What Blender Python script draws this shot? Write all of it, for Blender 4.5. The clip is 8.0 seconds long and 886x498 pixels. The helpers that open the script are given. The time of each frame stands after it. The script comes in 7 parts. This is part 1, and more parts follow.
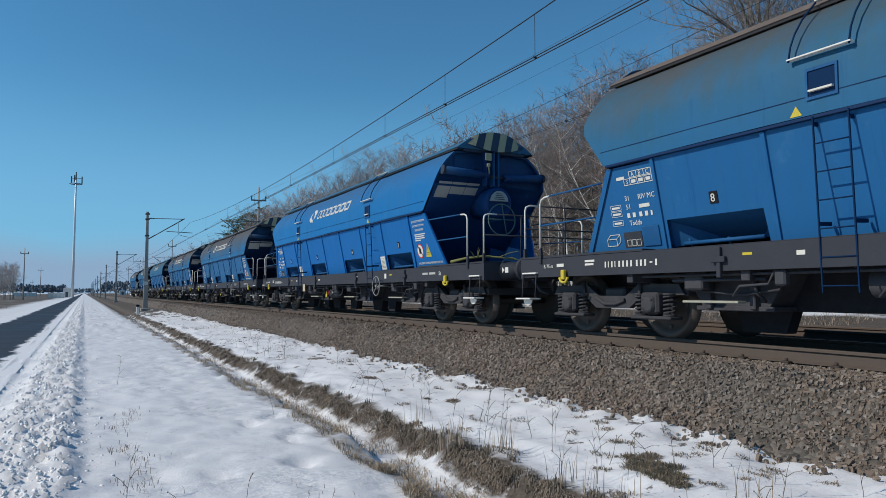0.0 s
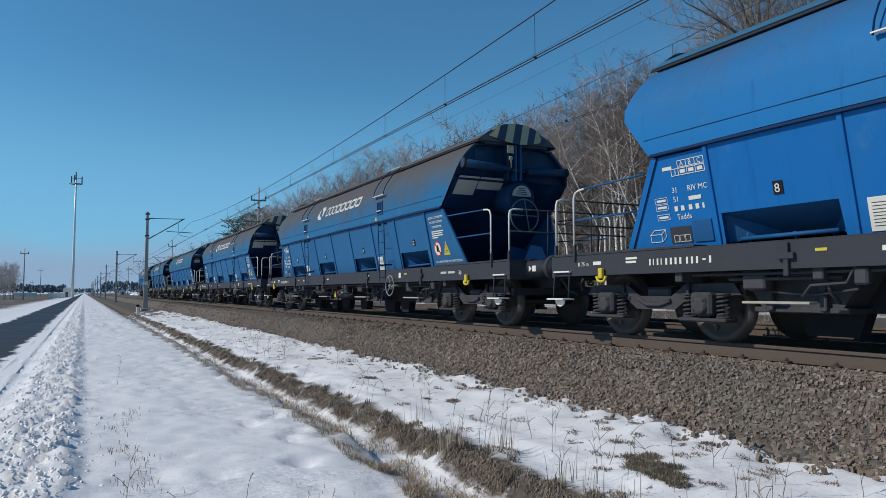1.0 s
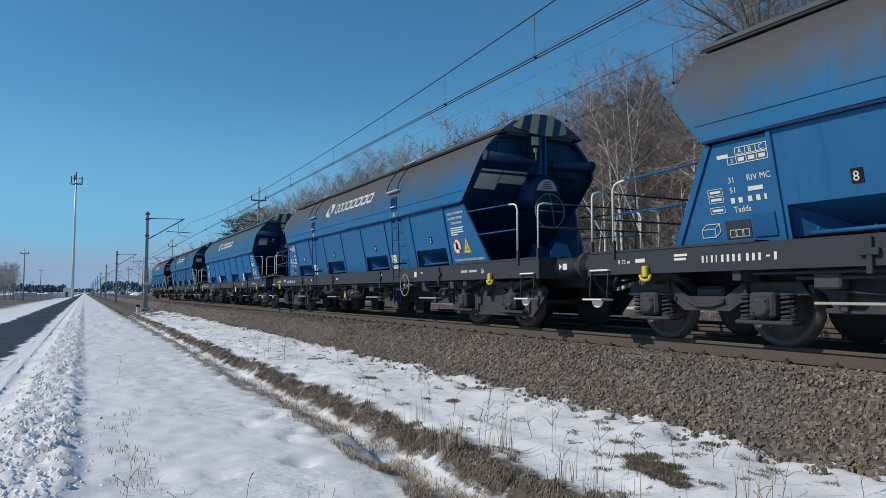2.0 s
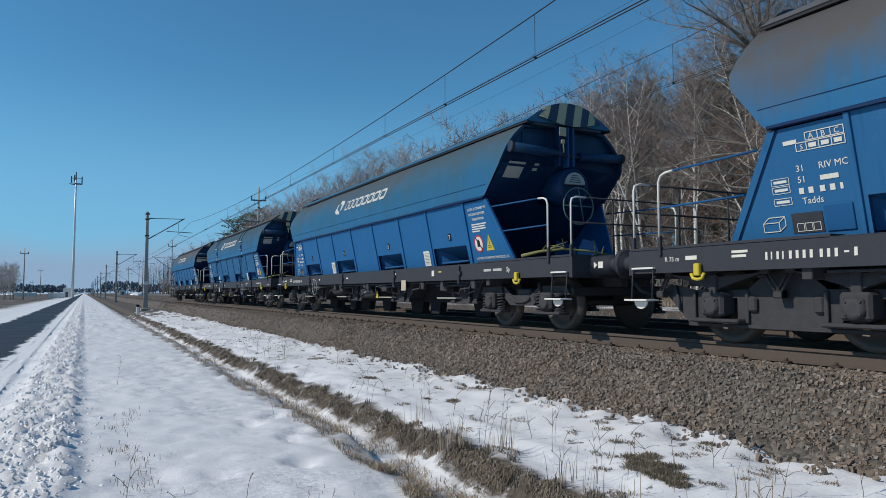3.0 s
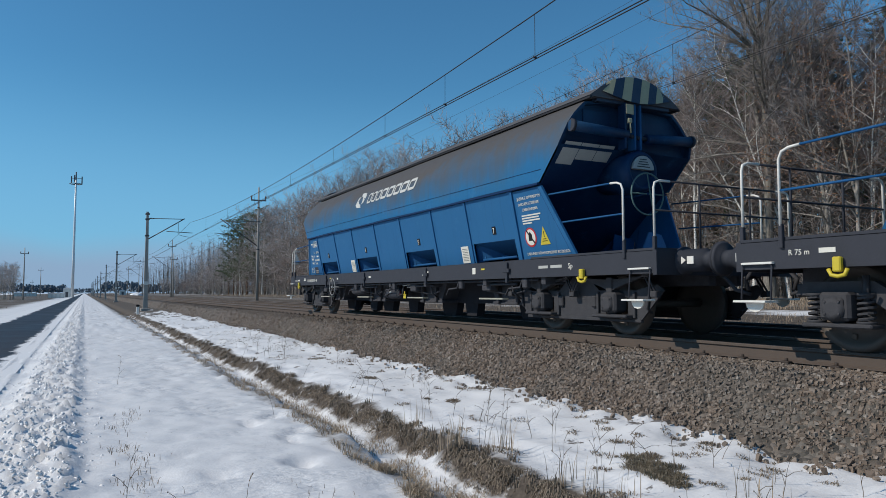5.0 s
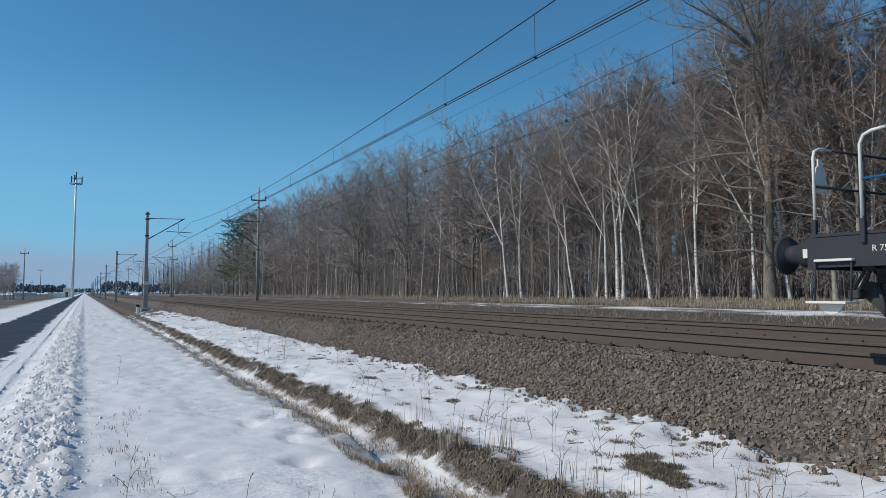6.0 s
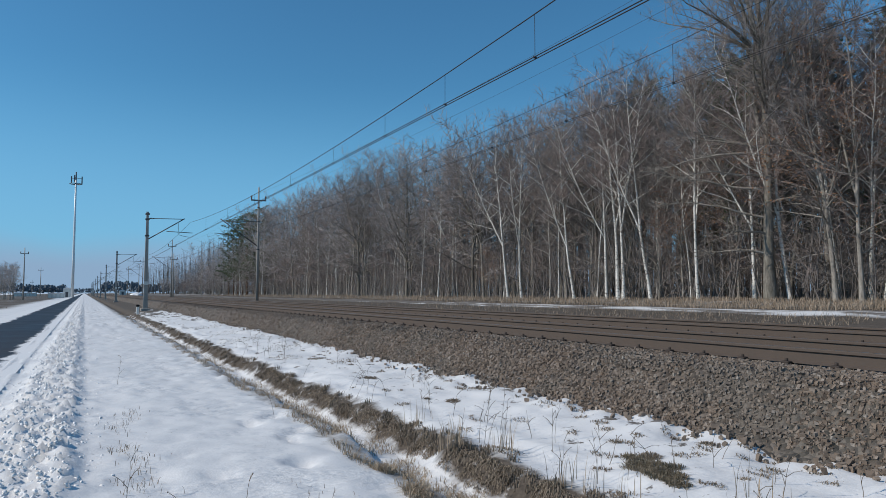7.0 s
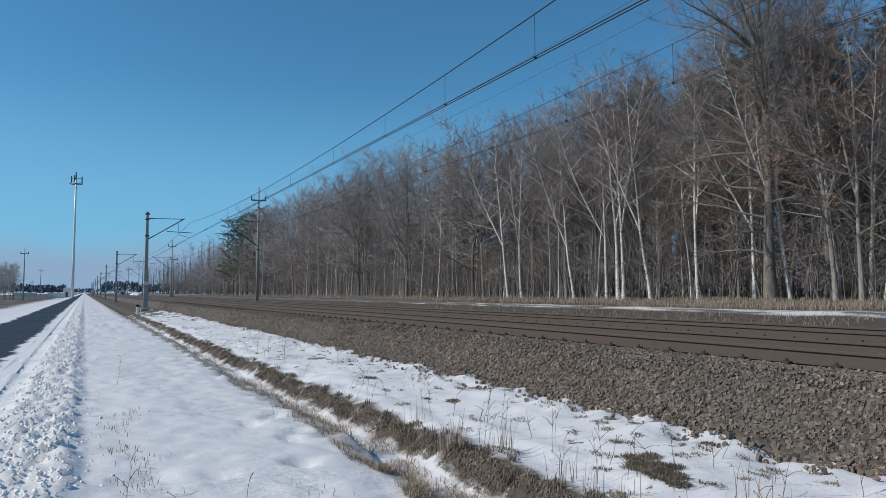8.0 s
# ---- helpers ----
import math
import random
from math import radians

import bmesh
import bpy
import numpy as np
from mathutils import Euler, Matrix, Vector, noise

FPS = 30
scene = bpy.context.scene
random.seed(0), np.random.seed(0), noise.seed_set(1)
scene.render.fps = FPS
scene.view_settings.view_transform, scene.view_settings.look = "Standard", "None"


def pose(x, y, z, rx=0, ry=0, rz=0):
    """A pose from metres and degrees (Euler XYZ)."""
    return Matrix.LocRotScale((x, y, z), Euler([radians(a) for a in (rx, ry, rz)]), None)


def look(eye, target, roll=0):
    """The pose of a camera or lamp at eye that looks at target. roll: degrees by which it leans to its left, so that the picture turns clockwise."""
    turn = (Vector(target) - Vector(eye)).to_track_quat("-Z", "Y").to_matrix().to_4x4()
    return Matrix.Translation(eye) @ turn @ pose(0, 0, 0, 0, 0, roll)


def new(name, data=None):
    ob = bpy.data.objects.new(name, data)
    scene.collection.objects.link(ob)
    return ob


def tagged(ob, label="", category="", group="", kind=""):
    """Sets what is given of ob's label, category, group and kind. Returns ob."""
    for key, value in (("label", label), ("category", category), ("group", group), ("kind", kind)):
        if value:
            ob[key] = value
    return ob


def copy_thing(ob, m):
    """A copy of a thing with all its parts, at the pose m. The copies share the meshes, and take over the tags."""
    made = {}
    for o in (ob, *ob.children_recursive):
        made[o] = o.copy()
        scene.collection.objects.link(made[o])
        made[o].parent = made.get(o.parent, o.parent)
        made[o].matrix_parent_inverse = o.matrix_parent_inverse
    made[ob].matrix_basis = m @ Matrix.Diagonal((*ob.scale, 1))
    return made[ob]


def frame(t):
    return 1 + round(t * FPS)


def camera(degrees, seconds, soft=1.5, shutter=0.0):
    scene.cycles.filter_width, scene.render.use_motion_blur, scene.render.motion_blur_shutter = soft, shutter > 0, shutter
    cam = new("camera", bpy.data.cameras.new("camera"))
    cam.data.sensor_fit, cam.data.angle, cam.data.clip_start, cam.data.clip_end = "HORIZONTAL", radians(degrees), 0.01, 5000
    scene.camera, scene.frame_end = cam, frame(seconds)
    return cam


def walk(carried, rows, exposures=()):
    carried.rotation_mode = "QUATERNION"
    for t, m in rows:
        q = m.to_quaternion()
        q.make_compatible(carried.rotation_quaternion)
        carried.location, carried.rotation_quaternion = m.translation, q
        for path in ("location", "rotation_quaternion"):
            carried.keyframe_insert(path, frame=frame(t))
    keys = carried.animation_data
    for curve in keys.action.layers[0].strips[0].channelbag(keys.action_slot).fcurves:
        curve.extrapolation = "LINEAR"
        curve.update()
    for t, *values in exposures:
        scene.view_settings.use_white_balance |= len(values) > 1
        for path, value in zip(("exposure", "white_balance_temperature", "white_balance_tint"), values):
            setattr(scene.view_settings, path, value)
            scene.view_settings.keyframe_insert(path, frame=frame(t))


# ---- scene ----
F_DEG = 64.6
EYE = (0.0, 0.0, 0.62)
cam = camera(F_DEG, 8.0, soft=0.85)
AIM = pose(*EYE, 93.6, 0, -27.07)
walk(cam, [(0.0, AIM), (8.0, AIM)])

# ---------------------------------------------------------------- light
SUN_EL, SUN_AZ = 38.0, -76.0      # degrees; azimuth from +y towards +x
scene.view_settings.exposure = 0.0
world = bpy.data.worlds.new("winter_sky")
scene.world = world
world.use_nodes = True
wn, wl = world.node_tree.nodes, world.node_tree.links
wn.clear()
sky = wn.new("ShaderNodeTexSky")
sky.sky_type, sky.sun_disc = "NISHITA", False
sky.sun_elevation, sky.sun_rotation = radians(SUN_EL), radians(SUN_AZ)
sky.altitude, sky.air_density, sky.dust_density, sky.ozone_density = 100, 1.0, 0.05, 3.0
bg = wn.new("ShaderNodeBackground")
bg.inputs["Strength"].default_value = 0.098
wo = wn.new("ShaderNodeOutputWorld")
tint = wn.new("ShaderNodeMix")
tint.data_type, tint.blend_type = "RGBA", "MULTIPLY"
tint.inputs["Factor"].default_value = 1.0
tint.inputs[7].default_value = (0.48, 0.96, 1.10, 1)
wl.new(sky.outputs["Color"], tint.inputs[6])
# a low bank of thin lavender cloud along the horizon
where = wn.new("ShaderNodeTexCoord")
split = wn.new("ShaderNodeSeparateXYZ")
wl.new(where.outputs["Generated"], split.inputs[0])
bank = wn.new("ShaderNodeMapRange")
bank.inputs["From Min"].default_value, bank.inputs["From Max"].default_value = 0.12, 0.065
bank.inputs["To Max"].default_value = 0.9
bank.interpolation_type = "SMOOTHSTEP"
drift = wn.new("ShaderNodeTexNoise")
drift.inputs["Scale"].default_value, drift.inputs["Detail"].default_value = 5.0, 3.0
lift = wn.new("ShaderNodeMath")
lift.operation = "MULTIPLY_ADD"
lift.inputs[1].default_value = 0.06
wl.new(where.outputs["Generated"], drift.inputs["Vector"])
wl.new(drift.outputs["Fac"], lift.inputs[0])
wl.new(split.outputs["Z"], lift.inputs[2])
wl.new(lift.outputs[0], bank.inputs["Value"])
cloud = wn.new("ShaderNodeMix")
cloud.data_type = "RGBA"
wl.new(bank.outputs[0], cloud.inputs["Factor"])
# clear pale-blue air low down, before the bank
low = wn.new("ShaderNodeMapRange")
low.inputs["From Min"].default_value, low.inputs["From Max"].default_value = 0.30, 0.05
low.inputs["To Max"].default_value = 0.7
low.interpolation_type = "SMOOTHSTEP"
wl.new(split.outputs["Z"], low.inputs["Value"])
air = wn.new("ShaderNodeMix")
air.data_type = "RGBA"
wl.new(low.outputs[0], air.inputs["Factor"])
wl.new(tint.outputs[2], air.inputs[6])
air.inputs[7].default_value = (1.9, 4.5, 7.4, 1)
wl.new(air.outputs[2], cloud.inputs[6])
cloud.inputs[7].default_value = (2.75, 3.95, 5.7, 1)
wl.new(cloud.outputs[2], bg.inputs["Color"])
wl.new(bg.outputs[0], wo.inputs["Surface"])

sun = new("sun", bpy.data.lights.new("sun", "SUN"))
sun.data.energy, sun.data.angle, sun.data.color = 3.2, radians(0.5), (1.0, 0.92, 0.81)
sx = math.sin(radians(SUN_AZ)) * math.cos(radians(SUN_EL))
sy = math.cos(radians(SUN_AZ)) * math.cos(radians(SUN_EL))
sun.matrix_world = look((sx * 100, sy * 100, math.sin(radians(SUN_EL)) * 100), (0, 0, 0))


# ---------------------------------------------------------------- materials
class Nodes:
    """A small hand for node materials."""

    def __init__(self, name):
        self.mat = bpy.data.materials.new(name)
        self.mat.use_nodes = True
        self.t = self.mat.node_tree
        self.b = self.t.nodes["Principled BSDF"]
        self.pos = self.t.nodes.new("ShaderNodeTexCoord").outputs["Object"]

    def add(self, kind, **props):
        n = self.t.nodes.new(kind)
        for k, v in props.items():
            n.inputs[k].default_value = v
        return n

    def link(self, a, b):
        self.t.links.new(a, b)

    def world_pos(self):
        self.pos = self.t.nodes.new("ShaderNodeNewGeometry").outputs["Position"]
        return self

    def stretch(self, sx, sy, sz):
        m = self.t.nodes.new("ShaderNodeMapping")
        m.inputs["Scale"].default_value = (sx, sy, sz)
        self.link(self.pos, m.inputs["Vector"])
        return m.outputs[0]

    def noise(self, scale, detail=4, rough=0.6, vec=None):
        n = self.add("ShaderNodeTexNoise", Scale=scale, Detail=detail, Roughness=rough)
        self.link(vec or self.pos, n.inputs["Vector"])
        return n.outputs["Fac"]

    def ramp(self, fac, *stops):
        r = self.t.nodes.new("ShaderNodeValToRGB")
        while len(r.color_ramp.elements) < len(stops):
            r.color_ramp.elements.new(0.5)
        for e, (p, c) in zip(r.color_ramp.elements, stops):
            e.position = p
            e.color = (*c, 1) if isinstance(c, tuple) else (c, c, c, 1)
        self.link(fac, r.inputs[0])
        return r.outputs[0]

    def mix(self, fac, a, b, mode="MIX"):
        n = self.t.nodes.new("ShaderNodeMix")
        n.data_type, n.blend_type = "RGBA", mode
        for sock, v in ((n.inputs["Factor"], fac), (n.inputs["A"], a), (n.inputs["B"], b)):
            if isinstance(v, (int, float)):
                sock.default_value = v if sock.name == "Factor" else (v, v, v, 1)
            elif isinstance(v, tuple):
                sock.default_value = (*v, 1)
            else:
                self.link(v, sock)
        for s in n.inputs:
            if s.type == "RGBA" and s.name in ("A", "B") and s.enabled:
                v = a if s.name == "A" else b
                if isinstance(v, tuple):
                    s.default_value = (*v, 1)
                elif isinstance(v, (int, float)):
                    s.default_value = (v, v, v, 1)
                else:
                    self.link(v, s)
        return [o for o in n.outputs if o.type == "RGBA"][0]

    def math(self, op, a, b=0.0, c=0.0, clamp=False):
        n = self.t.nodes.new("ShaderNodeMath")
        n.operation, n.use_clamp = op, clamp
        for s, v in zip(n.inputs, (a, b, c)):
            if isinstance(v, (int, float)):
                s.default_value = v
            else:
                self.link(v, s)
        return n.outputs[0]

    def axis(self, k, vec=None):
        n = self.t.nodes.new("ShaderNodeSeparateXYZ")
        self.link(vec or self.pos, n.inputs[0])
        return n.outputs[k]

    def band(self, v, lo, hi, soft):
        """1 between lo and hi."""
        a = self.t.nodes.new("ShaderNodeMapRange")
        a.inputs["From Min"].default_value, a.inputs["From Max"].default_value = lo - soft, lo + soft
        b = self.t.nodes.new("ShaderNodeMapRange")
        b.inputs["From Min"].default_value, b.inputs["From Max"].default_value = hi + soft, hi - soft
        self.link(v, a.inputs["Value"])
        self.link(v, b.inputs["Value"])
        return self.math("MULTIPLY", a.outputs[0], b.outputs[0])

    def bump(self, height, strength=0.3, dist=0.01):
        n = self.add("ShaderNodeBump", Strength=strength, Distance=dist)
        self.link(height, n.inputs["Height"])
        self.link(n.outputs[0], self.b.inputs["Normal"])
        return self

    def done(self, color, rough=0.6, metal=0.0, spec=None):
        for key, v in (("Base Color", color), ("Roughness", rough), ("Metallic", metal)):
            s = self.b.inputs[key]
            if isinstance(v, tuple):
                s.default_value = (*v, 1)
            elif isinstance(v, (int, float)):
                s.default_value = v
            else:
                self.link(v, s)
        if spec is not None:
            self.b.inputs["Specular IOR Level"].default_value = spec
        return self.mat


def plain(name, c, rough=0.6, metal=0.0, vary=0.25, scale=6.0, relief=0.15, spec=0.5):
    """Worn paint or metal of one colour, with stains at two scales."""
    n = Nodes(name)
    a = n.noise(scale, 5, 0.65)
    b = n.noise(scale * 9, 3, 0.6)
    lo = tuple(v * (1 - vary) for v in c)
    hi = tuple(min(1.0, v * (1 + vary)) for v in c)
    col = n.mix(n.math("MULTIPLY", a, n.math("ADD", b, 0.5)), lo, hi)
    n.bump(b, relief, 0.004)
    return n.done(col, n.ramp(a, (0.3, max(0.0, rough - 0.12)), (0.7, min(1.0, rough + 0.12))), metal, spec)


def paint(name, c, grime, grime_c=(0.030, 0.092, 0.105), rough=0.58, least=0.32, dust=0.0, low=2.95, dust_c=(0.085, 0.078, 0.074)):
    """Wagon paint: faded in patches, streaked downwards, grimy by `grime`."""
    n = Nodes(name)
    big = n.noise(0.9, 4, 0.6)
    streak = n.noise(1.0, 5, 0.6, n.stretch(7, 7, 0.55))
    fine = n.noise(45, 3, 0.6)
    faded = tuple(0.75 * v + 0.25 * w for v, w in zip(c, (0.03, 0.16, 0.34)))
    col = n.mix(n.ramp(big, (0.42, 0.0), (0.70, 0.8)), c, faded)
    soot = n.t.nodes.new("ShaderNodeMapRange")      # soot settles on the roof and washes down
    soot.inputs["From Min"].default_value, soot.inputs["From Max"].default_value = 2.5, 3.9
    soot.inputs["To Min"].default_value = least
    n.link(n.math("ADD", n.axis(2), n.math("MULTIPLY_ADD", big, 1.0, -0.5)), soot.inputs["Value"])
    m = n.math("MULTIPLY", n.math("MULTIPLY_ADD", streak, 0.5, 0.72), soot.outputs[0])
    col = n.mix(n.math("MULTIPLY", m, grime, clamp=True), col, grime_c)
    spots = n.noise(16, 6, 0.75)
    col = n.mix(n.ramp(spots, (0.66, 0.0), (0.74, 0.5)), col, (0.10, 0.06, 0.04))
    runs = n.noise(1.0, 6, 0.7, n.stretch(11, 11, 0.8))      # rain-washed streaks, dark and pale
    col = n.mix(n.ramp(runs, (0.56, 0.0), (0.72, 0.45)), col, tuple(0.45 * v for v in c))
    col = n.mix(n.ramp(n.noise(2.6, 6, 0.72), (0.60, 0.0), (0.74, 0.3)), col, (0.06, 0.19, 0.36))
    if dust:                                          # brown-grey dust lying on the upper curve
        lie = n.t.nodes.new("ShaderNodeMapRange")
        lie.inputs["From Min"].default_value, lie.inputs["From Max"].default_value = low, low + 0.8
        wash = n.math("ADD", n.math("MULTIPLY_ADD", n.noise(0.55, 5, 0.62), 1.5, -0.75), n.math("MULTIPLY_ADD", streak, 0.5, -0.25))
        n.link(n.math("ADD", n.axis(2), wash), lie.inputs["Value"])
        col = n.mix(n.math("MULTIPLY", lie.outputs[0], dust, clamp=True), col, dust_c)
    n.bump(n.math("ADD", fine, n.math("MULTIPLY", big, 2.0)), 0.12, 0.004)
    return n.done(col, n.ramp(big, (0.3, rough), (0.75, min(1, rough + 0.15))), spec=0.2)


BLUE = (0.003, 0.148, 0.40)
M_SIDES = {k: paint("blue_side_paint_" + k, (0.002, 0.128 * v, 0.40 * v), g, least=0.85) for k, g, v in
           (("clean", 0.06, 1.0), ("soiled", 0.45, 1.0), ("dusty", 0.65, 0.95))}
# faded paint, with some haze put into the colour as a greyer blue
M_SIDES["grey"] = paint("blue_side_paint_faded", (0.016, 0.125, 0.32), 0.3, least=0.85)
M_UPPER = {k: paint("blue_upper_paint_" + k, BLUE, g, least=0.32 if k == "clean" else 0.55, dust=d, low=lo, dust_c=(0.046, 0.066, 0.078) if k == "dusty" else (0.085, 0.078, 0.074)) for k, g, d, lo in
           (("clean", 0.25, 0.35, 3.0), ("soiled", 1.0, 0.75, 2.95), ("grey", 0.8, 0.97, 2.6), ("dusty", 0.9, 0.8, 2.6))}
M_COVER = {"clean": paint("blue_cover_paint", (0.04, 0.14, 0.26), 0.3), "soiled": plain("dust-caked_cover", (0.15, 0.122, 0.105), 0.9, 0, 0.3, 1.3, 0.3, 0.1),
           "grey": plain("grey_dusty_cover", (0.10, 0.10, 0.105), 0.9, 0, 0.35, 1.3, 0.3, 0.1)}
# end walls' shade is put into the paint; second tone bluer, for reflected light
M_ENDS = (paint("navy_end_paint", (0.003, 0.018, 0.070), 0.25, rough=0.4), paint("bounce-lit_end_paint", (0.005, 0.042, 0.16), 0.25, rough=0.4))
M_SOLE = plain("dark_grey_frame_paint", (0.040, 0.043, 0.053), 0.7, spec=0.2)
M_UNDER = plain("black_underframe_grime", (0.062, 0.063, 0.071), 0.9, 0.0, 0.45, 7, 0.3, 0.12)
M_GEAR = plain("grimy_running_gear", (0.050, 0.050, 0.055), 0.75, 0.0, 0.5, 9, 0.4, 0.25)
M_DUCT = plain("soot-black_duct_paint", (0.028, 0.029, 0.034), 0.9, 0.0, 0.45, 7, 0.3, 0.1)
M_WHEEL = plain("worn_wheel_steel", (0.105, 0.088, 0.075), 0.65, 0.15, 0.35, 9)
M_WHITE = plain("white_rail_paint", (0.72, 0.70, 0.64), 0.5, 0, 0.12, 20)
M_YELLOW = plain("yellow_hook_paint", (0.56, 0.44, 0.03), 0.5, 0, 0.12, 20)
M_HAZY = plain("faded_yellow_stripe_paint", (0.42, 0.365, 0.22), 0.6, 0, 0.2, 9)
M_HAZK = plain("faded_dark_stripe_paint", (0.02, 0.04, 0.075), 0.6, 0, 0.2, 9)
M_BLACK = plain("black_paint", (0.018, 0.018, 0.02), 0.8, spec=0.1)
M_LETTER = plain("white_lettering_paint", (0.68, 0.66, 0.58), 0.6, 0, 0.12, 30)
M_BRAND = plain("worn_white_brand_paint", (0.52, 0.52, 0.49), 0.7, 0, 0.3, 14)
M_PAPER = plain("weathered_paper", (0.66, 0.64, 0.56), 0.8, 0, 0.1, 12)
M_PATCH = plain("pasted_paper_notice", (0.42, 0.42, 0.39), 0.8, 0, 0.15, 5)
M_WHEELGREY = plain("grey_brake_wheel_paint", (0.26, 0.26, 0.25), 0.6, 0, 0.2, 12)
M_RUSTY = plain("rust-stained_white_plate", (0.50, 0.42, 0.30), 0.7, 0, 0.4, 14)
M_RED = plain("red_sign_paint", (0.5, 0.02, 0.02), 0.5)
M_CHUTE = paint("chute_blue_paint", (0.010, 0.088, 0.24), 0.3)
# dark blue of the seams, also the painted shadow line under the upper shell
M_SHADE_SEAM = plain("dark_blue_waist_paint", (0.004, 0.026, 0.085), 0.6, 0, 0.25, 5, spec=0.2)
M_EMBLEM = plain("lighter_blue_plate", (0.05, 0.16, 0.33), 0.7, 0, 0.25, 5)
M_LADDER = plain("dark_navy_ladder_paint", (0.005, 0.026, 0.075), 0.8, spec=0.1)
M_DARKROOF = plain("roof_rim_rubber", (0.02, 0.02, 0.024), 0.7)
M_PALEGREEN = plain("grey-green_wheel_paint", (0.10, 0.17, 0.16), 0.6, 0, 0.3, 9)
M_LEDGE = plain("galvanised_step", (0.40, 0.38, 0.30), 0.55, 0.3, 0.25, 9)

M_RAIL = plain("rusty_rail_side", (0.095, 0.072, 0.058), 0.85, 0.0, 0.3, 8, 0.4)
M_RAILTOP = plain("rail_running_surface", (0.40, 0.37, 0.34), 0.35, 0.9, 0.15, 12)
M_SLEEPER = plain("stained_concrete_sleeper", (0.085, 0.068, 0.056), 0.9, 0, 0.3, 7, 0.5)
M_CLIP = plain("rusty_fastening", (0.055, 0.042, 0.035), 0.8, 0.2, 0.4, 20, 0.4)
M_CONC = plain("weathered_concrete", (0.36, 0.335, 0.30), 0.9, 0, 0.25, 3, 0.4)
M_STEEL = plain("dull_grey_steel", (0.11, 0.11, 0.115), 0.6, 0.4, 0.25, 8)
M_WIRE = plain("dark_overhead_wire", (0.035, 0.033, 0.035), 0.6, 0.4)
M_CERAMIC = plain("brown_insulator", (0.10, 0.045, 0.03), 0.25)


def ballast_material():
    n = Nodes("granite_ballast").world_pos()
    v = n.add("ShaderNodeTexVoronoi", Scale=17.0)
    n.link(n.pos, v.inputs["Vector"])
    g = n.noise(60, 3)
    big = n.noise(0.35, 3)
    tone = n.axis(0, v.outputs["Color"])
    col = n.ramp(tone, (0.0, (0.045, 0.035, 0.028)), (0.5, (0.12, 0.095, 0.077)), (1.0, (0.22, 0.18, 0.15)))
    col = n.mix(n.ramp(big, (0.45, 0.0), (0.65, 0.55)), col, n.mix(0.5, col, (0.11, 0.12, 0.105)))
    x = n.math("ADD", n.axis(0), n.math("MULTIPLY", n.noise(1.3, 3), 0.5))
    dust = n.math("MAXIMUM", n.band(x, 6.75, 9.6, 0.18), n.band(x, 10.7, 13.6, 0.18))
    col = n.mix(n.math("MULTIPLY", dust, 0.75), col, (0.068, 0.056, 0.049))
    h = n.math("ADD", n.math("MULTIPLY", v.outputs["Distance"], -1.0), n.math("MULTIPLY", g, 0.2))
    n.bump(h, 1.0, 0.05)
    return n.done(col, 0.92)


def stone_material():
    n = Nodes("ballast_stone")
    r = n.t.nodes.new("ShaderNodeNewGeometry").outputs["Random Per Island"]
    g = n.noise(70, 4)
    col = n.ramp(r, (0.0, (0.105, 0.077, 0.058)), (0.35, (0.19, 0.143, 0.108)), (0.7, (0.25, 0.193, 0.148)),
                 (0.93, (0.30, 0.25, 0.21)), (1.0, (0.37, 0.33, 0.285)))
    col = n.mix(n.ramp(g, (0.4, 0.0), (0.7, 0.4)), col, (0.155, 0.118, 0.092))
    patch = n.noise(0.9, 4, 0.6)
    col = n.mix(n.ramp(patch, (0.45, 0.0), (0.62, 0.55)), col, n.mix(0.6, col, (0.15, 0.15, 0.138)))
    col = n.mix(n.ramp(n.noise(0.5, 3), (0.5, 0.0), (0.68, 0.4)), col, n.mix(0.5, col, (0.10, 0.072, 0.055)))
    n.bump(g, 0.4, 0.006)
    return n.done(col, 0.9)


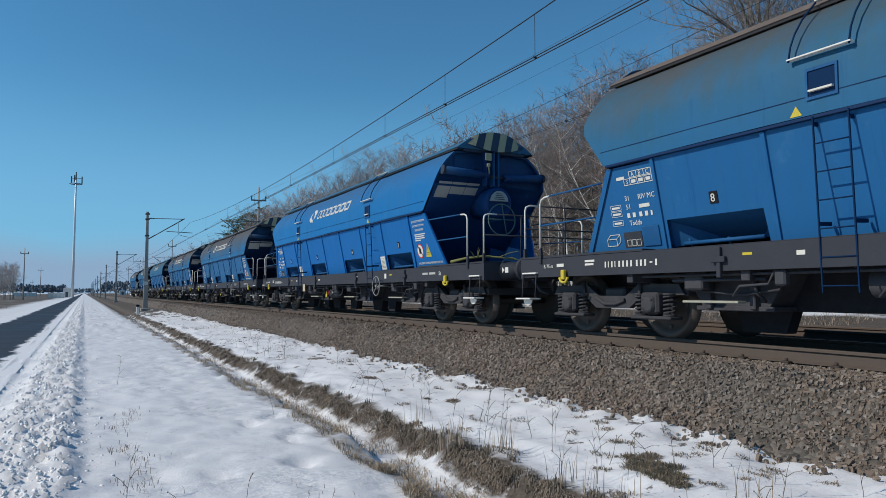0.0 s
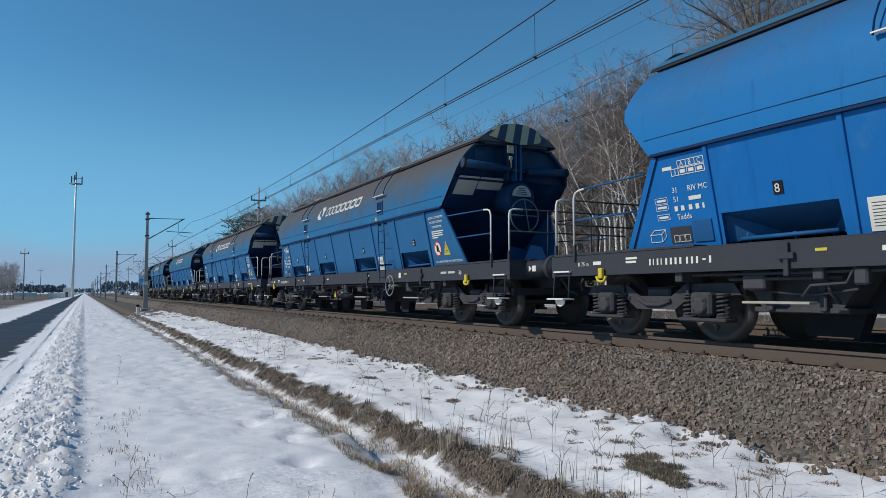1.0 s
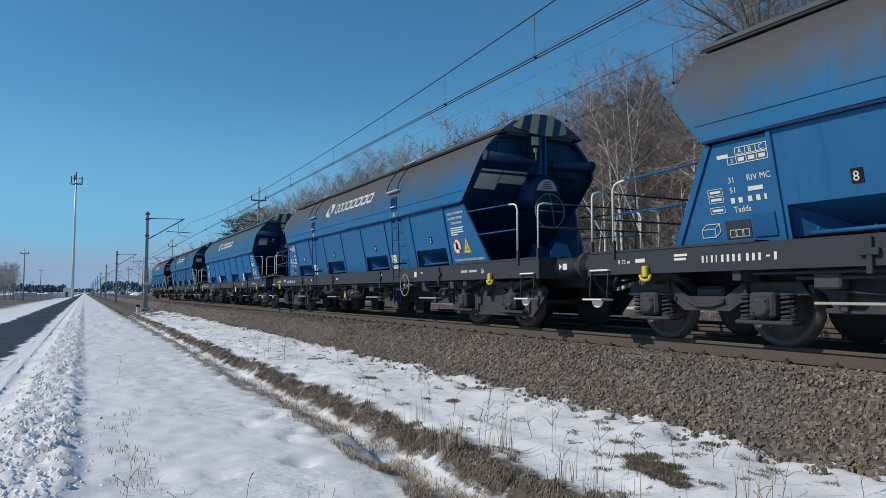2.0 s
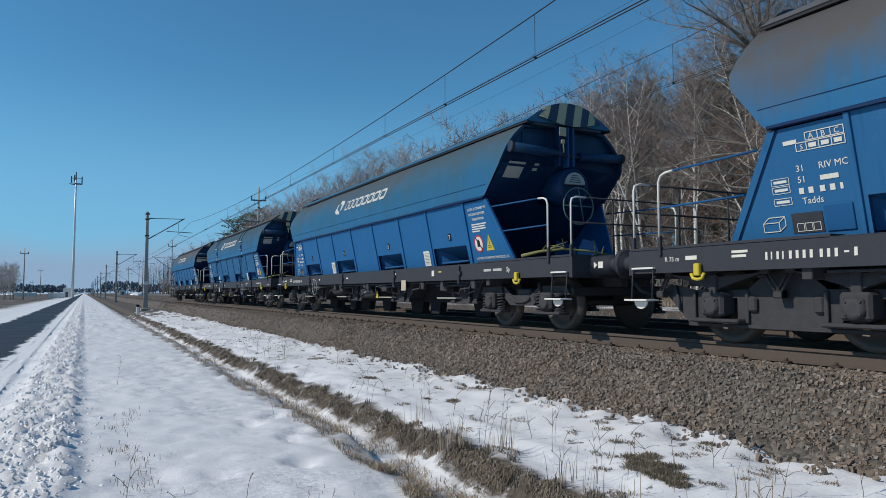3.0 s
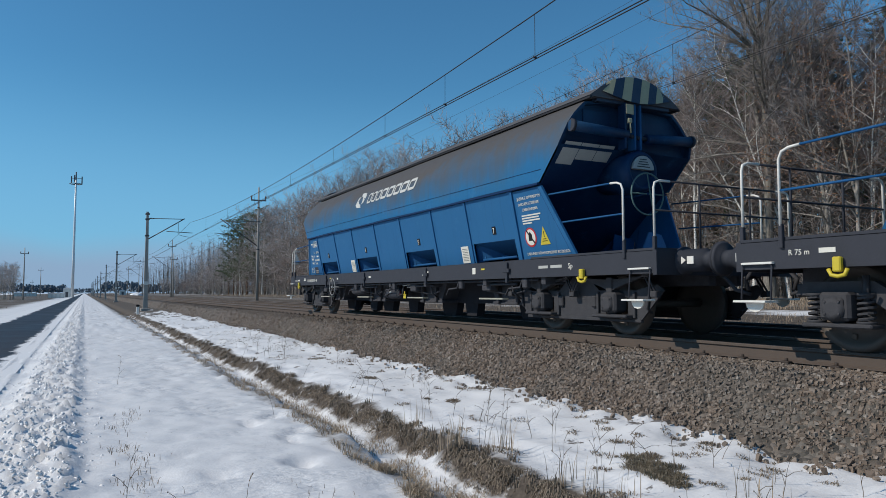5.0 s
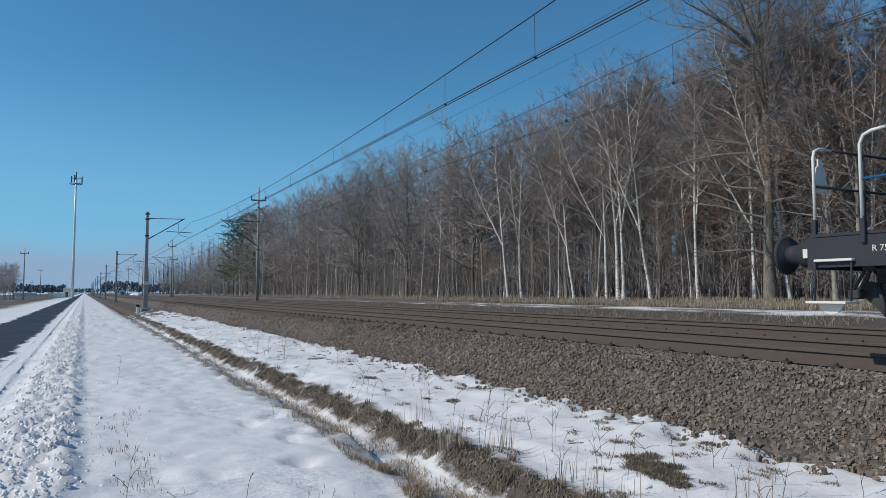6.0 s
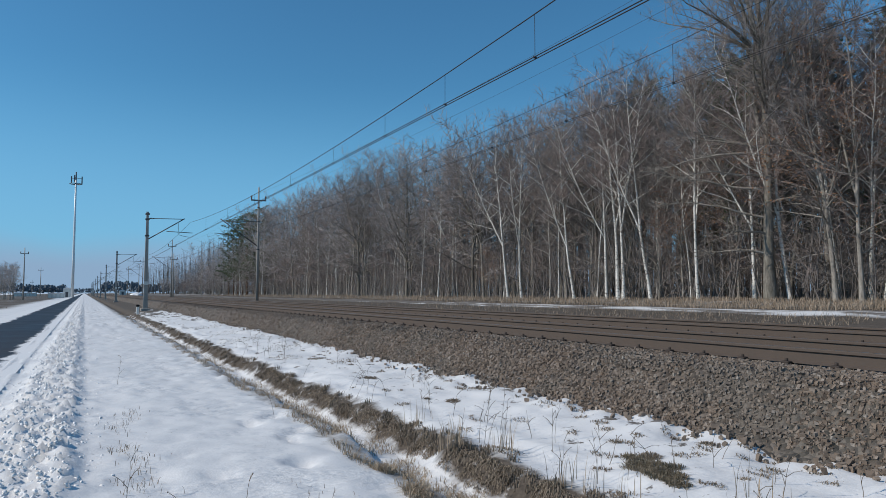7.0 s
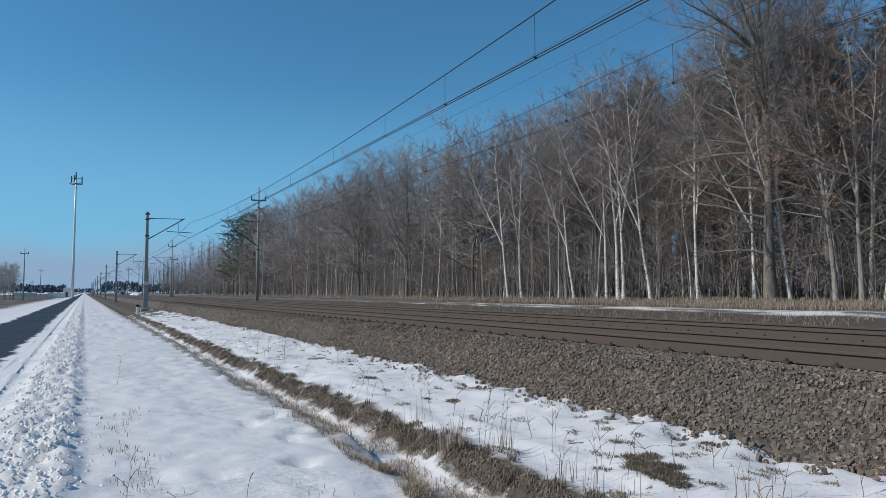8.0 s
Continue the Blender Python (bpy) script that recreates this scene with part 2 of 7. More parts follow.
def snow_ground_material():
    """Snow with old grass showing through, one long sheet: bands run with the track."""
    n = Nodes("snow_and_grass").world_pos()
    x = n.axis(0)
    w1, w2, w3 = n.noise(0.45, 4), n.noise(2.6, 4), n.noise(14, 4, 0.7)
    wob = n.math("ADD", n.math("MULTIPLY_ADD", w1, 0.9, -0.45), n.math("MULTIPLY_ADD", w2, 0.5, -0.25))
    xx = n.math("ADD", x, wob)
    tuft = n.ramp(n.noise(2.3, 6, 0.74), (0.615, 0.0), (0.645, 1.0))
    verge = n.ramp(n.math("ADD", n.math("MULTIPLY", w2, 0.5), n.math("MULTIPLY", w3, 0.5)), (0.36, 0.0), (0.46, 1.0))
    ditch = n.math("MULTIPLY", n.math("MAXIMUM", n.band(n.math("ADD", x, n.math("MULTIPLY_ADD", w2, 0.4, -0.2)), 3.28, 3.62, 0.06), n.math("MULTIPLY", n.band(n.math("ADD", x, n.math("MULTIPLY_ADD", w2, 0.7, -0.35)), 2.42, 2.60, 0.08), 0.6)), n.ramp(n.math("ADD", n.math("MULTIPLY", w2, 0.6), n.math("MULTIPLY", w3, 0.4)), (0.36, 0.35), (0.46, 1.0)))
    strip = n.math("MULTIPLY", n.band(x, 3.6, 6.0, 0.2), n.math("MULTIPLY", tuft, 0.9))
    thaw = n.t.nodes.new("ShaderNodeMapRange")        # further along the line the strip lies mostly bare
    thaw.inputs["From Min"].default_value, thaw.inputs["From Max"].default_value = 22.0, 75.0
    thaw.inputs["To Min"].default_value, thaw.inputs["To Max"].default_value = -0.16, 0.26
    n.link(n.axis(1), thaw.inputs["Value"])
    bare = n.ramp(n.math("ADD", thaw.outputs[0], n.noise(1.6, 6, 0.75, n.stretch(1, 0.45, 1))), (0.56, 0.0), (0.61, 1.0))
    strip = n.math("MAXIMUM", strip, n.math("MULTIPLY", n.band(x, 2.3, 6.2, 0.3), bare))
    farv = n.band(xx, 13.0, 20.9, 0.4)
    thin = n.t.nodes.new("ShaderNodeMapRange")        # the snow beyond the tracks thins out with distance
    thin.inputs["From Min"].default_value, thin.inputs["From Max"].default_value = 22.0, 75.0
    thin.inputs["To Min"].default_value, thin.inputs["To Max"].default_value = -0.01, 0.16
    n.link(n.axis(1), thin.inputs["Value"])
    verge = n.ramp(n.math("ADD", thin.outputs[0], n.noise(0.8, 6, 0.72, n.stretch(1, 0.3, 1))), (0.47, 0.0), (0.53, 0.9))
    mid = n.math("MAXIMUM", n.band(xx, 23.4, 26.0, 0.4), n.math("MULTIPLY", n.band(xx, 20.6, 24.0, 0.3), verge))
    wood = n.band(xx, 25.0, 900.0, 0.8)
    woodv = n.math("MULTIPLY", wood, n.ramp(n.noise(0.5, 6, 0.7), (0.40, 1.0), (0.62, 0.55)))
    field = n.math("MULTIPLY", n.band(n.math("ADD", x, n.math("MULTIPLY_ADD", n.noise(0.12, 4), 4.0, -2.0)), -60.0, -7.6, 0.8),
                   n.ramp(n.noise(0.25, 6, 0.7), (0.34, 0.75), (0.5, 1.0)))
    g = ditch
    for o in (strip, farv, mid, woodv, field):
        g = n.math("MAXIMUM", g, o)
    straw = n.ramp(n.noise(9, 6, 0.75), (0.25, (0.045, 0.037, 0.03)), (0.55, (0.112, 0.092, 0.074)), (0.85, (0.195, 0.163, 0.13)))
    snow = n.mix(n.ramp(w1, (0.35, 0.0), (0.7, 0.6)), (0.80, 0.79, 0.78), (0.72, 0.715, 0.71))
    # blue-grey patches: shade of small snow relief put into the colour
    relief_shade = n.math("MULTIPLY", n.ramp(n.noise(1.1, 5, 0.7), (0.45, 0.0), (0.62, 1.0)), n.ramp(n.noise(11, 5, 0.75), (0.44, 0.0), (0.60, 0.75)))
    snow = n.mix(relief_shade, snow, (0.56, 0.575, 0.60))
    spots = n.math("MULTIPLY", n.ramp(n.noise(23, 4, 0.7), (0.66, 0.0), (0.72, 0.8)), n.ramp(n.noise(0.8, 3), (0.5, 0.0), (0.6, 1.0)))
    snow = n.mix(spots, snow, (0.20, 0.16, 0.10))
    col = n.mix(g, snow, straw)
    lump = n.math("ADD", n.math("MULTIPLY", w3, 0.6), n.math("MULTIPLY", n.noise(42, 3), 0.4))
    tramp = n.math("MULTIPLY", n.ramp(n.noise(0.55, 4, 0.6), (0.50, 0.0), (0.60, 1.0)), n.band(x, 0.6, 2.6, 0.3))
    dents = n.math("MULTIPLY", tramp, n.ramp(n.noise(5.5, 4, 0.6, n.stretch(0.8, 1.6, 1)), (0.42, 0.0), (0.62, 1.0)))
    n.bump(n.math("MULTIPLY_ADD", dents, -2.2, lump), 0.24, 0.035)
    n.b.inputs["Subsurface Weight"].default_value = 0.0
    return n.done(col, n.ramp(g, (0.0, 0.62), (1.0, 0.95)), spec=0.3)


def asphalt_material():
    n = Nodes("wet_asphalt").world_pos()
    a, b = n.noise(0.6, 4), n.noise(130, 2)
    # the reflected sky's blue is put into the asphalt tones
    col = n.mix(n.ramp(a, (0.3, 0.0), (0.7, 1.0)), (0.020, 0.025, 0.035), (0.034, 0.039, 0.05))
    edge = n.math("ADD", n.axis(0), n.math("ADD", n.math("MULTIPLY_ADD", n.noise(0.7, 5, 0.7), 1.0, -0.5), n.math("MULTIPLY_ADD", n.noise(4.5, 4), 0.5, -0.25)))
    clear = n.band(edge, -3.62, -1.52, 0.05)
    col = n.mix(clear, (0.79, 0.785, 0.78), col)
    n.bump(b, 0.3, 0.004)
    return n.done(col, n.ramp(a, (0.3, 0.55), (0.7, 0.8)), spec=0.3)


def bark(name, dark, light, scale, ringed=False):
    n = Nodes(name).world_pos()
    v = n.noise(scale, 5, 0.7, n.stretch(3, 3, 5.0) if ringed else n.stretch(4, 4, 0.8))
    big = n.noise(0.7, 3)
    if ringed:
        col = n.ramp(v, (0.38, dark), (0.47, light))
    else:
        col = n.ramp(v, (0.3, dark), (0.7, light))
    col = n.mix(n.ramp(big, (0.45, 0.0), (0.75, 0.35)), col, (0.10, 0.11, 0.075))
    n.bump(v, 0.6, 0.02)
    return n.done(col, 0.95, spec=0.2)


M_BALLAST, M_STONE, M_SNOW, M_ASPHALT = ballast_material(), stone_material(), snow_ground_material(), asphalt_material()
M_BARK = bark("grey_brown_bark", (0.12, 0.108, 0.095), (0.48, 0.44, 0.39), 3.0)
M_OAKBARK = bark("dark_ridged_bark", (0.08, 0.072, 0.062), (0.32, 0.29, 0.25), 3.0)
M_PINEBARK = bark("reddish_pine_bark", (0.06, 0.035, 0.022), (0.20, 0.115, 0.07), 3.0)
M_BIRCH = bark("white_birch_bark", (0.06, 0.055, 0.05), (0.76, 0.74, 0.69), 2.6, True)
M_TWIG = plain("bare_brown_twigs", (0.225, 0.202, 0.188), 0.9, 0, 0.4, 0.6)
# far trees: aerial haze is put into the twig colour as paleness
M_TWIGHAZE = plain("pale_grey_twigs", (0.43, 0.395, 0.385), 0.9, 0, 0.4, 0.6)
M_TWIGRED = plain("reddish_birch_twigs", (0.265, 0.213, 0.193), 0.9, 0, 0.4, 0.6)
M_NEEDLE = plain("pine_needles", (0.095, 0.125, 0.065), 0.8, 0, 0.4, 2.0)
# the wood's inner shade is painted in as this darker twig tone
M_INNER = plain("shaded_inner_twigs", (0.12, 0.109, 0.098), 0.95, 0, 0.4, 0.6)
# blue-grey air haze is put into the colour of these far pines
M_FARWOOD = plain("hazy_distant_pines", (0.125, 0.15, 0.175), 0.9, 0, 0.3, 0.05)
M_DRYLEAF = plain("clinging_dry_leaves", (0.24, 0.125, 0.065), 0.85, 0, 0.35, 3.0)


def grass(name, dark, mid, light):
    """Dead grass, each blade of its own tone."""
    n = Nodes(name).world_pos()
    r = n.t.nodes.new("ShaderNodeNewGeometry").outputs["Random Per Island"]
    col = n.ramp(r, (0.0, dark), (0.5, mid), (1.0, light))
    col = n.mix(n.ramp(n.noise(1.7, 4), (0.4, 0.0), (0.65, 0.6)), col, dark)
    return n.done(col, 0.95, spec=0.1)


M_STRAW = grass("dry_straw_grass", (0.28, 0.22, 0.155), (0.38, 0.305, 0.225), (0.50, 0.415, 0.315))
M_VERGE = grass("brown_verge_grass", (0.24, 0.183, 0.132), (0.38, 0.30, 0.225), (0.50, 0.41, 0.315))
M_STALK = plain("dead_weed_stalk", (0.15, 0.118, 0.085), 0.9, 0, 0.3, 9.0)
M_BANK = grass("matted_dark_grass", (0.15, 0.122, 0.094), (0.24, 0.195, 0.150), (0.35, 0.29, 0.225))
M_TUSSOCK = grass("olive_tussock_grass", (0.13, 0.108, 0.075), (0.20, 0.168, 0.12), (0.30, 0.25, 0.185))
M_LICHEN = plain("lichened_branch_bark", (0.20, 0.20, 0.07), 0.9, 0, 0.3, 12)
M_LUMP = plain("crusted_snow_lump", (0.87, 0.865, 0.855), 0.7, 0, 0.06, 9.0, 0.6)


# ---------------------------------------------------------------- mesh helpers
def mesh_object(name, bm_or_data, material, parent=None):
    if isinstance(bm_or_data, bmesh.types.BMesh):
        me = bpy.data.meshes.new(name)
        bm_or_data.to_mesh(me)
        bm_or_data.free()
    else:
        me = bm_or_data
    for m in (material if isinstance(material, (list, tuple)) else (material,)):
        me.materials.append(m)
    ob = new(name, me)
    if parent is not None:
        ob.parent = parent
    return ob


def part(name, bm, material, parent, label=""):
    return tagged(mesh_object(name, bm, material, parent), label)


def root(name, m, label, category, group="", kind=""):
    e = new(name)
    e.empty_display_size = 0.3
    e.matrix_basis = m
    return tagged(e, label, category, group, kind)


def bx(bm, x0, x1, y0, y1, z0, z1, bevel=0.0):
    """A box by its limits, with eased edges."""
    r = bmesh.ops.create_cube(bm, size=1.0)
    bmesh.ops.scale(bm, vec=(x1 - x0, y1 - y0, z1 - z0), verts=r["verts"])
    bmesh.ops.translate(bm, vec=((x0 + x1) / 2, (y0 + y1) / 2, (z0 + z1) / 2), verts=r["verts"])
    if bevel:
        edges = {e for v in r["verts"] for e in v.link_edges}
        bmesh.ops.bevel(bm, geom=list(edges), offset=bevel, segments=1, affect="EDGES", profile=0.5)
    return bm


def box(x0, x1, y0, y1, z0, z1, bevel=0.0):
    return bx(bmesh.new(), x0, x1, y0, y1, z0, z1, bevel)


def tube(bm, pts, r, sides=8, caps=True, r_end=None):
    """A round bar along a line of points."""
    pts = [Vector(p) for p in pts]
    rings, up = [], None
    for i, p in enumerate(pts):
        d = (pts[min(i + 1, len(pts) - 1)] - pts[max(i - 1, 0)]).normalized()
        if up is None:
            up = d.orthogonal().normalized()
        up = (up - d * up.dot(d))
        up = up.normalized() if up.length > 1e-6 else d.orthogonal().normalized()
        w = d.cross(up)
        rr = r if r_end is None else r + (r_end - r) * i / (len(pts) - 1)
        rings.append([bm.verts.new(p + rr * (math.cos(2 * math.pi * k / sides) * up + math.sin(2 * math.pi * k / sides) * w)) for k in range(sides)])
    for a, b in zip(rings, rings[1:]):
        for k in range(sides):
            f = bm.faces.new((a[k], a[(k + 1) % sides], b[(k + 1) % sides], b[k]))
            f.smooth = sides > 5
    if caps:
        bm.faces.new(rings[0][::-1])
        bm.faces.new(rings[-1])
    return bm


def bar(pts, r, sides=8, r_end=None):
    return tube(bmesh.new(), pts, r, sides, True, r_end)


def prism(bm, poly, axis, a, b):
    """A polygon of two coordinates, drawn out along the third from a to b."""
    def at(p, c):
        q = list(p)
        q.insert(axis, c)
        return Vector(q)
    v0 = [bm.verts.new(at(p, a)) for p in poly]
    v1 = [bm.verts.new(at(p, b)) for p in poly]
    n = len(poly)
    bm.faces.new(v0)
    bm.faces.new(v1[::-1])
    for i in range(n):
        bm.faces.new((v0[(i + 1) % n], v0[i], v1[i], v1[(i + 1) % n]))
    bmesh.ops.recalc_face_normals(bm, faces=bm.faces)
    return bm


def lathe(bm, profile, axis_pt, axis=0, sides=24):
    """Turn a profile of (along, radius) round an axis through axis_pt."""
    rings = []
    for a, r in profile:
        ring = []
        for k in range(sides):
            c, s = r * math.cos(2 * math.pi * k / sides), r * math.sin(2 * math.pi * k / sides)
            q = [c, s]
            q.insert(axis, a)
            ring.append(bm.verts.new(Vector(axis_pt) + Vector(q)))
        rings.append(ring)
    for a, b in zip(rings, rings[1:]):
        for k in range(sides):
            f = bm.faces.new((a[k], a[(k + 1) % sides], b[(k + 1) % sides], b[k]))
            f.smooth = True
    bm.faces.new(rings[0])
    bm.faces.new(rings[-1])
    bmesh.ops.recalc_face_normals(bm, faces=bm.faces)
    return bm


def letters(text, size, depth=0.002):
    """Flat raised letters as a mesh, in their own x-y plane."""
    c = bpy.data.curves.new("lettering", "FONT")
    c.body, c.size, c.extrude, c.align_x = text, size, depth, "LEFT"
    c.resolution_u = 2
    o = bpy.data.objects.new("lettering", c)
    me = bpy.data.meshes.new_from_object(o)
    bpy.data.objects.remove(o)
    return me


# letters stand on a wagon's side, which faces -x: reading direction runs towards -y
SIDE_TURN = Matrix(((0, 0, -1, 0), (-1, 0, 0, 0), (0, 1, 0, 0), (0, 0, 0, 1)))


def on_side(x, y, z):
    return Matrix.Translation((x, y, z)) @ SIDE_TURN

# ---------------------------------------------------------------- ground and track
GROUND = ((-700, -0.7), (-60, -1.0), (-15, -1.02), (-7, -1.0), (-3.75, -0.93), (-1.66, -0.9), (-0.95, -0.89), (0.15, -0.89),
          (2.0, -0.93), (2.52, -0.97), (2.66, -1.0), (2.82, -1.18), (3.18, -1.22), (3.34, -1.13), (3.48, -1.0), (3.74, -0.93), (4.8, -0.86), (5.7, -0.80), (7.2, -0.95),
          (12.5, -0.95), (14.6, -0.5), (17, -0.38), (20, -0.12), (24, 0.0), (30, 0.2), (60, 0.5), (700, 3.0))


def ramp_at(table, x):
    for (a, za), (b, zb) in zip(table, table[1:]):
        if x <= b:
            f = max(0.0, (x - a) / (b - a))
            return za + (zb - za) * f
    return table[-1][1]


def ground_z(x, y):
    z = ramp_at(GROUND, x + (0.16 * noise.noise((0, y * 0.55, 21)) + 0.06 * noise.noise((0, y * 2.1, 22)) if 2.2 < x < 4.3 else 0.0))
    near = 1.0 if y < 60 else 60.0 / y
    if -1.45 < x < 6.4:
        z += 0.05 * noise.noise((x * 0.9, y * 0.35, 0)) * near
        z += 0.022 * noise.noise((x * 4.0, y * 3.0, 5)) * near
        z += 0.03 * max(0.0, noise.noise((x * 2.2, y * 5.5, 15)) - 0.15) * near
        if 2.3 < x < 4.2:
            z += 0.07 * noise.noise((x * 3.0, y * 1.8, 9)) * near
        if 4.9 < x < 6.4:
            z += (0.07 * noise.noise((y * 1.1, 3, 31)) + 0.08 * noise.noise((y * 3.1, x * 2, 32)) + 0.04 * noise.noise((y * 8.0, x * 5, 36))) * near * min(1.0, (x - 4.9) / 0.5)
        if 0.2 < x < 2.6:
            z += 0.012 * noise.noise((x * 8.0, y * 4.5, 35)) * near
            z -= (0.11 if x > 1.0 else 0.06) * max(0.0, noise.noise((x * 4.2, y * 2.6, 33)) - 0.18) * near * max(0.0, min(1.3, 3.5 * noise.noise((x * 0.8, y * 0.4, 34)) + 1.2 * math.exp(-((x - 1.85) / 0.4) ** 2 - ((y - 12.0) / 5.5) ** 4)))
        ridge = max(0.0, 1 - abs((x + 0.43 + 0.08 * noise.noise((0, y * 0.7, 2))) / 0.50))
        if ridge > 0:
            z += min(1.0, ridge * 2.2) * (0.075 + 0.06 * noise.noise((x * 6, y * 5, 1)) + 0.085 * noise.noise((x * 15, y * 12, 3))) * near
        if -1.45 < x < -0.9:
            z += 0.012 * math.sin(x * 26 + noise.noise((0, y * 0.3, 4)))
    elif x > 14:
        z += 0.10 * noise.noise((x * 0.3, y * 0.3, 7))
    return z


def spaced(*runs):
    """Ascending values: runs of (start, end, step)."""
    out = []
    for a, b, s in runs:
        k = max(1, round((b - a) / s))
        out += [a + (b - a) * i / k for i in range(k)]
    return out + [runs[-1][1]]


def sheet(name, xs, ys, z_of, material, kind_label):
    verts = [(x, y, z_of(x, y)) for y in ys for x in xs]
    w = len(xs)
    faces = [(j * w + i, j * w + i + 1, (j + 1) * w + i + 1, (j + 1) * w + i) for j in range(len(ys) - 1) for i in range(w - 1)]
    me = bpy.data.meshes.new(name)
    me.from_pydata(verts, [], faces)
    me.polygons.foreach_set("use_smooth", [True] * len(faces))
    return tagged(mesh_object(name, me, material), kind_label, name.replace("_", " "), kind="structure")


ys_all = spaced((-40, 1.5, 4), (1.5, 14, 0.07), (14, 30, 0.18), (30, 70, 0.7), (70, 200, 5), (200, 3200, 150))
xs_all = spaced((-700, -60, 80), (-60, -8, 4), (-8, -1.7, 0.35), (-1.7, 0.3, 0.05), (0.3, 6.3, 0.09), (6.3, 13.5, 1.8), (13.5, 40, 0.8), (40, 100, 6), (100, 700, 100))
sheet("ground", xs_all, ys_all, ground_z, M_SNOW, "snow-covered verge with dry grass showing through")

BED = ((5.15, -1.0), (5.48, -0.82), (6.3, -0.27), (6.55, -0.20), (9.4, -0.195), (9.95, -0.22), (10.4, -0.195), (13.3, -0.195), (13.6, -0.26), (15.0, -0.75))


def foot(y):
    """How far the ballast's foot draws back from the snow strip."""
    return 0.22 + 0.20 * max(0.0, min(1.0, (y - 9.0) / 16.0))


def bed_z(x, y):
    near = 1.0 if y < 50 else 50.0 / y
    edge = 0.07 * noise.noise((y * 0.8, x, 3)) * near if 5.2 < x < 6.3 else 0.0
    x_in = x - foot(y) * max(0.0, min(1.0, (6.65 - x) / 0.75))
    return ramp_at(BED, x_in) + edge + 0.03 * noise.noise((x * 7, y * 7, 1)) * near * (0.15 if 6.6 < x < 13.2 else 1.0)


sheet("track_bed", spaced((5.15, 6.7, 0.07), (6.7, 13.4, 0.35), (13.4, 15.0, 0.2)),
      spaced((-40, 2, 3), (2, 16, 0.09), (16, 40, 0.35), (40, 120, 4), (120, 1500, 60)), bed_z, M_BALLAST, "brown granite ballast bed under two tracks")

# the cleared lane, lying on the ground sheet
sheet("road", spaced((-4.6, -1.1, 0.25)), spaced((-40, 2, 3), (2, 30, 0.6), (30, 200, 5), (200, 1500, 60)),
      lambda x, y: ramp_at(GROUND, x) + 0.012, M_ASPHALT, "damp asphalt lane half cleared of packed snow")

TRACKS = (8.03, 11.83)
RAIL = ((-0.075, -0.172), (0.075, -0.172), (0.075, -0.160), (0.012, -0.142), (0.010, -0.045), (0.036, -0.034), (0.036, -0.008), (0.028, 0.0),
        (-0.028, 0.0), (-0.036, -0.008), (-0.036, -0.034), (-0.010, -0.045), (-0.012, -0.142), (-0.075, -0.160))


def make_rail(x):
    bm = bmesh.new()
    cuts = [-40, 20, 100, 1400]
    rings = [[bm.verts.new((x + px, y, pz)) for px, pz in RAIL] for y in cuts]
    n = len(RAIL)
    for a, b in zip(rings, rings[1:]):
        for k in range(n):
            f = bm.faces.new((a[(k + 1) % n], a[k], b[k], b[(k + 1) % n]))
            f.material_index = 1 if k == 7 else 0
    bm.faces.new(rings[0])
    bm.faces.new(rings[-1][::-1])
    bmesh.ops.recalc_face_normals(bm, faces=bm.faces)
    return tagged(mesh_object("rail", bm, (M_RAIL, M_RAILTOP)), "rusty steel rail with a worn bright top", "rail", "rails of the two tracks", "structure")


for tx in TRACKS:
    for s in (-0.7535, 0.7535):
        make_rail(tx + s)


def make_sleeper():
    bm = bmesh.new()
    prism(bm, ((-0.14, -0.21), (0.14, -0.21), (0.11, -0.0), (-0.11, 0.0)), 0, -1.3, 1.3)
    s = root("sleeper", pose(TRACKS[0], 0, -0.186), "brown-stained concrete sleeper bedded in ballast", "sleeper", "sleepers of the two tracks")
    part("beam", bm, M_SLEEPER, s)
    for sx_ in (-0.7535, 0.7535):
        for d in (-0.11, 0.11):
            c = bmesh.new()
            bx(c, sx_ + d - 0.04, sx_ + d + 0.04, -0.05, 0.05, 0.0, 0.035, 0.008)
            tube(c, [(sx_ + d, 0, 0.02), (sx_ + d, 0, 0.066)], 0.02, 6)
            part("rail_clip", c, M_CLIP, s)
    return s


sleeper = make_sleeper()
for k in range(1, 110):
    copy_thing(sleeper, pose(TRACKS[0], 0.6 * k, -0.186))
for k in range(0, 110):
    copy_thing(sleeper, pose(TRACKS[1], 0.3 + 0.6 * k, -0.186))


def rock(r):
    """Vertices and faces of one broken stone."""
    bm = bmesh.new()
    bmesh.ops.create_cube(bm, size=1.5)
    bmesh.ops.triangulate(bm, faces=bm.faces)
    v = np.array([tuple(p.co) for p in bm.verts])
    f = [[q.index for q in g.verts] for g in bm.faces]
    bm.free()
    v *= r.uniform(0.55, 1.2, (len(v), 1))
    v += r.uniform(-0.25, 0.25, v.shape)
    v *= r.uniform(0.55, 1.15, 3)
    return v, np.array(f)


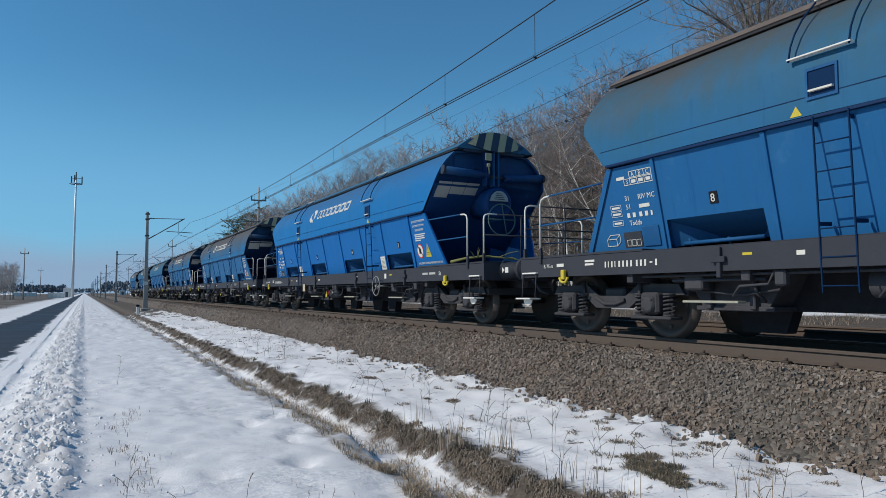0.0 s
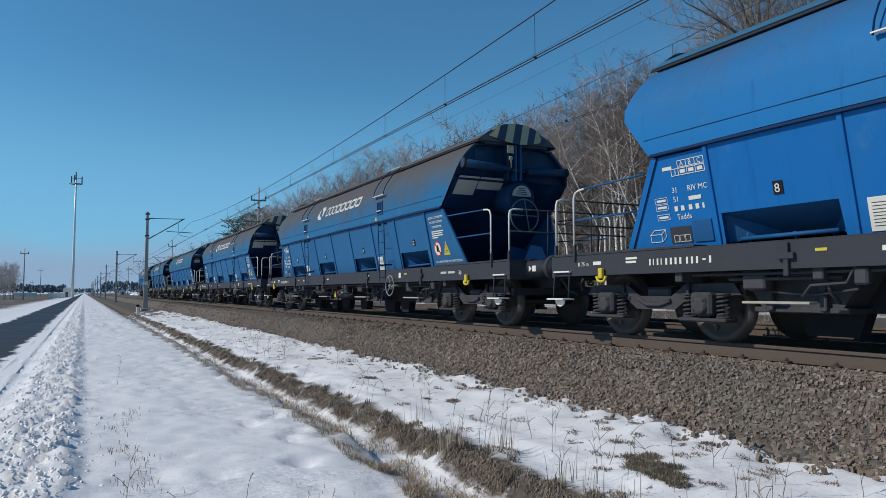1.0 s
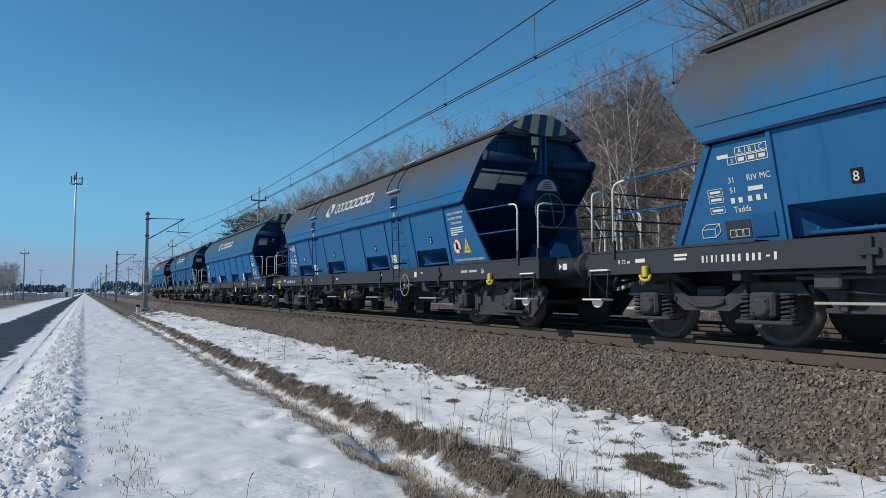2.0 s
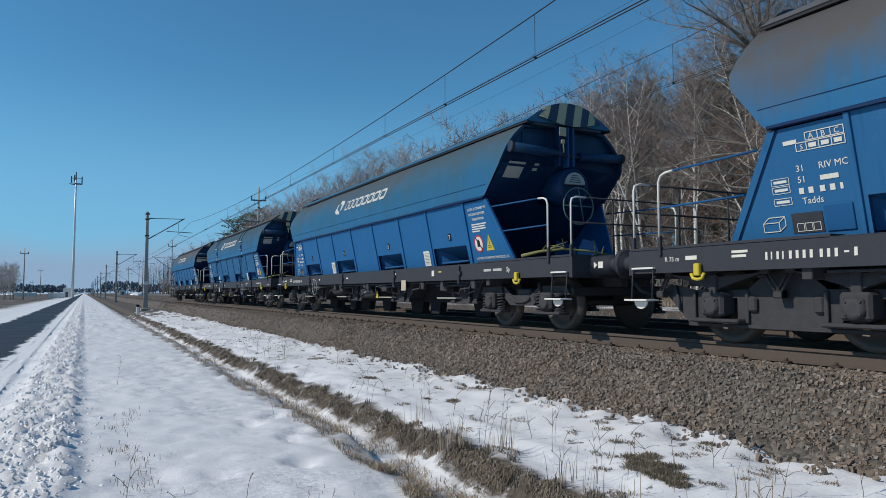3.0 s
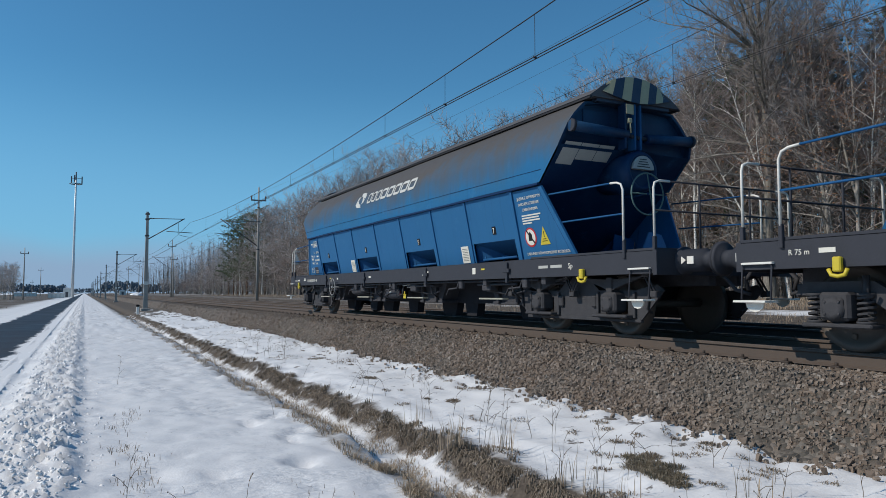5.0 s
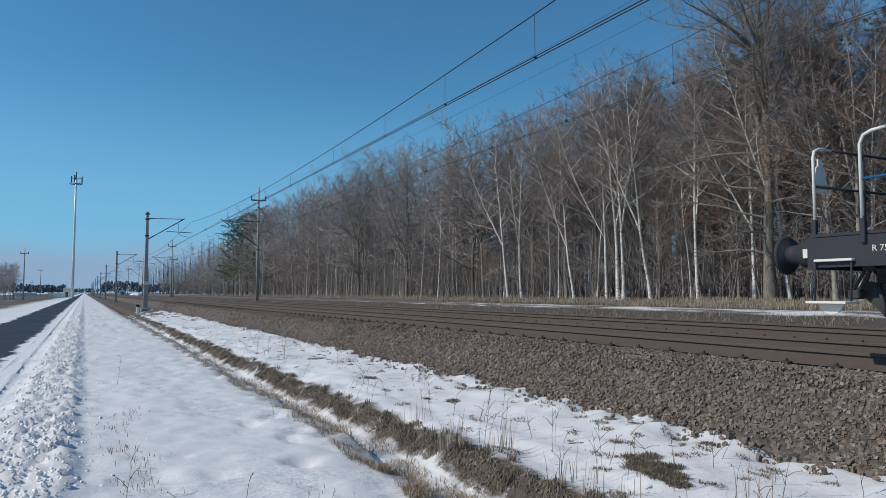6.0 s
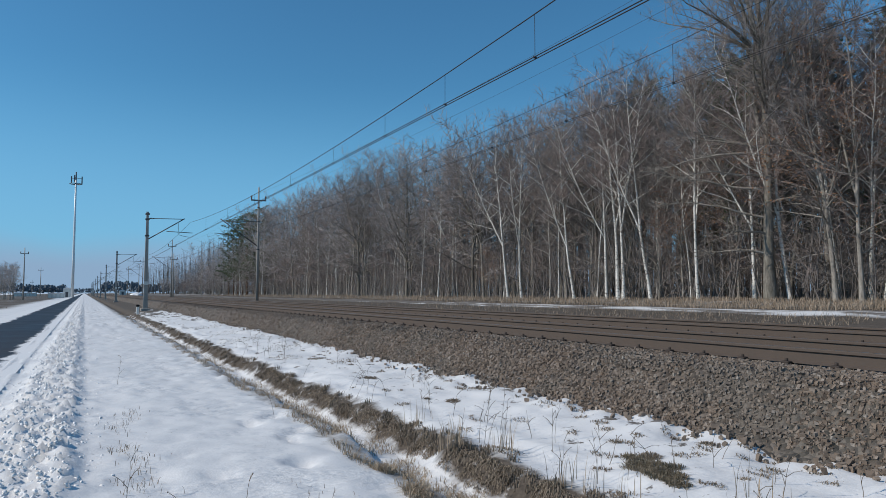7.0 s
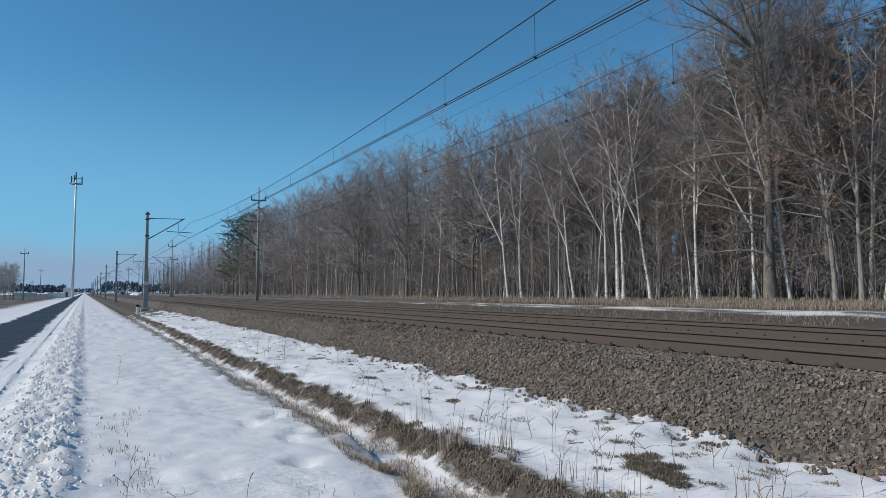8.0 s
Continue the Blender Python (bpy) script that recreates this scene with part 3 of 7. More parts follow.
def scatter(name, spots, size, material, label, category, seed):
    """Many loose pieces joined into one mesh of kind stuff. spots: (x, y, z)."""
    r = np.random.default_rng(seed)
    shapes = [rock(r) for _ in range(14)]
    V, Fc, base = [], [], 0
    for x, y, z in spots:
        v, f = shapes[r.integers(14)]
        a = r.uniform(0, 6.283)
        b = r.uniform(-0.7, 0.7)
        ca, sa, cb, sb = math.cos(a), math.sin(a), math.cos(b), math.sin(b)
        R = np.array(((ca, -sa * cb, sa * sb), (sa, ca * cb, -ca * sb), (0, sb, cb)))
        s = size * r.uniform(0.55, 1.35)
        V.append((v * s) @ R.T + (x, y, z + s * 0.25))
        Fc.append(f + base)
        base += len(v)
    V, Fc = np.concatenate(V), np.concatenate(Fc)
    me = bpy.data.meshes.new(name)
    me.from_pydata(V.tolist(), [], Fc.tolist())
    return tagged(mesh_object(name, me, material), label, category, kind="stuff")


rg = np.random.default_rng(11)
spots = []
for y0, y1, per in ((3.0, 9.0, 980), (9.0, 18.0, 680), (18.0, 34.0, 260), (34.0, 70.0, 80)):
    for _ in range(int((y1 - y0) * 1.6 * per)):
        x, y = rg.uniform(5.55, 7.17), rg.uniform(y0, y1)
        if x < 5.48 + foot(y) + 0.16 * noise.noise((y * 0.8, 0, 3)) + 0.08 * noise.noise((y * 3.1, 0, 4)) and rg.random() < 0.88:
            continue
        spots.append((x, y, bed_z(x, y)))
scatter("ballast_stones", spots, 0.0235, M_STONE, "loose broken brown and grey ballast stones on the shoulder", "ballast", 5)


def blades(name, spots, length, width, material, label, seed, fall=0.5, hang=False):
    """Dry grass: many thin bent blades joined into one mesh."""
    r = np.random.default_rng(seed)
    v, f = [], []
    for x, y, z in spots:
        a = r.uniform(0, 6.283) if not hang else 3.14 + r.normal(0, 0.7)
        ln = length * r.uniform(0.5, 1.3)
        tilt = r.uniform(0.1, 1.0) * fall
        dx, dy = math.cos(a) * tilt, math.sin(a) * tilt
        wx, wy = -math.sin(a) * width, math.cos(a) * width
        k = len(v)
        v += [(x - wx, y - wy, z - 0.02), (x + wx, y + wy, z - 0.02),
              (x + dx * ln * 0.45 + wx * 0.7, y + dy * ln * 0.45 + wy * 0.7, z + ln * (0.2 if hang else 0.55)), (x + dx * ln * 0.45 - wx * 0.7, y + dy * ln * 0.45 - wy * 0.7, z + ln * (0.2 if hang else 0.55)),
              (x + dx * ln * 1.2, y + dy * ln * 1.2, z + (ln * (1.0 - 0.35 * tilt) if not hang else -ln * r.uniform(0.2, 1.0)))]
        f += [(k, k + 1, k + 2, k + 3), (k + 3, k + 2, k + 4)]
    me = bpy.data.meshes.new(name)
    me.from_pydata(v, [], f)
    return tagged(mesh_object(name, me, material), label, "grass", kind="stuff")


def shift(y):
    """The ditch's wandering line."""
    return -(0.16 * noise.noise((0, y * 0.55, 21)) + 0.06 * noise.noise((0, y * 2.1, 22)))


def along(r, n, y0, y1):
    """Lengths along the track, thicker near the near end."""
    return y0 * (y1 / y0) ** r.random(n)


r2 = np.random.default_rng(31)
spots = []
for y in along(r2, 24000, 2.2, 60):
    x = 3.29 + (0.25 + 0.18 * noise.noise((0, y * 1.1, 62))) * r2.random() ** 0.9 + shift(y) + 0.06 * noise.noise((0, y * 4.0, 61))
    if noise.noise((x * 1.5, y * 2.2, 63)) < -0.22 or 15.2 < y < 16.4 and r2.random() < 0.85:
        continue
    spots.append((x, y, ground_z(x, y)))
tufts = []
for y in along(r2, 150, 2.4, 40):
    cx, n = 3.42 + shift(y) + r2.uniform(-0.12, 0.22), int(r2.uniform(20, 60))
    for _ in range(n):
        x, yy = cx + r2.normal(0, 0.03), y + r2.normal(0, 0.05)
        tufts.append((x, yy, ground_z(x, yy)))
blades("bank_tufts", tufts, 0.075, 0.005, M_BANK, "brown grass tufts along the ditch bank", 49, 0.8)
blades("bank_grass", spots, 0.060, 0.0055, M_BANK, "matted dark brown grass on the ditch bank", 41, 1.0, True)
spots = []
for y in along(r2, 24000, 2.2, 60):
    x = 2.35 + 0.88 * r2.random() ** 1.1 + shift(y)
    if noise.noise((x * 2.4, y * 1.2, 51)) < -0.02 - 0.25 * (x - shift(y) - 2.35):
        continue
    spots.append((x, y, ground_z(x, y)))
for cx, cy, rad, n in ((2.42, 4.1, 0.16, 900), (2.55, 3.75, 0.14, 700), (2.38, 5.1, 0.10, 420), (2.45, 6.0, 0.10, 360), (2.7, 4.5, 0.12, 420)):
    for _ in range(n):
        a, d = r2.uniform(0, 6.283), rad * math.sqrt(r2.random())
        x, y = cx + d * math.cos(a), cy + 1.8 * d * math.sin(a)
        spots.append((x, y, ground_z(x, y)))
blades("ditch_grass", spots, 0.08, 0.0035, M_STRAW, "pale dry grass along the ditch edge", 42, 2.0)

# clumps that break through the snow strip
spots, stiff = [], []
CLUMPS = [(4.62, 4.9, 0.07, 260), (4.57, 8.66, 0.08, 220), (4.39, 9.1, 0.04, 60), (4.53, 11.7, 0.12, 220), (4.74, 15.6, 0.2, 220), (4.71, 5.47, 0.04, 60), (5.35, 4.9, 0.06, 90), (3.72, 5.9, 0.12, 90), (3.66, 4.3, 0.14, 120),
          (4.9, 14.2, 0.3, 130), (4.3, 16.5, 0.35, 160), (4.8, 19.0, 0.5, 200), (4.5, 23.0, 0.7, 260), (5.0, 27.0, 0.8, 260), (4.6, 32.0, 0.9, 300), (5.1, 6.2, 0.08, 50), (5.25, 7.4, 0.12, 60), (5.2, 9.4, 0.15, 70), (5.2, 11.0, 0.18, 80)]
for cx, cy, rad, n in CLUMPS:
    for _ in range(n):
        a, d = r2.uniform(0, 6.283), rad * math.sqrt(r2.random())
        x, y = cx + d * math.cos(a), cy + 1.5 * d * math.sin(a)
        spots.append((x, y, ground_z(x, y)))
for _ in range(150):                                   # small tufts all over the strip, thicker beside the ballast
    cy = 3.2 * (40 / 3.2) ** r2.random()
    cx = 5.48 + foot(cy) - abs(r2.normal(0, 0.35)) if r2.random() < 0.6 else r2.uniform(3.7, 5.4)
    rad = r2.uniform(0.02, 0.09)
    for _ in range(int(500 * rad)):
        a, d = r2.uniform(0, 6.283), rad * math.sqrt(r2.random())
        x, y = cx + 0.7 * d * math.cos(a), cy + 1.6 * d * math.sin(a)
        spots.append((x, y, ground_z(x, y)))
blades("strip_grass", spots, 0.032, 0.005, M_BANK, "dark grass tufts poking through the snow strip", 43, 2.8)
spots = []
for cx, cy, rad, n in ((4.36, 4.66, 0.14, 1000), (4.28, 4.40, 0.13, 800), (4.48, 4.92, 0.09, 380), (4.20, 4.16, 0.07, 240), (4.52, 4.50, 0.05, 120)):
    for _ in range(n):
        a, d = r2.uniform(0, 6.283), rad * math.sqrt(r2.random()) * (1 + 0.5 * r2.random())
        x, y = cx + d * math.cos(a), cy + 1.2 * d * math.sin(a)
        spots.append((x, y, ground_z(x, y)))
blades("grass_tussock", spots, 0.042, 0.005, M_TUSSOCK, "matted dull brown grass tussock standing out of the snow", 48, 1.7)
spots = []
for cx, cy, n in ((3.72, 5.9, 26), (3.62, 4.55, 10), (3.66, 4.2, 10), (3.6, 7.8, 12), (4.2, 3.5, 14), (3.42, 6.5, 40), (3.58, 4.8, 18)):
    for _ in range(n):
        x, y = cx + r2.normal(0, 0.06), cy + r2.normal(0, 0.09)
        spots.append((x, y, ground_z(x, y)))
blades("tall_grass", spots, 0.30, 0.0035, M_STRAW, "tall dry grass stems standing in the snow", 44, 0.3)
spots = []
for cx, cy, n in ((0.36, 7.5, 60), (0.42, 6.2, 50), (0.40, 8.7, 40), (0.55, 9.6, 40), (0.5, 6.9, 30), (0.62, 5.4, 26), (1.6, 5.2, 20)):
    for _ in range(n):
        x, y = cx + r2.normal(0, 0.09), cy + r2.normal(0, 0.22)
        spots.append((x, y, ground_z(x, y)))
blades("berm_grass", spots, 0.065, 0.003, M_BANK, "thin dry grass poking through the snow berm", 47, 1.2)
spots = []
for _ in range(36000):
    y = 12 * (170 / 12) ** r2.random()
    x = r2.choice((r2.uniform(14.6, 20.6), r2.uniform(23.4, 31.0), r2.uniform(24.0, 31.0), r2.uniform(24.0, 31.0)))
    spots.append((x, y, ground_z(x, y) - (0.10 if x < 21 else 0.0)))
blades("verge_grass", spots, 0.28, 0.009, M_VERGE, "brown dry grass on the far verge before the wood", 45, 0.8)
spots = []
for _ in range(3000):
    y = 14 * (90 / 14) ** r2.random()
    x = r2.uniform(-30, -7.2)
    spots.append((x, y, ground_z(x, y)))
blades("field_grass", spots, 0.2, 0.03, M_BANK, "brown stubble of the roadside field", 46, 0.9)


def make_weed(seed):
    """A dead stalk with a few side stems and seed heads."""
    r = random.Random(seed)
    g = root("dead_weed", pose(0, 0, -20), "dead brown weed stalk standing in snow", "weed", "weeds on the snow strip")
    bm = bmesh.new()
    h = r.uniform(0.28, 0.50)
    pts, p, d = [], Vector((0, 0, -0.03)), Vector((r.uniform(-0.25, 0.25), r.uniform(-0.25, 0.25), 1))
    for k in range(6):
        pts.append(p.copy())
        d = (d + Vector((r.uniform(-0.2, 0.2), r.uniform(-0.2, 0.2), -0.05 * k))).normalized()
        p = p + d * h / 5
    tube(bm, pts, 0.003, 4, True, 0.0012)
    part("stalk", bm, M_STALK, g)
    for k in range(r.randrange(2, 5)):
        q = pts[r.randrange(2, 6)]
        e = q + Vector((r.uniform(-0.1, 0.1), r.uniform(-0.1, 0.1), r.uniform(0.0, 0.1)))
        s = bar([q, q.lerp(e, 0.5) + Vector((0, 0, 0.012)), e], 0.003, 4, 0.0015)
        bmesh.ops.create_icosphere(s, subdivisions=1, radius=0.005, matrix=Matrix.Translation(e))
        part("side_stem", s, M_STALK, g)
    return g


weeds = [make_weed(k) for k in range(6)]
rw = random.Random(3)
for k in range(70):
    y = 3.0 * (22 / 3.0) ** rw.random()
    x = rw.choice((rw.uniform(3.6, 4.3), rw.uniform(3.7, 5.3), rw.uniform(3.7, 5.3), rw.uniform(0.2, 2.5) if rw.random() < 0.25 else rw.uniform(3.6, 4.4)))
    m = pose(x, y, ground_z(x, y), 0, 0, rw.uniform(0, 360))
    if k < 6:
        weeds[k].matrix_basis = m
    else:
        copy_thing(weeds[k % 6], m)

spots = []
for y in along(r2, 7500, 1.9, 40):
    x = -0.45 + 0.24 * r2.normal() * (1.0 + 0.5 * noise.noise((0, y * 1.5, 71)))
    if -1.1 < x < 0.35:
        spots.append((x, y, ground_z(x, y) - 0.013))
scatter("snow_lumps", spots, 0.0195, M_LUMP, "frozen snow lumps thrown up by the plough", "snow", 9).data.polygons.foreach_set("use_smooth", [True] * (12 * len(spots)))
# loose stones rolled down onto the snow
spots = []
for y in along(r2, 900, 3.0, 36):
    x = 5.62 + foot(y) - abs(r2.normal(0, 0.19))
    spots.append((x, y, ground_z(x, y) + 0.01))
scatter("strayed_stones", spots, 0.034, M_STONE, "ballast stones strayed onto the snow", "ballast", 19)

# ---------------------------------------------------------------- hopper wagons
WAIST, KINK, END_Y, PITCH, SPEED = 2.445, 3.05, 7.15, 19.5, 20.39
FIRST = 0.95
POSTS = [-5.80, -4.09, -2.55, -0.83, 0.83, 2.55, 4.09, 5.80]
ROOF = ((1.43, WAIST), (1.43, 2.98), (1.38, 3.16), (1.29, 3.33), (1.16, 3.50), (1.05, 3.61), (0.95, 3.70), (0.5, 3.74), (0.0, 3.75))
COVER = ((0.955, 3.775), (0.75, 3.92), (0.5, 4.03), (0.25, 4.085), (0.0, 4.10))


def end_y(z, s=-1):
    """How far the wagon's leading (s < 0) or trailing end reaches at a height."""
    if s < 0:
        return 6.55 + min(z - WAIST, KINK - WAIST) * 0.99
    return 6.90 + min(z - WAIST, KINK - WAIST) * 0.80 - 0.12 * max(0.0, z - KINK)


def shell_mesh():
    prof = [(-x, z) for x, z in ROOF] + [(x, z) for x, z in ROOF[-2::-1]]
    bm = bmesh.new()
    cols = []
    fr = [-1 + 2 * i / 16 for i in range(17)]
    for x, z in prof:
        cols.append([bm.verts.new((x + 0.004 * math.sin(23 * f + 2 * z), f * end_y(z, f), z + 0.006 * math.sin(9 * f + 3 * x))) for f in fr])
    for a, b in zip(cols, cols[1:]):
        for i in range(16):
            f = bm.faces.new((a[i], a[i + 1], b[i + 1], b[i]))
            f.smooth = True
    bmesh.ops.recalc_face_normals(bm, faces=bm.faces)
    return bm


def end_wall_mesh(s):
    """One end: the upper head set back behind its rim, and the hopper slope below it down to the frame."""
    prof = [(-x, z) for x, z in ROOF] + [(x, z) for x, z in ROOF[-2::-1]]
    bm = bmesh.new()
    head = [p for p in prof if p[1] >= 2.95]
    rim = [bm.verts.new((x, s * (end_y(z, s) + 0.004), z + 0.002)) for x, z in head]
    lip = [bm.verts.new((x * 0.965, s * (end_y(z, s) + 0.004), KINK + (z - KINK) * 0.95)) for x, z in head]
    inner = [bm.verts.new((x * 0.955, s * (end_y(z, s) - 0.10), KINK + (z - KINK) * 0.94)) for x, z in head]
    n = len(rim)
    for a, b in ((rim, lip), (lip, inner)):
        for i in range(n - 1):
            bm.faces.new((a[i], a[i + 1], b[i + 1], b[i]))
    bm.faces.new(inner)
    low = []
    for z in (2.90, WAIST, 1.85, 1.2):
        w = 1.38 if z > 2.4 else 1.34 - 0.2 * (WAIST - z)
        low.append([bm.verts.new((-w, s * (end_y(z, s) - 0.02), z)), bm.verts.new((w, s * (end_y(z, s) - 0.02), z))])
    bm.faces.new((rim[0], lip[0], inner[0], inner[-1], lip[-1], rim[-1]))
    bm.faces.new((rim[0], rim[-1], low[0][1], low[0][0]))
    for a, b in zip(low, low[1:]):
        bm.faces.new((a[0], a[1], b[1], b[0]))
    bmesh.ops.recalc_face_normals(bm, faces=bm.faces)
    return bm


def panel_mesh(y0, y1, opening):
    """A bay's outer plate, 8 mm thick, its chute opening cut through it."""
    bm = bmesh.new()
    x0, x1, zb, zt, zo = -1.375, -1.39, 1.155, WAIST - 0.03, 1.565
    if not opening:
        return bx(bm, x1, x0, y0, y1, zb, zt)
    a, b = y0 + 0.10, y1 - 0.06
    prism(bm, ((y0, zb), (a, zb), (a + 0.03, zo), (b, zo), (b, zb), (y1, zb), (y1, zt), (y0, zt)), 0, x1, x0)
    return bm


def chute_mesh(y0, y1):
    """The sloping plates behind a bay's opening."""
    bm = bmesh.new()
    prism(bm, ((-1.33, 1.60), (-0.85, 1.22), (-0.85, 1.18), (-1.33, 1.56)), 1, y0, y1)
    for ya, yb in ((y0 + 0.02, y0 + 0.55), (y1 - 0.02, y1 - 0.55)):
        v = [bm.verts.new(p) for p in ((-1.30, ya, 1.56), (-0.9, ya, 1.56), (-0.9, yb, 1.19), (-1.30, ya, 1.19))]
        bm.faces.new(v)
    for y in (y0, y1 - 0.02):
        bx(bm, -1.33, -0.84, y, y + 0.02, 1.165, 1.58)
    return bm


def ladder_mesh(y, z0, z1):
    bm = bmesh.new()
    for d in (-0.19, 0.19):
        bx(bm, -1.452, -1.432, y + d - 0.008, y + d + 0.008, z0, z1, 0.003)
        for z in (1.32, z1 - 0.08):
            bx(bm, -1.44, -1.25, y + d - 0.012, y + d + 0.012, z - 0.02, z + 0.02)
    k = int((z1 - z0) / 0.29)
    for i in range(k):
        z = z0 + 0.07 + i * 0.29
        tube(bm, [(-1.445, y - 0.19, z), (-1.445, y + 0.19, z)], 0.008, 6)
    return bm


def wheelset_mesh(x_gauge=0.75):
    """Two solid wheels on an axle, turned about x; the origin is the axle's middle."""
    bm = bmesh.new()
    lathe(bm, ((-1.05, 0.06), (1.05, 0.06)), (0, 0, 0), 0, 12)
    for s in (-1, 1):
        o = s * x_gauge
        lathe(bm, ((o - s * 0.065, 0.36), (o - s * 0.062, 0.475), (o - s * 0.03, 0.487), (o - s * 0.015, 0.46), (o + s * 0.07, 0.455),
                   (o + s * 0.07, 0.385), (o + s * 0.03, 0.36), (o - s * 0.005, 0.22), (o + s * 0.06, 0.14), (o + s * 0.09, 0.12), (o + s * 0.09, 0.05)), (0, 0, 0), 0, 32)
    for s in (-1, 1):           # four balance marks on each wheel
        for k in range(4):
            a = k * math.pi / 2
            c, d = 0.30 * math.cos(a), 0.30 * math.sin(a)
            bx(bm, s * (x_gauge + 0.03) - 0.012, s * (x_gauge + 0.03) + 0.012, c - 0.03, c + 0.03, d - 0.03, d + 0.03, 0.008)
    return bm


def coil(bm, x, y, z0, z1, r, turns=5, wire=0.016):
    pts = []
    for i in range(turns * 10 + 1):
        a = i / 10 * 2 * math.pi
        pts.append((x + r * math.cos(a), y + r * math.sin(a), z0 + (z1 - z0) * i / (turns * 10)))
    return tube(bm, pts, wire, 5)


GEAR = {}
AXLE = 0.9


def bogie_meshes():
    """Shared meshes of both kinds of bogie; the bogie's origin is at rail level under its centre."""
    side = bmesh.new()
    for s in (-1, 1):
        prism(side, ((-1.42, 0.60), (-1.32, 0.74), (-0.55, 0.74), (-0.30, 0.58), (0.30, 0.58), (0.55, 0.74), (1.32, 0.74), (1.42, 0.60),
                     (0.60, 0.56), (0.36, 0.40), (-0.36, 0.40), (-0.60, 0.56)), 0, s * 1.00 - 0.05, s * 1.00 + 0.05)
    bx(side, -1.0, 1.0, -0.22, 0.22, 0.42, 0.70, 0.03)
    bx(side, -1.0, 1.0, -1.44, -1.36, 0.58, 0.72, 0.01)
    bx(side, -1.0, 1.0, 1.36, 1.44, 0.58, 0.72, 0.01)
    tube(side, [(-1.06, -0.3, 0.52), (-1.06, -0.1, 0.46), (-1.06, 0.15, 0.46), (-1.06, 0.35, 0.56)], 0.03, 6)
    for s in (-1, 1):
        for d in (-1, 1):
            tube(side, [(s * 1.07, d * 0.62, 0.80), (s * 1.07, d * 0.62, 0.46)], 0.035, 6)
    GEAR["frame"] = side
    b = bmesh.new()
    lathe(b, ((-1.22, 0.07), (-1.21, 0.115), (-1.14, 0.12), (-1.12, 0.16), (-0.95, 0.16)), (0, 0, 0), 0, 14)
    bx(b, -1.18, -0.94, -0.17, 0.17, -0.12, 0.17, 0.03)
    bx(b, -1.17, -0.93, -0.38, 0.38, -0.20, -0.15, 0.015)
    bx(b, -1.205, -1.17, -0.11, 0.11, -0.09, 0.11, 0.02)
    for q in (-0.075, 0.075):
        tube(b, [(-1.205, q, 0.07), (-1.225, q, 0.07)], 0.014, 6)
        tube(b, [(-1.205, q, -0.05), (-1.225, q, -0.05)], 0.014, 6)
    GEAR["box"] = b
    c = bmesh.new()
    coil(c, -1.06, 0, 0.33, 0.60, 0.075)
    tube(c, [(-1.06, 0, 0.31), (-1.06, 0, 0.335)], 0.095, 10)
    tube(c, [(-1.06, 0, 0.59), (-1.06, 0, 0.62)], 0.095, 10)
    GEAR["coil"] = c
    lf = bmesh.new()
    for i in range(8):
        ln = 0.74 - 0.085 * i
        z = 0.86 - 0.021 * i
        sag = [(-1.08, -ln + 2 * ln * k / 8, z - 0.05 * (1 - (2 * k / 8 - 1) ** 2)) for k in range(9)]
        for p, q in zip(sag, sag[1:]):
            v = []
            for (px, py, pz) in (p, q):
                for dx, dz in ((-0.05, -0.0095), (0.05, -0.0095), (0.05, 0.0095), (-0.05, 0.0095)):
                    v.append(lf.verts.new((px + dx, py, pz + dz)))
            for k in range(4):
                lf.faces.new((v[k], v[(k + 1) % 4], v[4 + (k + 1) % 4], v[4 + k]))
    bx(lf, -1.15, -1.01, -0.06, 0.06, 0.60, 0.85, 0.01)
    GEAR["leaf"] = lf
    for d in (-1, 1):
        hg = bmesh.new()
        for e in (-0.03, 0.03):
            tube(hg, [(-1.12, d * 0.74 + e, 0.87), (-1.12, d * 0.90 + e, 0.62)], 0.016, 6)
        bx(hg, -1.15, -1.04, d * 0.74 - 0.06, d * 0.74 + 0.06, 0.84, 0.93, 0.012)
        bx(hg, -1.15, -1.04, d * 0.90 - 0.06, d * 0.90 + 0.06, 0.56, 0.65, 0.012)
        GEAR["hanger%d" % d] = hg
    pd = bmesh.new()
    for s in (-1, 1):
        a, b = s * 0.985 - 0.014, s * 0.985 + 0.014
        prism(pd, ((-1.86, 0.66), (-1.42, 0.24), (-1.14, 0.24), (-1.14, 0.56), (-0.66, 0.56), (-0.66, 0.24), (0.66, 0.24), (0.66, 0.56), (1.14, 0.56), (1.14, 0.24), (1.42, 0.24), (1.86, 0.66),
                   (1.74, 0.74), (1.30, 0.66), (0.50, 0.66), (0.30, 0.82), (-0.30, 0.82), (-0.50, 0.66), (-1.30, 0.66), (-1.74, 0.74)), 0, a, b)
        bx(pd, s * 0.985 - 0.03, s * 0.985 + 0.03, -1.42, 1.42, 0.20, 0.245, 0.006)
        for y in (-1.30, -0.50, 0.50, 1.30):
            bx(pd, s * 1.01 - 0.03, s * 1.01 + 0.03, y - 0.025, y + 0.025, 0.26, 0.64, 0.008)
        for y in (-0.42, 0.42):
            bx(pd, s * 1.03 - 0.02, s * 1.03 + 0.02, y - 0.06, y + 0.06, 0.40, 0.58, 0.02)
        for y in (-1.62, 1.62):
            tube(pd, [(s * 1.02, y, 0.72), (s * 1.02, y * 0.96, 0.40), (s * 0.9, y * 0.94, 0.34)], 0.022, 6)
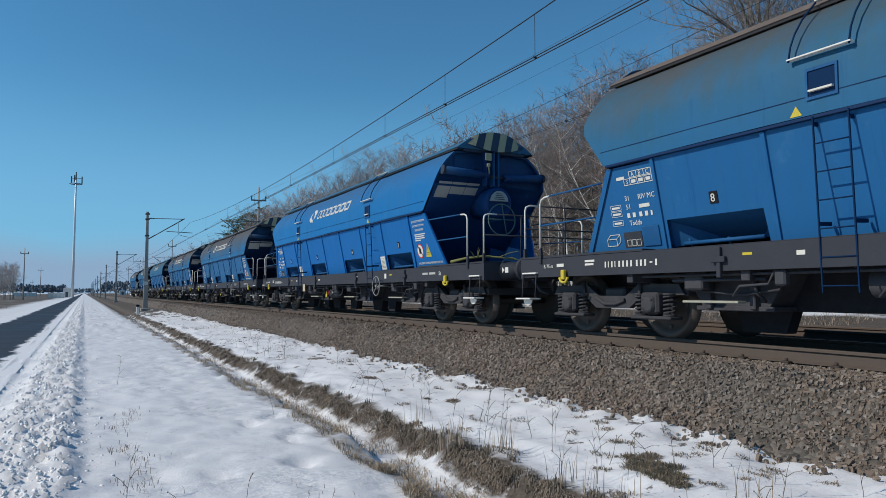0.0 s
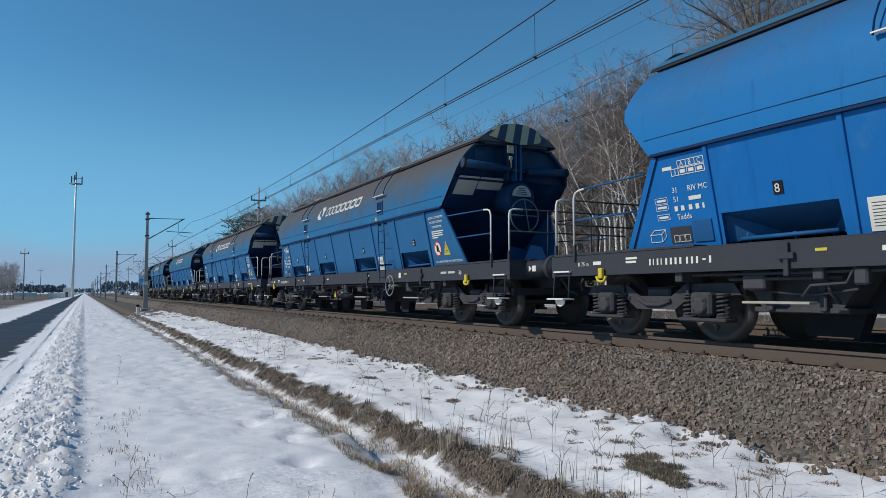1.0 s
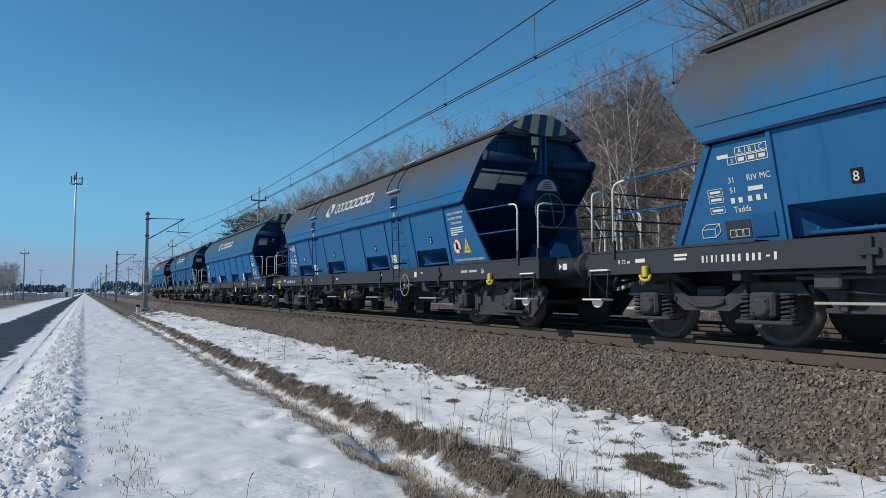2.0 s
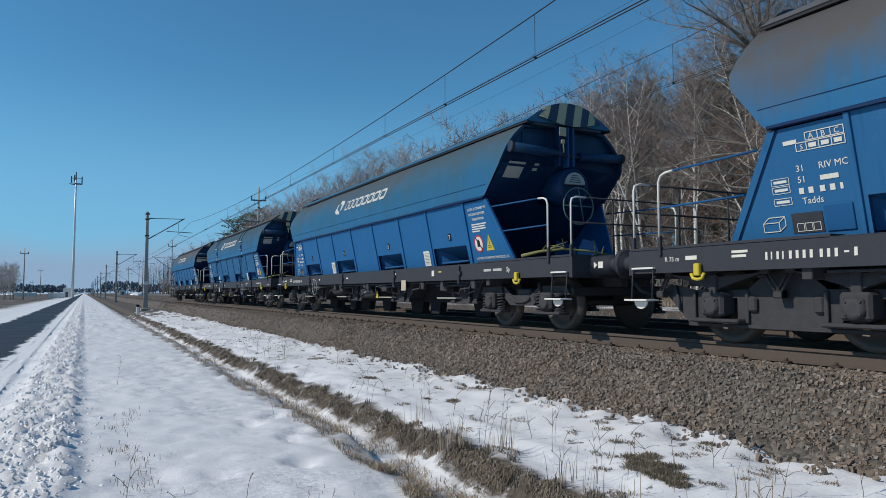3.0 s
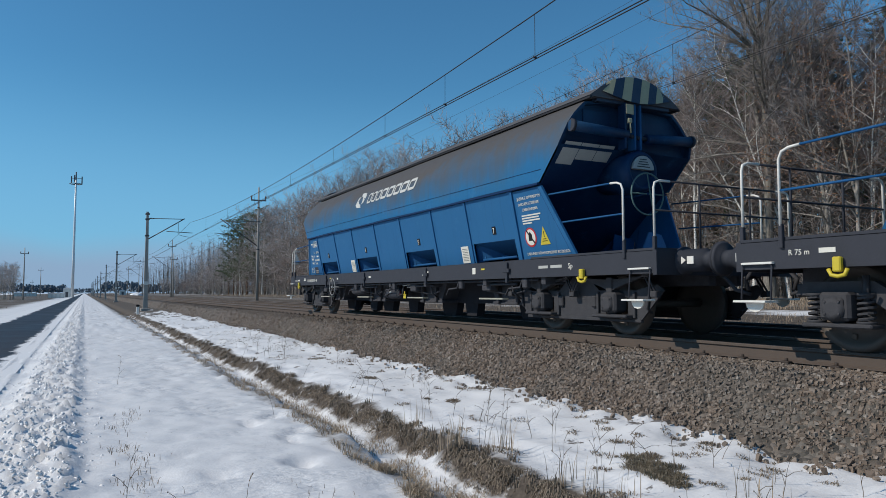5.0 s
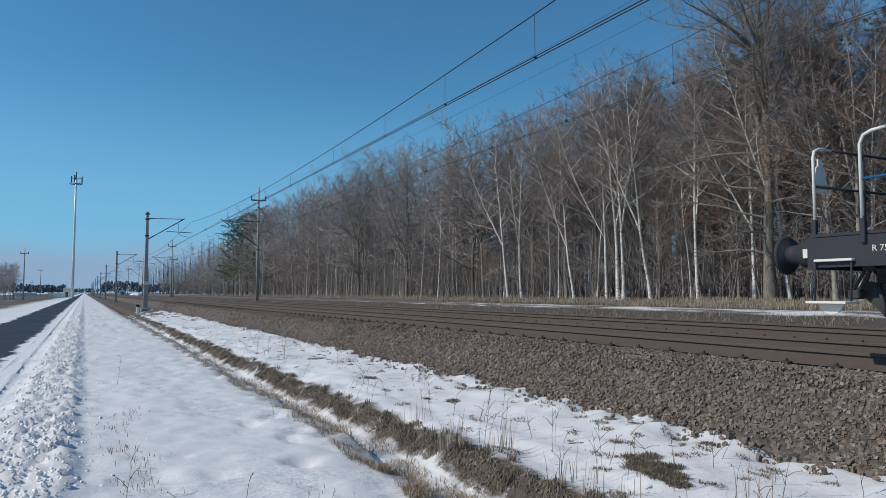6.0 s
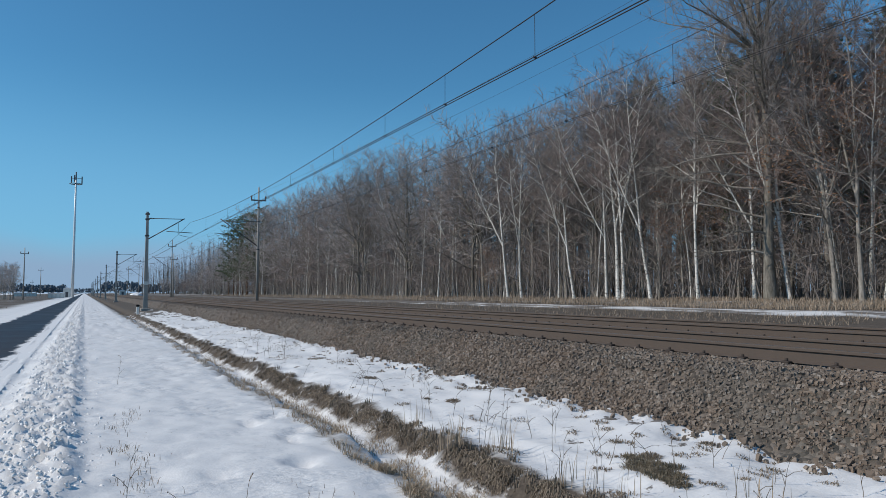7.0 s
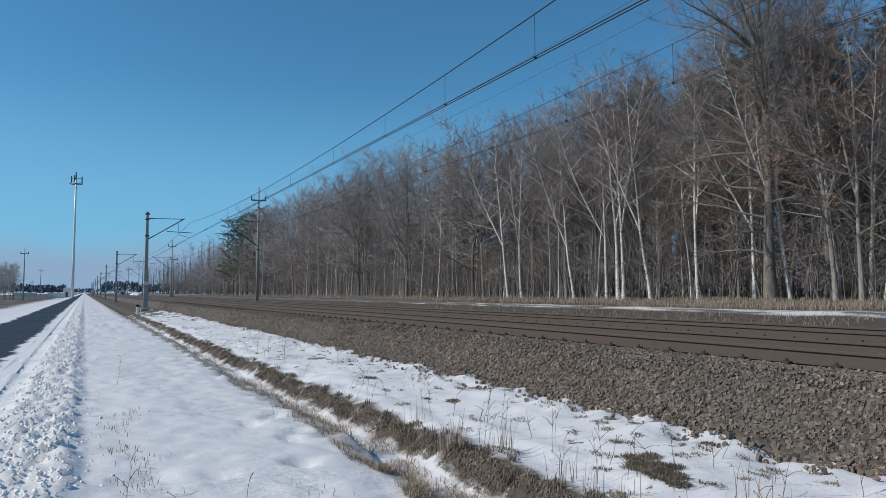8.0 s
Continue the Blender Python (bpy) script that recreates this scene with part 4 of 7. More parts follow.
        tube(pd, [(s * 1.04, -0.28, 0.80), (s * 1.04, -0.28, 0.94)], 0.05, 8)
        tube(pd, [(s * 1.04, 0.28, 0.80), (s * 1.04, 0.28, 0.94)], 0.05, 8)
    bx(pd, -1.0, 1.0, -0.2, 0.2, 0.5, 0.9, 0.02)
    GEAR["pedestal"] = pd
    for k, bm in list(GEAR.items()):
        me = bpy.data.meshes.new("gear_" + k)
        bm.to_mesh(me)
        bm.free()
        me.materials.append(M_GEAR)
        GEAR[k] = me
    me = bpy.data.meshes.new("wheelset")
    bm = wheelset_mesh()
    bm.to_mesh(me)
    bm.free()
    me.materials.append(M_WHEEL)
    GEAR["wheelset"] = me


def sub(name, key, parent, m):
    o = new(name, GEAR[key])
    o.parent = parent
    o.matrix_basis = m
    return o


WHEELSETS = []


def add_bogie(wagon, y, leafed):
    b = sub("bogie", "pedestal" if leafed else "frame", wagon, pose(0, y, 0))
    for ax in (-AXLE, AXLE):
        WHEELSETS.append((sub("wheelset", "wheelset", b, pose(0, ax, 0.46)), ax))
        for turn in (0, 180):
            t = pose(0, ax, 0.46, 0, 0, turn)
            sub("axle_box", "box", b, t)
            if leafed:
                sub("leaf_spring", "leaf", b, pose(0, ax, 0, 0, 0, turn))
                for d in (-1, 1):
                    sub("spring_hanger", "hanger%d" % d, b, pose(0, ax, 0, 0, 0, turn))
            else:
                for d in (-0.27, 0.27):
                    sub("coil_spring", "coil", b, pose(0, ax + (d if turn == 0 else -d), 0, 0, 0, turn))
    return b


HALF = pose(0, 0, 0, 0, 0, 180)
# the bay plates lean inwards below the waist
LEAN = Matrix.Translation((-1.39, 0, WAIST)) @ Matrix.Rotation(radians(-11.5), 4, "Y") @ Matrix.Translation((1.39, 0, -WAIST))
TILT = Matrix.Translation((-1.46, 0, WAIST)) @ Matrix.Rotation(radians(-2.4), 4, "Y") @ Matrix.Translation((1.46, 0, -WAIST))
ONCE = {}


def shared(key, make, material):
    """A mesh built once and used by every wagon."""
    if key not in ONCE:
        bm = make()
        me = bpy.data.meshes.new(key)
        bm.to_mesh(me)
        bm.free()
        me.materials.append(material)
        ONCE[key] = me
    return ONCE[key]


def fit_part(name, key, make, material, wagon, m=None, label="", material_key=""):
    o = new(name, shared(key + material_key + material.name, make, material))
    o.parent = wagon
    if m is not None:
        o.matrix_basis = m
    return tagged(o, label)


def underframe(wagon):
    for m in (pose(0, 0, 0), HALF):
        def sole():
            bm = bmesh.new()
            prism(bm, ((-1.38, 1.18), (-1.22, 1.18), (-1.22, 1.165), (-1.35, 1.165), (-1.35, 0.895), (-1.22, 0.895), (-1.22, 0.88), (-1.38, 0.88)), 1, -9.05, 9.05)
            for y in (-5.5, -2.2, 1.6, 4.9):
                bx(bm, -1.42, -1.38, y - 0.03, y + 0.03, 0.80, 1.16, 0.006)
                bx(bm, -1.43, -1.38, y - 0.10, y + 0.10, 0.98, 1.05, 0.006)
            return bm
        fit_part("sole_bar", "sole_bar", sole, M_SOLE, wagon, m)
        fit_part("head_stock", "head_stock", lambda: prism(bmesh.new(), ((-1.38, 0.86), (1.38, 0.86), (1.38, 1.19), (-1.38, 1.19)), 1, 9.05, 9.12), M_SOLE, wagon, m)
        fit_part("end_platform", "end_platform", lambda: box(-1.37, 1.37, 6.2, 9.08, 1.185, 1.22, 0.004), M_SOLE, wagon, m)
        fit_part("deck_ledge", "deck_ledge", lambda: box(-1.375, -0.9, -6.2, 6.2, 1.182, 1.19), M_SOLE, wagon, m)

        def lower():
            bm = bmesh.new()
            bx(bm, -0.35, -0.2, -9.04, 9.04, 0.72, 1.14, 0.01)
            for y in (-6.5, -4.6, -2.0, 0.0, 2.0, 4.6, 6.5):
                bx(bm, -1.33, -0.2, y - 0.06, y + 0.06, 0.76, 1.12, 0.01)
            for y in (-4.86, -1.54, 1.78, 5.1):        # hopper outlets
                prism(bm, ((y - 0.98, 1.18), (y + 0.98, 1.18), (y + 0.50, 0.46), (y - 0.50, 0.46)), 0, -0.92, -0.12)
                bx(bm, -0.95, -0.1, y - 0.58, y + 0.58, 0.40, 0.46, 0.01)
                for d in (-0.36, 0.30):
                    bx(bm, -1.0, -0.92, y + d, y + d + 0.08, 0.42, 1.0, 0.01)
                tube(bm, [(-1.12, y - 0.8, 0.66), (-1.0, y - 0.2, 0.60), (-1.12, y + 0.5, 0.66)], 0.018, 6)
                tube(bm, [(-1.22, y - 0.7, 0.78), (-1.22, y + 0.7, 0.78)], 0.022, 6)
                tube(bm, [(-1.20, y - 0.45, 1.0), (-1.20, y - 0.55, 0.62), (-1.05, y - 0.55, 0.52)], 0.02, 6)
                bx(bm, -1.25, -1.10, y + 0.2, y + 0.5, 0.66, 0.84, 0.02)
            lathe(bm, ((2.4, 0.08), (2.43, 0.15), (3.3, 0.15), (3.33, 0.08)), (-1.0, 0, 0.72), 1, 14)
            for y in (-0.5, 0.35):
                tube(bm, [(-1.15, y, 0.98), (-1.2, y, 0.60), (-1.2, y + 0.25, 0.55)], 0.018, 6)
            tube(bm, [(-1.28, -6.3, 0.84), (-1.28, 6.3, 0.84)], 0.018, 6)
            for y in (-5.9, -3.6, -0.2, 2.5, 4.2):
                tube(bm, [(-1.32, y, 0.90), (-1.32, y + 0.10, 0.72), (-1.30, y + 0.5, 0.70), (-1.30, y + 0.6, 0.58)], 0.016, 6)
                bx(bm, -1.34, -1.24, y - 0.12, y + 0.02, 0.70, 0.88, 0.02)
            return bm
        fit_part("underframe_beam", "underframe_beam", lower, M_UNDER, wagon, m)
        for y in (-4.86, -1.54, 1.78, 5.1):
            fit_part("outlet_ledge", "outlet_ledge", lambda: box(-1.36, -1.22, -0.42, 0.42, 0.50, 0.53, 0.006), M_LEDGE, wagon, m @ pose(0, y, 0), "pale galvanised ledge")
        for d in (-0.875, 0.875):
            def buffer():
                bm = bmesh.new()
                lathe(bm, ((9.10, 0.19), (9.15, 0.19), (9.16, 0.155), (9.50, 0.15), (9.51, 0.11), (9.70, 0.11), (9.705, 0.20), (9.735, 0.225), (9.748, 0.17)), (0, 0, 0), 1, 20)
                return bm
            fit_part("buffer", "buffer", buffer, M_SOLE, wagon, m @ pose(d, 0, 1.05))
            o_ = -0.154 if d < 0 else 0.154
            fit_part("buffer_mark", "buffer_square%d" % (d > 0), lambda: box(o_ - 0.006, o_ + 0.006, 9.31, 9.42, -0.05, 0.05), M_WHITE, wagon, m @ pose(d, 0, 1.05), "white painted square")
            fit_part("buffer_mark", "buffer_wedge%d" % (d > 0), lambda: prism(bmesh.new(), ((9.21, -0.05), (9.21, 0.05), (9.29, 0.0)), 0, o_ - 0.006, o_ + 0.006), M_WHITE, wagon, m @ pose(d, 0, 1.05), "white painted wedge")

        def hook():
            bm = bmesh.new()
            bx(bm, -0.05, 0.05, 9.10, 9.36, 0.98, 1.10, 0.02)
            tube(bm, [(0, 9.32, 1.06), (0, 9.44, 1.0), (0, 9.46, 0.90), (0, 9.36, 0.80), (0, 9.40, 0.66)], 0.03, 8)
            tube(bm, [(0.4, 9.12, 0.95), (0.4, 9.34, 0.84), (0.4, 9.54, 0.66), (0.35, 9.72, 0.60)], 0.025, 8)
            return bm
        fit_part("coupling", "coupling", hook, M_GEAR, wagon, m)

        # railings round both end platforms
        fit_part("corner_post", "corner_post", lambda: bar([(-1.34, 9.05, 1.36), (-1.34, 9.05, 2.02), (-1.32, 9.05, 2.09), (-1.24, 9.05, 2.12), (-1.05, 9.05, 2.12)], 0.016), M_WHITE, wagon, m, "white-painted grab rail")
        fit_part("corner_post", "corner_post_b", lambda: bar([(1.34, 9.05, 1.36), (1.34, 9.05, 2.02), (1.32, 9.05, 2.09), (1.24, 9.05, 2.12), (1.05, 9.05, 2.12)], 0.016), M_WHITE, wagon, m, "white-painted grab rail")

        def cross():
            bm = bmesh.new()
            for z in (2.12, 1.72):
                tube(bm, [(-1.1 if z > 2 else -1.34, 9.05, z), (1.1 if z > 2 else 1.34, 9.05, z)], 0.014, 6)
            for x in (-1.34, 1.34):
                bx(bm, x - 0.025, x + 0.025, 9.03, 9.08, 1.0, 1.37, 0.006)
            for x in (-0.5, 0.5):
                tube(bm, [(x, 9.05, 1.2), (x, 9.05, 2.12)], 0.016, 6)
            return bm
        fit_part("cross_rail", "cross_rail", cross, M_SOLE, wagon, m)
        for s, k in ((-1, "a"), (1, "b")):
            fit_part("side_post", "side_post" + k, lambda: bar([(s * 1.40, 8.52, 1.34), (s * 1.40, 8.52, 2.06), (s * 1.40, 8.48, 2.14), (s * 1.40, 8.40, 2.17), (s * 1.40, 8.26, 2.18)], 0.016), M_WHITE, wagon, m, "white-painted grab rail")

            def side_rail():
                bm = bmesh.new()
                tail = m is not HALF
                tube(bm, [(s * 1.40, 8.26, 2.18), (s * 1.35, 7.04 if tail else 6.70, 2.22)], 0.014, 6)
                tube(bm, [(s * 1.40, 8.52, 1.72), (s * 1.26, 7.30 if tail else 6.95, 1.75)], 0.014, 6)
                return bm
            fit_part("side_rail", "side_rail" + k + str(m is HALF), side_rail, M_CHUTE, wagon, m)
            fit_part("post_socket", "post_socket" + k, lambda: box(s * 1.39 - 0.022, s * 1.39 + 0.022, 8.495, 8.545, 1.1, 1.36, 0.006), M_SOLE, wagon, m)

            def tow():
                bm = bmesh.new()
                h = 7.88 if s < 0 else 7.62
                bx(bm, s * 1.42 - 0.03, s * 1.42 + 0.03, h - 0.045, h + 0.045, 0.83, 0.98, 0.012)
                tube(bm, [(s * 1.42, h - 0.10, 0.86), (s * 1.42, h - 0.07, 0.80), (s * 1.42, h, 0.785), (s * 1.42, h + 0.07, 0.80), (s * 1.42, h + 0.10, 0.86)], 0.021, 8)
                return bm
            fit_part("tow_hook", "tow_hook" + k, tow, M_YELLOW, wagon, m, "yellow-painted tow hook")

            def step():
                bm = bmesh.new()
                bx(bm, s * 1.44 - 0.11, s * 1.44 + 0.11, 8.62, 9.04, 0.515, 0.54, 0.004)
                prism(bm, [(8.83 + 0.12 * math.cos(a * math.pi / 6), 0.51 - 0.10 * math.sin(a * math.pi / 6)) for a in range(7)], 0, s * 1.44 - 0.01, s * 1.44 + 0.01)
                return bm
            fit_part("hand_grip", "hand_grip" + k, lambda: box(s * 1.40 - 0.03, s * 1.40 + 0.03, 8.62, 9.02, 0.935, 0.96, 0.004), M_WHITE, wagon, m, "white-painted grip bar")
            fit_part("footstep", "footstep" + k, step, M_WHITE, wagon, m, "white-painted footstep")
            for y in (8.64, 9.02):
                fit_part("step_hanger", "step_hanger" + k, lambda: bar([(s * 1.40, 0, 0.95), (s * 1.43, 0, 0.53)], 0.011, 6), M_SOLE, wagon, m @ pose(0, y, 0))


def brake_wheel():
    bm = bmesh.new()
    R = 0.24
    tube(bm, [(-1.50, R * math.cos(a * math.pi / 12), R * math.sin(a * math.pi / 12)) for a in range(25)], 0.012, 6)
    for k in range(3):
        a = math.pi + 0.2 + k * 2 * math.pi / 3
        tube(bm, [(-1.48, 0, 0), (-1.50, R * math.cos(a), R * math.sin(a))], 0.009, 6)
    lathe(bm, ((-1.52, 0.03), (-1.46, 0.03)), (0, 0, 0), 0, 12)
    tube(bm, [(-1.46, 0, 0), (-1.1, 0, 0)], 0.022, 6)
    return bm


def bars_side(rows, x, y, z, lean=0.0):
    """Marks that cannot or shall not be read: rows of (start, width, height, drop), reading towards -y."""
    bm = bmesh.new()
    for s, w, h, d in rows:
        prism(bm, ((y - s, z - d), (y - s - w, z - d), (y - s - w - lean * h, z - d + h), (y - s - lean * h, z - d + h)), 0, x - 0.003, x)
    return bm


def brand_marks(wagon, y):
    """The operator's sign and its eight slanting letters, as plain hollow shapes laid on the curved side."""
    def wall_x(z):
        for (xa, za), (xb, zb) in zip(ROOF, ROOF[1:]):
            if za <= z <= zb:
                return -(xa + (xb - xa) * (z - za) / (zb - za))
        return -1.43

    def lay(loops):
        """A flat piece between an outer and an inner outline, or a full one, raised a little."""
        bm = bmesh.new()
        rings = [[bm.verts.new((wall_x(2.95 + h) - 0.010, y - q, 2.95 + h + 0.004)) for q, h in lp] for lp in loops]
        n = len(rings[0])
        if len(rings) == 1:
            bm.faces.new(rings[0])
        else:
            for i in range(n):
                bm.faces.new((rings[0][i], rings[0][(i + 1) % n], rings[1][(i + 1) % n], rings[1][i]))
        back = [bm.verts.new((wall_x(2.95 + h) + 0.01, y - q, 2.95 + h)) for q, h in loops[0]]
        for i in range(n):
            bm.faces.new((rings[0][i], rings[0][(i + 1) % n], back[(i + 1) % n], back[i]))
        bmesh.ops.recalc_face_normals(bm, faces=bm.faces)
        part("brand_mark", bm, M_BRAND, wagon, "white slanting shape on the upper side")

    lay([((0.0, 0.08), (0.10, 0.0), (0.40, -0.03), (0.38, 0.06), (0.24, 0.09), (0.18, 0.20), (0.22, 0.30), (0.10, 0.26))])
    lay([((0.66, 0.27), (0.56, 0.36), (0.26, 0.39), (0.28, 0.30), (0.42, 0.27), (0.48, 0.16), (0.44, 0.06), (0.56, 0.10))])
    a = 0.84
    for w, t in ((0.27, 0.045), (0.25, 0.045), (0.27, 0.045), (0.36, 0.06), (0.36, 0.06), (0.36, 0.06), (0.38, 0.065), (0.38, 0.065)):
        z0, z1, c = 0.03, 0.30, 0.05
        shape = [(c, z0), (w - c, z0), (w, z0 + c), (w, z1 - c), (w - c, z1), (c, z1), (0, z1 - c), (0, z0 + c)]
        hole = [(c + t * 0.5, z0 + t), (w - c - t * 0.5, z0 + t), (w - t, z0 + c + t * 0.4), (w - t, z1 - c - t * 0.4), (w - c - t * 0.5, z1 - t), (c + t * 0.5, z1 - t), (t, z1 - c - t * 0.4), (t, z0 + c + t * 0.4)]
        lay([[(a + q + 0.28 * (h - z0), h) for q, h in lp] for lp in (shape, hole)])
        a += w + 0.055


def hazard_board(wagon, s):
    """The striped board over one end of the roof, a child for each stripe."""
    top = ((-0.72, 3.94), (-0.50, 4.08), (-0.25, 4.15), (0.0, 4.17), (0.25, 4.15), (0.50, 4.08), (0.72, 3.94))
    low = ((-0.72, 3.86), (-0.50, 3.80), (-0.25, 3.74), (0.0, 3.72), (0.25, 3.74), (0.50, 3.80), (0.72, 3.86))

    def surf(x, v, out=0.0):
        """A place on the board: x across, v from its upper to its lower edge."""
        z = ramp_at(top, x) * (1 - v) + ramp_at(low, x) * v
        return Vector((x, s * (END_Y + 0.17 - 0.12 * x * x + 0.06 * v + out), z))
    xs = [-0.72 + 0.09 * k for k in range(17)]
    bm = bmesh.new()
    a, b = [bm.verts.new(surf(x, 0)) for x in xs], [bm.verts.new(surf(x, 1)) for x in xs]
    c, d = [bm.verts.new(surf(x, 0, -0.02)) for x in xs], [bm.verts.new(surf(x, 1, -0.02)) for x in xs]
    for k in range(16):
        for p, q in ((a, b), (d, c), (c, a), (b, d)):
            bm.faces.new((p[k], p[k + 1], q[k + 1], q[k]))
    bmesh.ops.recalc_face_normals(bm, faces=bm.faces)
    board = part("hazard_board", bm, M_HAZK, wagon, "black and yellow striped end board")
    for k in range(4):
        st = bmesh.new()
        u0 = -0.60 + 0.36 * k
        rows = []
        for v in (0.0, 0.33, 0.67, 1.0):
            lo_x, hi_x = max(-0.72, u0 - 0.12 * v), min(0.72, u0 + 0.18 - 0.12 * v)
            rows.append([st.verts.new(surf(x, v, 0.004)) for x in (lo_x, (lo_x + hi_x) / 2, hi_x)])
        for p, q in zip(rows, rows[1:]):
            for j in (0, 1):
                st.faces.new((p[j], p[j + 1], q[j + 1], q[j]))
        bmesh.ops.recalc_face_normals(st, faces=st.faces)
        part("stripe", st, M_HAZY, board)


def make_wagon(centre, upper, laddered, leafed, numbers, patch, tri, tan, label):
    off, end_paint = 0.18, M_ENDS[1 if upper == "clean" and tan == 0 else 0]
    g = root("hopper_wagon", pose(TRACKS[0], centre, 0), label, "freight wagon", "hopper wagons of the train")
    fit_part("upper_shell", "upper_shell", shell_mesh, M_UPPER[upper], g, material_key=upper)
    for s, k in ((-1, "lead"), (1, "tail")):
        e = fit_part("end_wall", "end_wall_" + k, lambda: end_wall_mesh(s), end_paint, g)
        if s < 0:
            def dome():
                bm = bmesh.new()
                lathe(bm, ((-7.34, 0.24), (-7.40, 0.25), (-7.41, 0.30), (-7.36, 0.34), (-7.15, 0.35), (-6.5, 0.28)), (0.02, 0, 2.60), 1, 28)
                return bm
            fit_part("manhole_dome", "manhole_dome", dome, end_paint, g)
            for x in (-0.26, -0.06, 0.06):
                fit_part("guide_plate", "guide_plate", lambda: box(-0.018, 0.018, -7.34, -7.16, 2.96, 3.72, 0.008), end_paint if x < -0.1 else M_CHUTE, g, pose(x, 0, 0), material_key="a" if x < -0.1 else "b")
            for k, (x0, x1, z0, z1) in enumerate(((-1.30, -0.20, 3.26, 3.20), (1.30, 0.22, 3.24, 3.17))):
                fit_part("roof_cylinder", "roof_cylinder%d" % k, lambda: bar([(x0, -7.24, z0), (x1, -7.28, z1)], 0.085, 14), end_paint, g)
                fit_part("piston_rod", "piston_rod%d" % k, lambda: bar([(x1, -7.28, z1), (0.0, -7.30, 3.17)], 0.035, 8), M_SOLE, g)
                fit_part("cylinder_cap", "cylinder_cap%d" % k, lambda: bar([(x0, -7.24, z0), (x0 * 0.96, -7.243, z0 - 0.003)], 0.102, 14), M_SOLE, g)
            fit_part("head_plate", "head_plate", lambda: box(-0.92, -0.34, -7.075, -7.045, 3.36, 3.60, 0.006), end_paint, g, label="blue plate set into the end wall")
            fit_part("cover_box", "cover_box", lambda: box(-0.78, 0.78, -7.26, -7.10, 3.70, 3.84, 0.01), M_HAZK, g)
            fit_part("arrow_plate", "arrow_plate", lambda: box(-0.36, -0.20, -7.46, -7.45, 3.50, 3.66, 0.004), M_HAZY, g, label="yellow arrow plate")
            fit_part("latch", "latch", lambda: tube(box(-0.30, -0.22, -7.45, -7.40, 3.36, 3.44, 0.01), [(-0.26, -7.43, 3.40), (-0.24, -7.43, 3.20)], 0.014, 6), M_HAZY, g, label="small pale latch")
            fit_part("hand_wheel", "hand_wheel", lambda: tube(tube(bar([(0.04 + 0.34 * math.cos(a * math.pi / 14), -7.48, 2.22 + 0.34 * math.sin(a * math.pi / 14)) for a in range(29)], 0.014, 6),
                     [(-0.30, -7.48, 2.22), (0.38, -7.48, 2.22)], 0.012, 6), [(0.04, -7.48, 2.56), (0.16, -7.48, 1.90)], 0.012, 6), M_PALEGREEN, g, label="thin grey-green hand wheel")
            fit_part("wheel_shaft", "wheel_shaft", lambda: bar([(0.04, -7.50, 2.22), (0.04, -6.9, 2.22)], 0.02, 8), end_paint, g)
            fit_part("half_disc", "half_disc", lambda: prism(bmesh.new(), [(0.02 + 0.225 * math.cos(a * math.pi / 10), 2.63 + 0.225 * math.sin(a * math.pi / 10)) for a in range(11)], 1, -7.425, -7.31), M_PATCH, g, label="pale half-round plate")
            for k in range(4):
                fit_part("text_bar", "disc_bar%d" % k, lambda: box(-0.12 + 0.02 * k, 0.15 - 0.02 * k, -7.43, -7.425, 2.665 + 0.04 * k, 2.678 + 0.04 * k), M_SOLE, g)
            fit_part("bearing_plate", "bearing_plate", lambda: prism(bmesh.new(), ((0.30, 1.22), (1.0, 1.22), (0.80, 1.62), (0.52, 1.66)), 1, -7.0, -6.97), M_EMBLEM, g, label="bleached blue bracket plate")
            if patch:
                for x0, x1, z0, z1 in patch:
                    bm = bmesh.new()
                    bm.faces.new([bm.verts.new((x, -(end_y(z) - 0.02) - 0.012, z)) for x, z in ((x0, z0), (x1, z0), (x1, z1), (x0, z1))])
                    bmesh.ops.recalc_face_normals(bm, faces=bm.faces)
                    part("posted_notice", bm, M_PATCH, g, "weathered paper notice pasted on the end wall")
        hazard_board(g, s)

    def rim():
        bm = bmesh.new()
        for q in (-1, 1):
            prism(bm, ((q * 0.93, 3.735), (q * 0.966, 3.725), (q * 0.972, 3.752), (q * 0.93, 3.770)), 1, -END_Y - 0.16, END_Y + 0.14)
        return bm
    fit_part("roof_rim", "roof_rim", rim, M_DARKROOF, g)

    def cover():
        bm = bmesh.new()
        prism(bm, [(-x, z) for x, z in COVER] + [(x, z) for x, z in COVER[-2::-1]] + [(0.93, 3.757), (-0.93, 3.757)], 1, -END_Y - 0.15, END_Y + 0.13)
        return bm
    kind = "clean" if upper == "clean" or tan == 2 else "grey" if tan == 1 else "soiled"
    fit_part("roof_cover", "roof_cover", cover, M_COVER[kind], g, material_key=kind)

    for m, q in ((pose(0, 0, 0), 1), (HALF, -1)):
        y0, y1 = sorted((-6.50 * q, 6.86 * q))
        # dark strip painted in place of the shadow line below the shell
        fit_part("waist_rail", "waist_rail%d" % q, lambda: box(-1.437, -1.36, y0, y1, WAIST - 0.040, WAIST - 0.004, 0.004), M_SHADE_SEAM, g, m)
        fit_part("seam_strip", "seam_strip%d" % q, lambda: box(-1.436, -1.428, y0 * 1.015, y1 * 1.015, WAIST + 0.195, WAIST + 0.202), M_SHADE_SEAM, g, m)
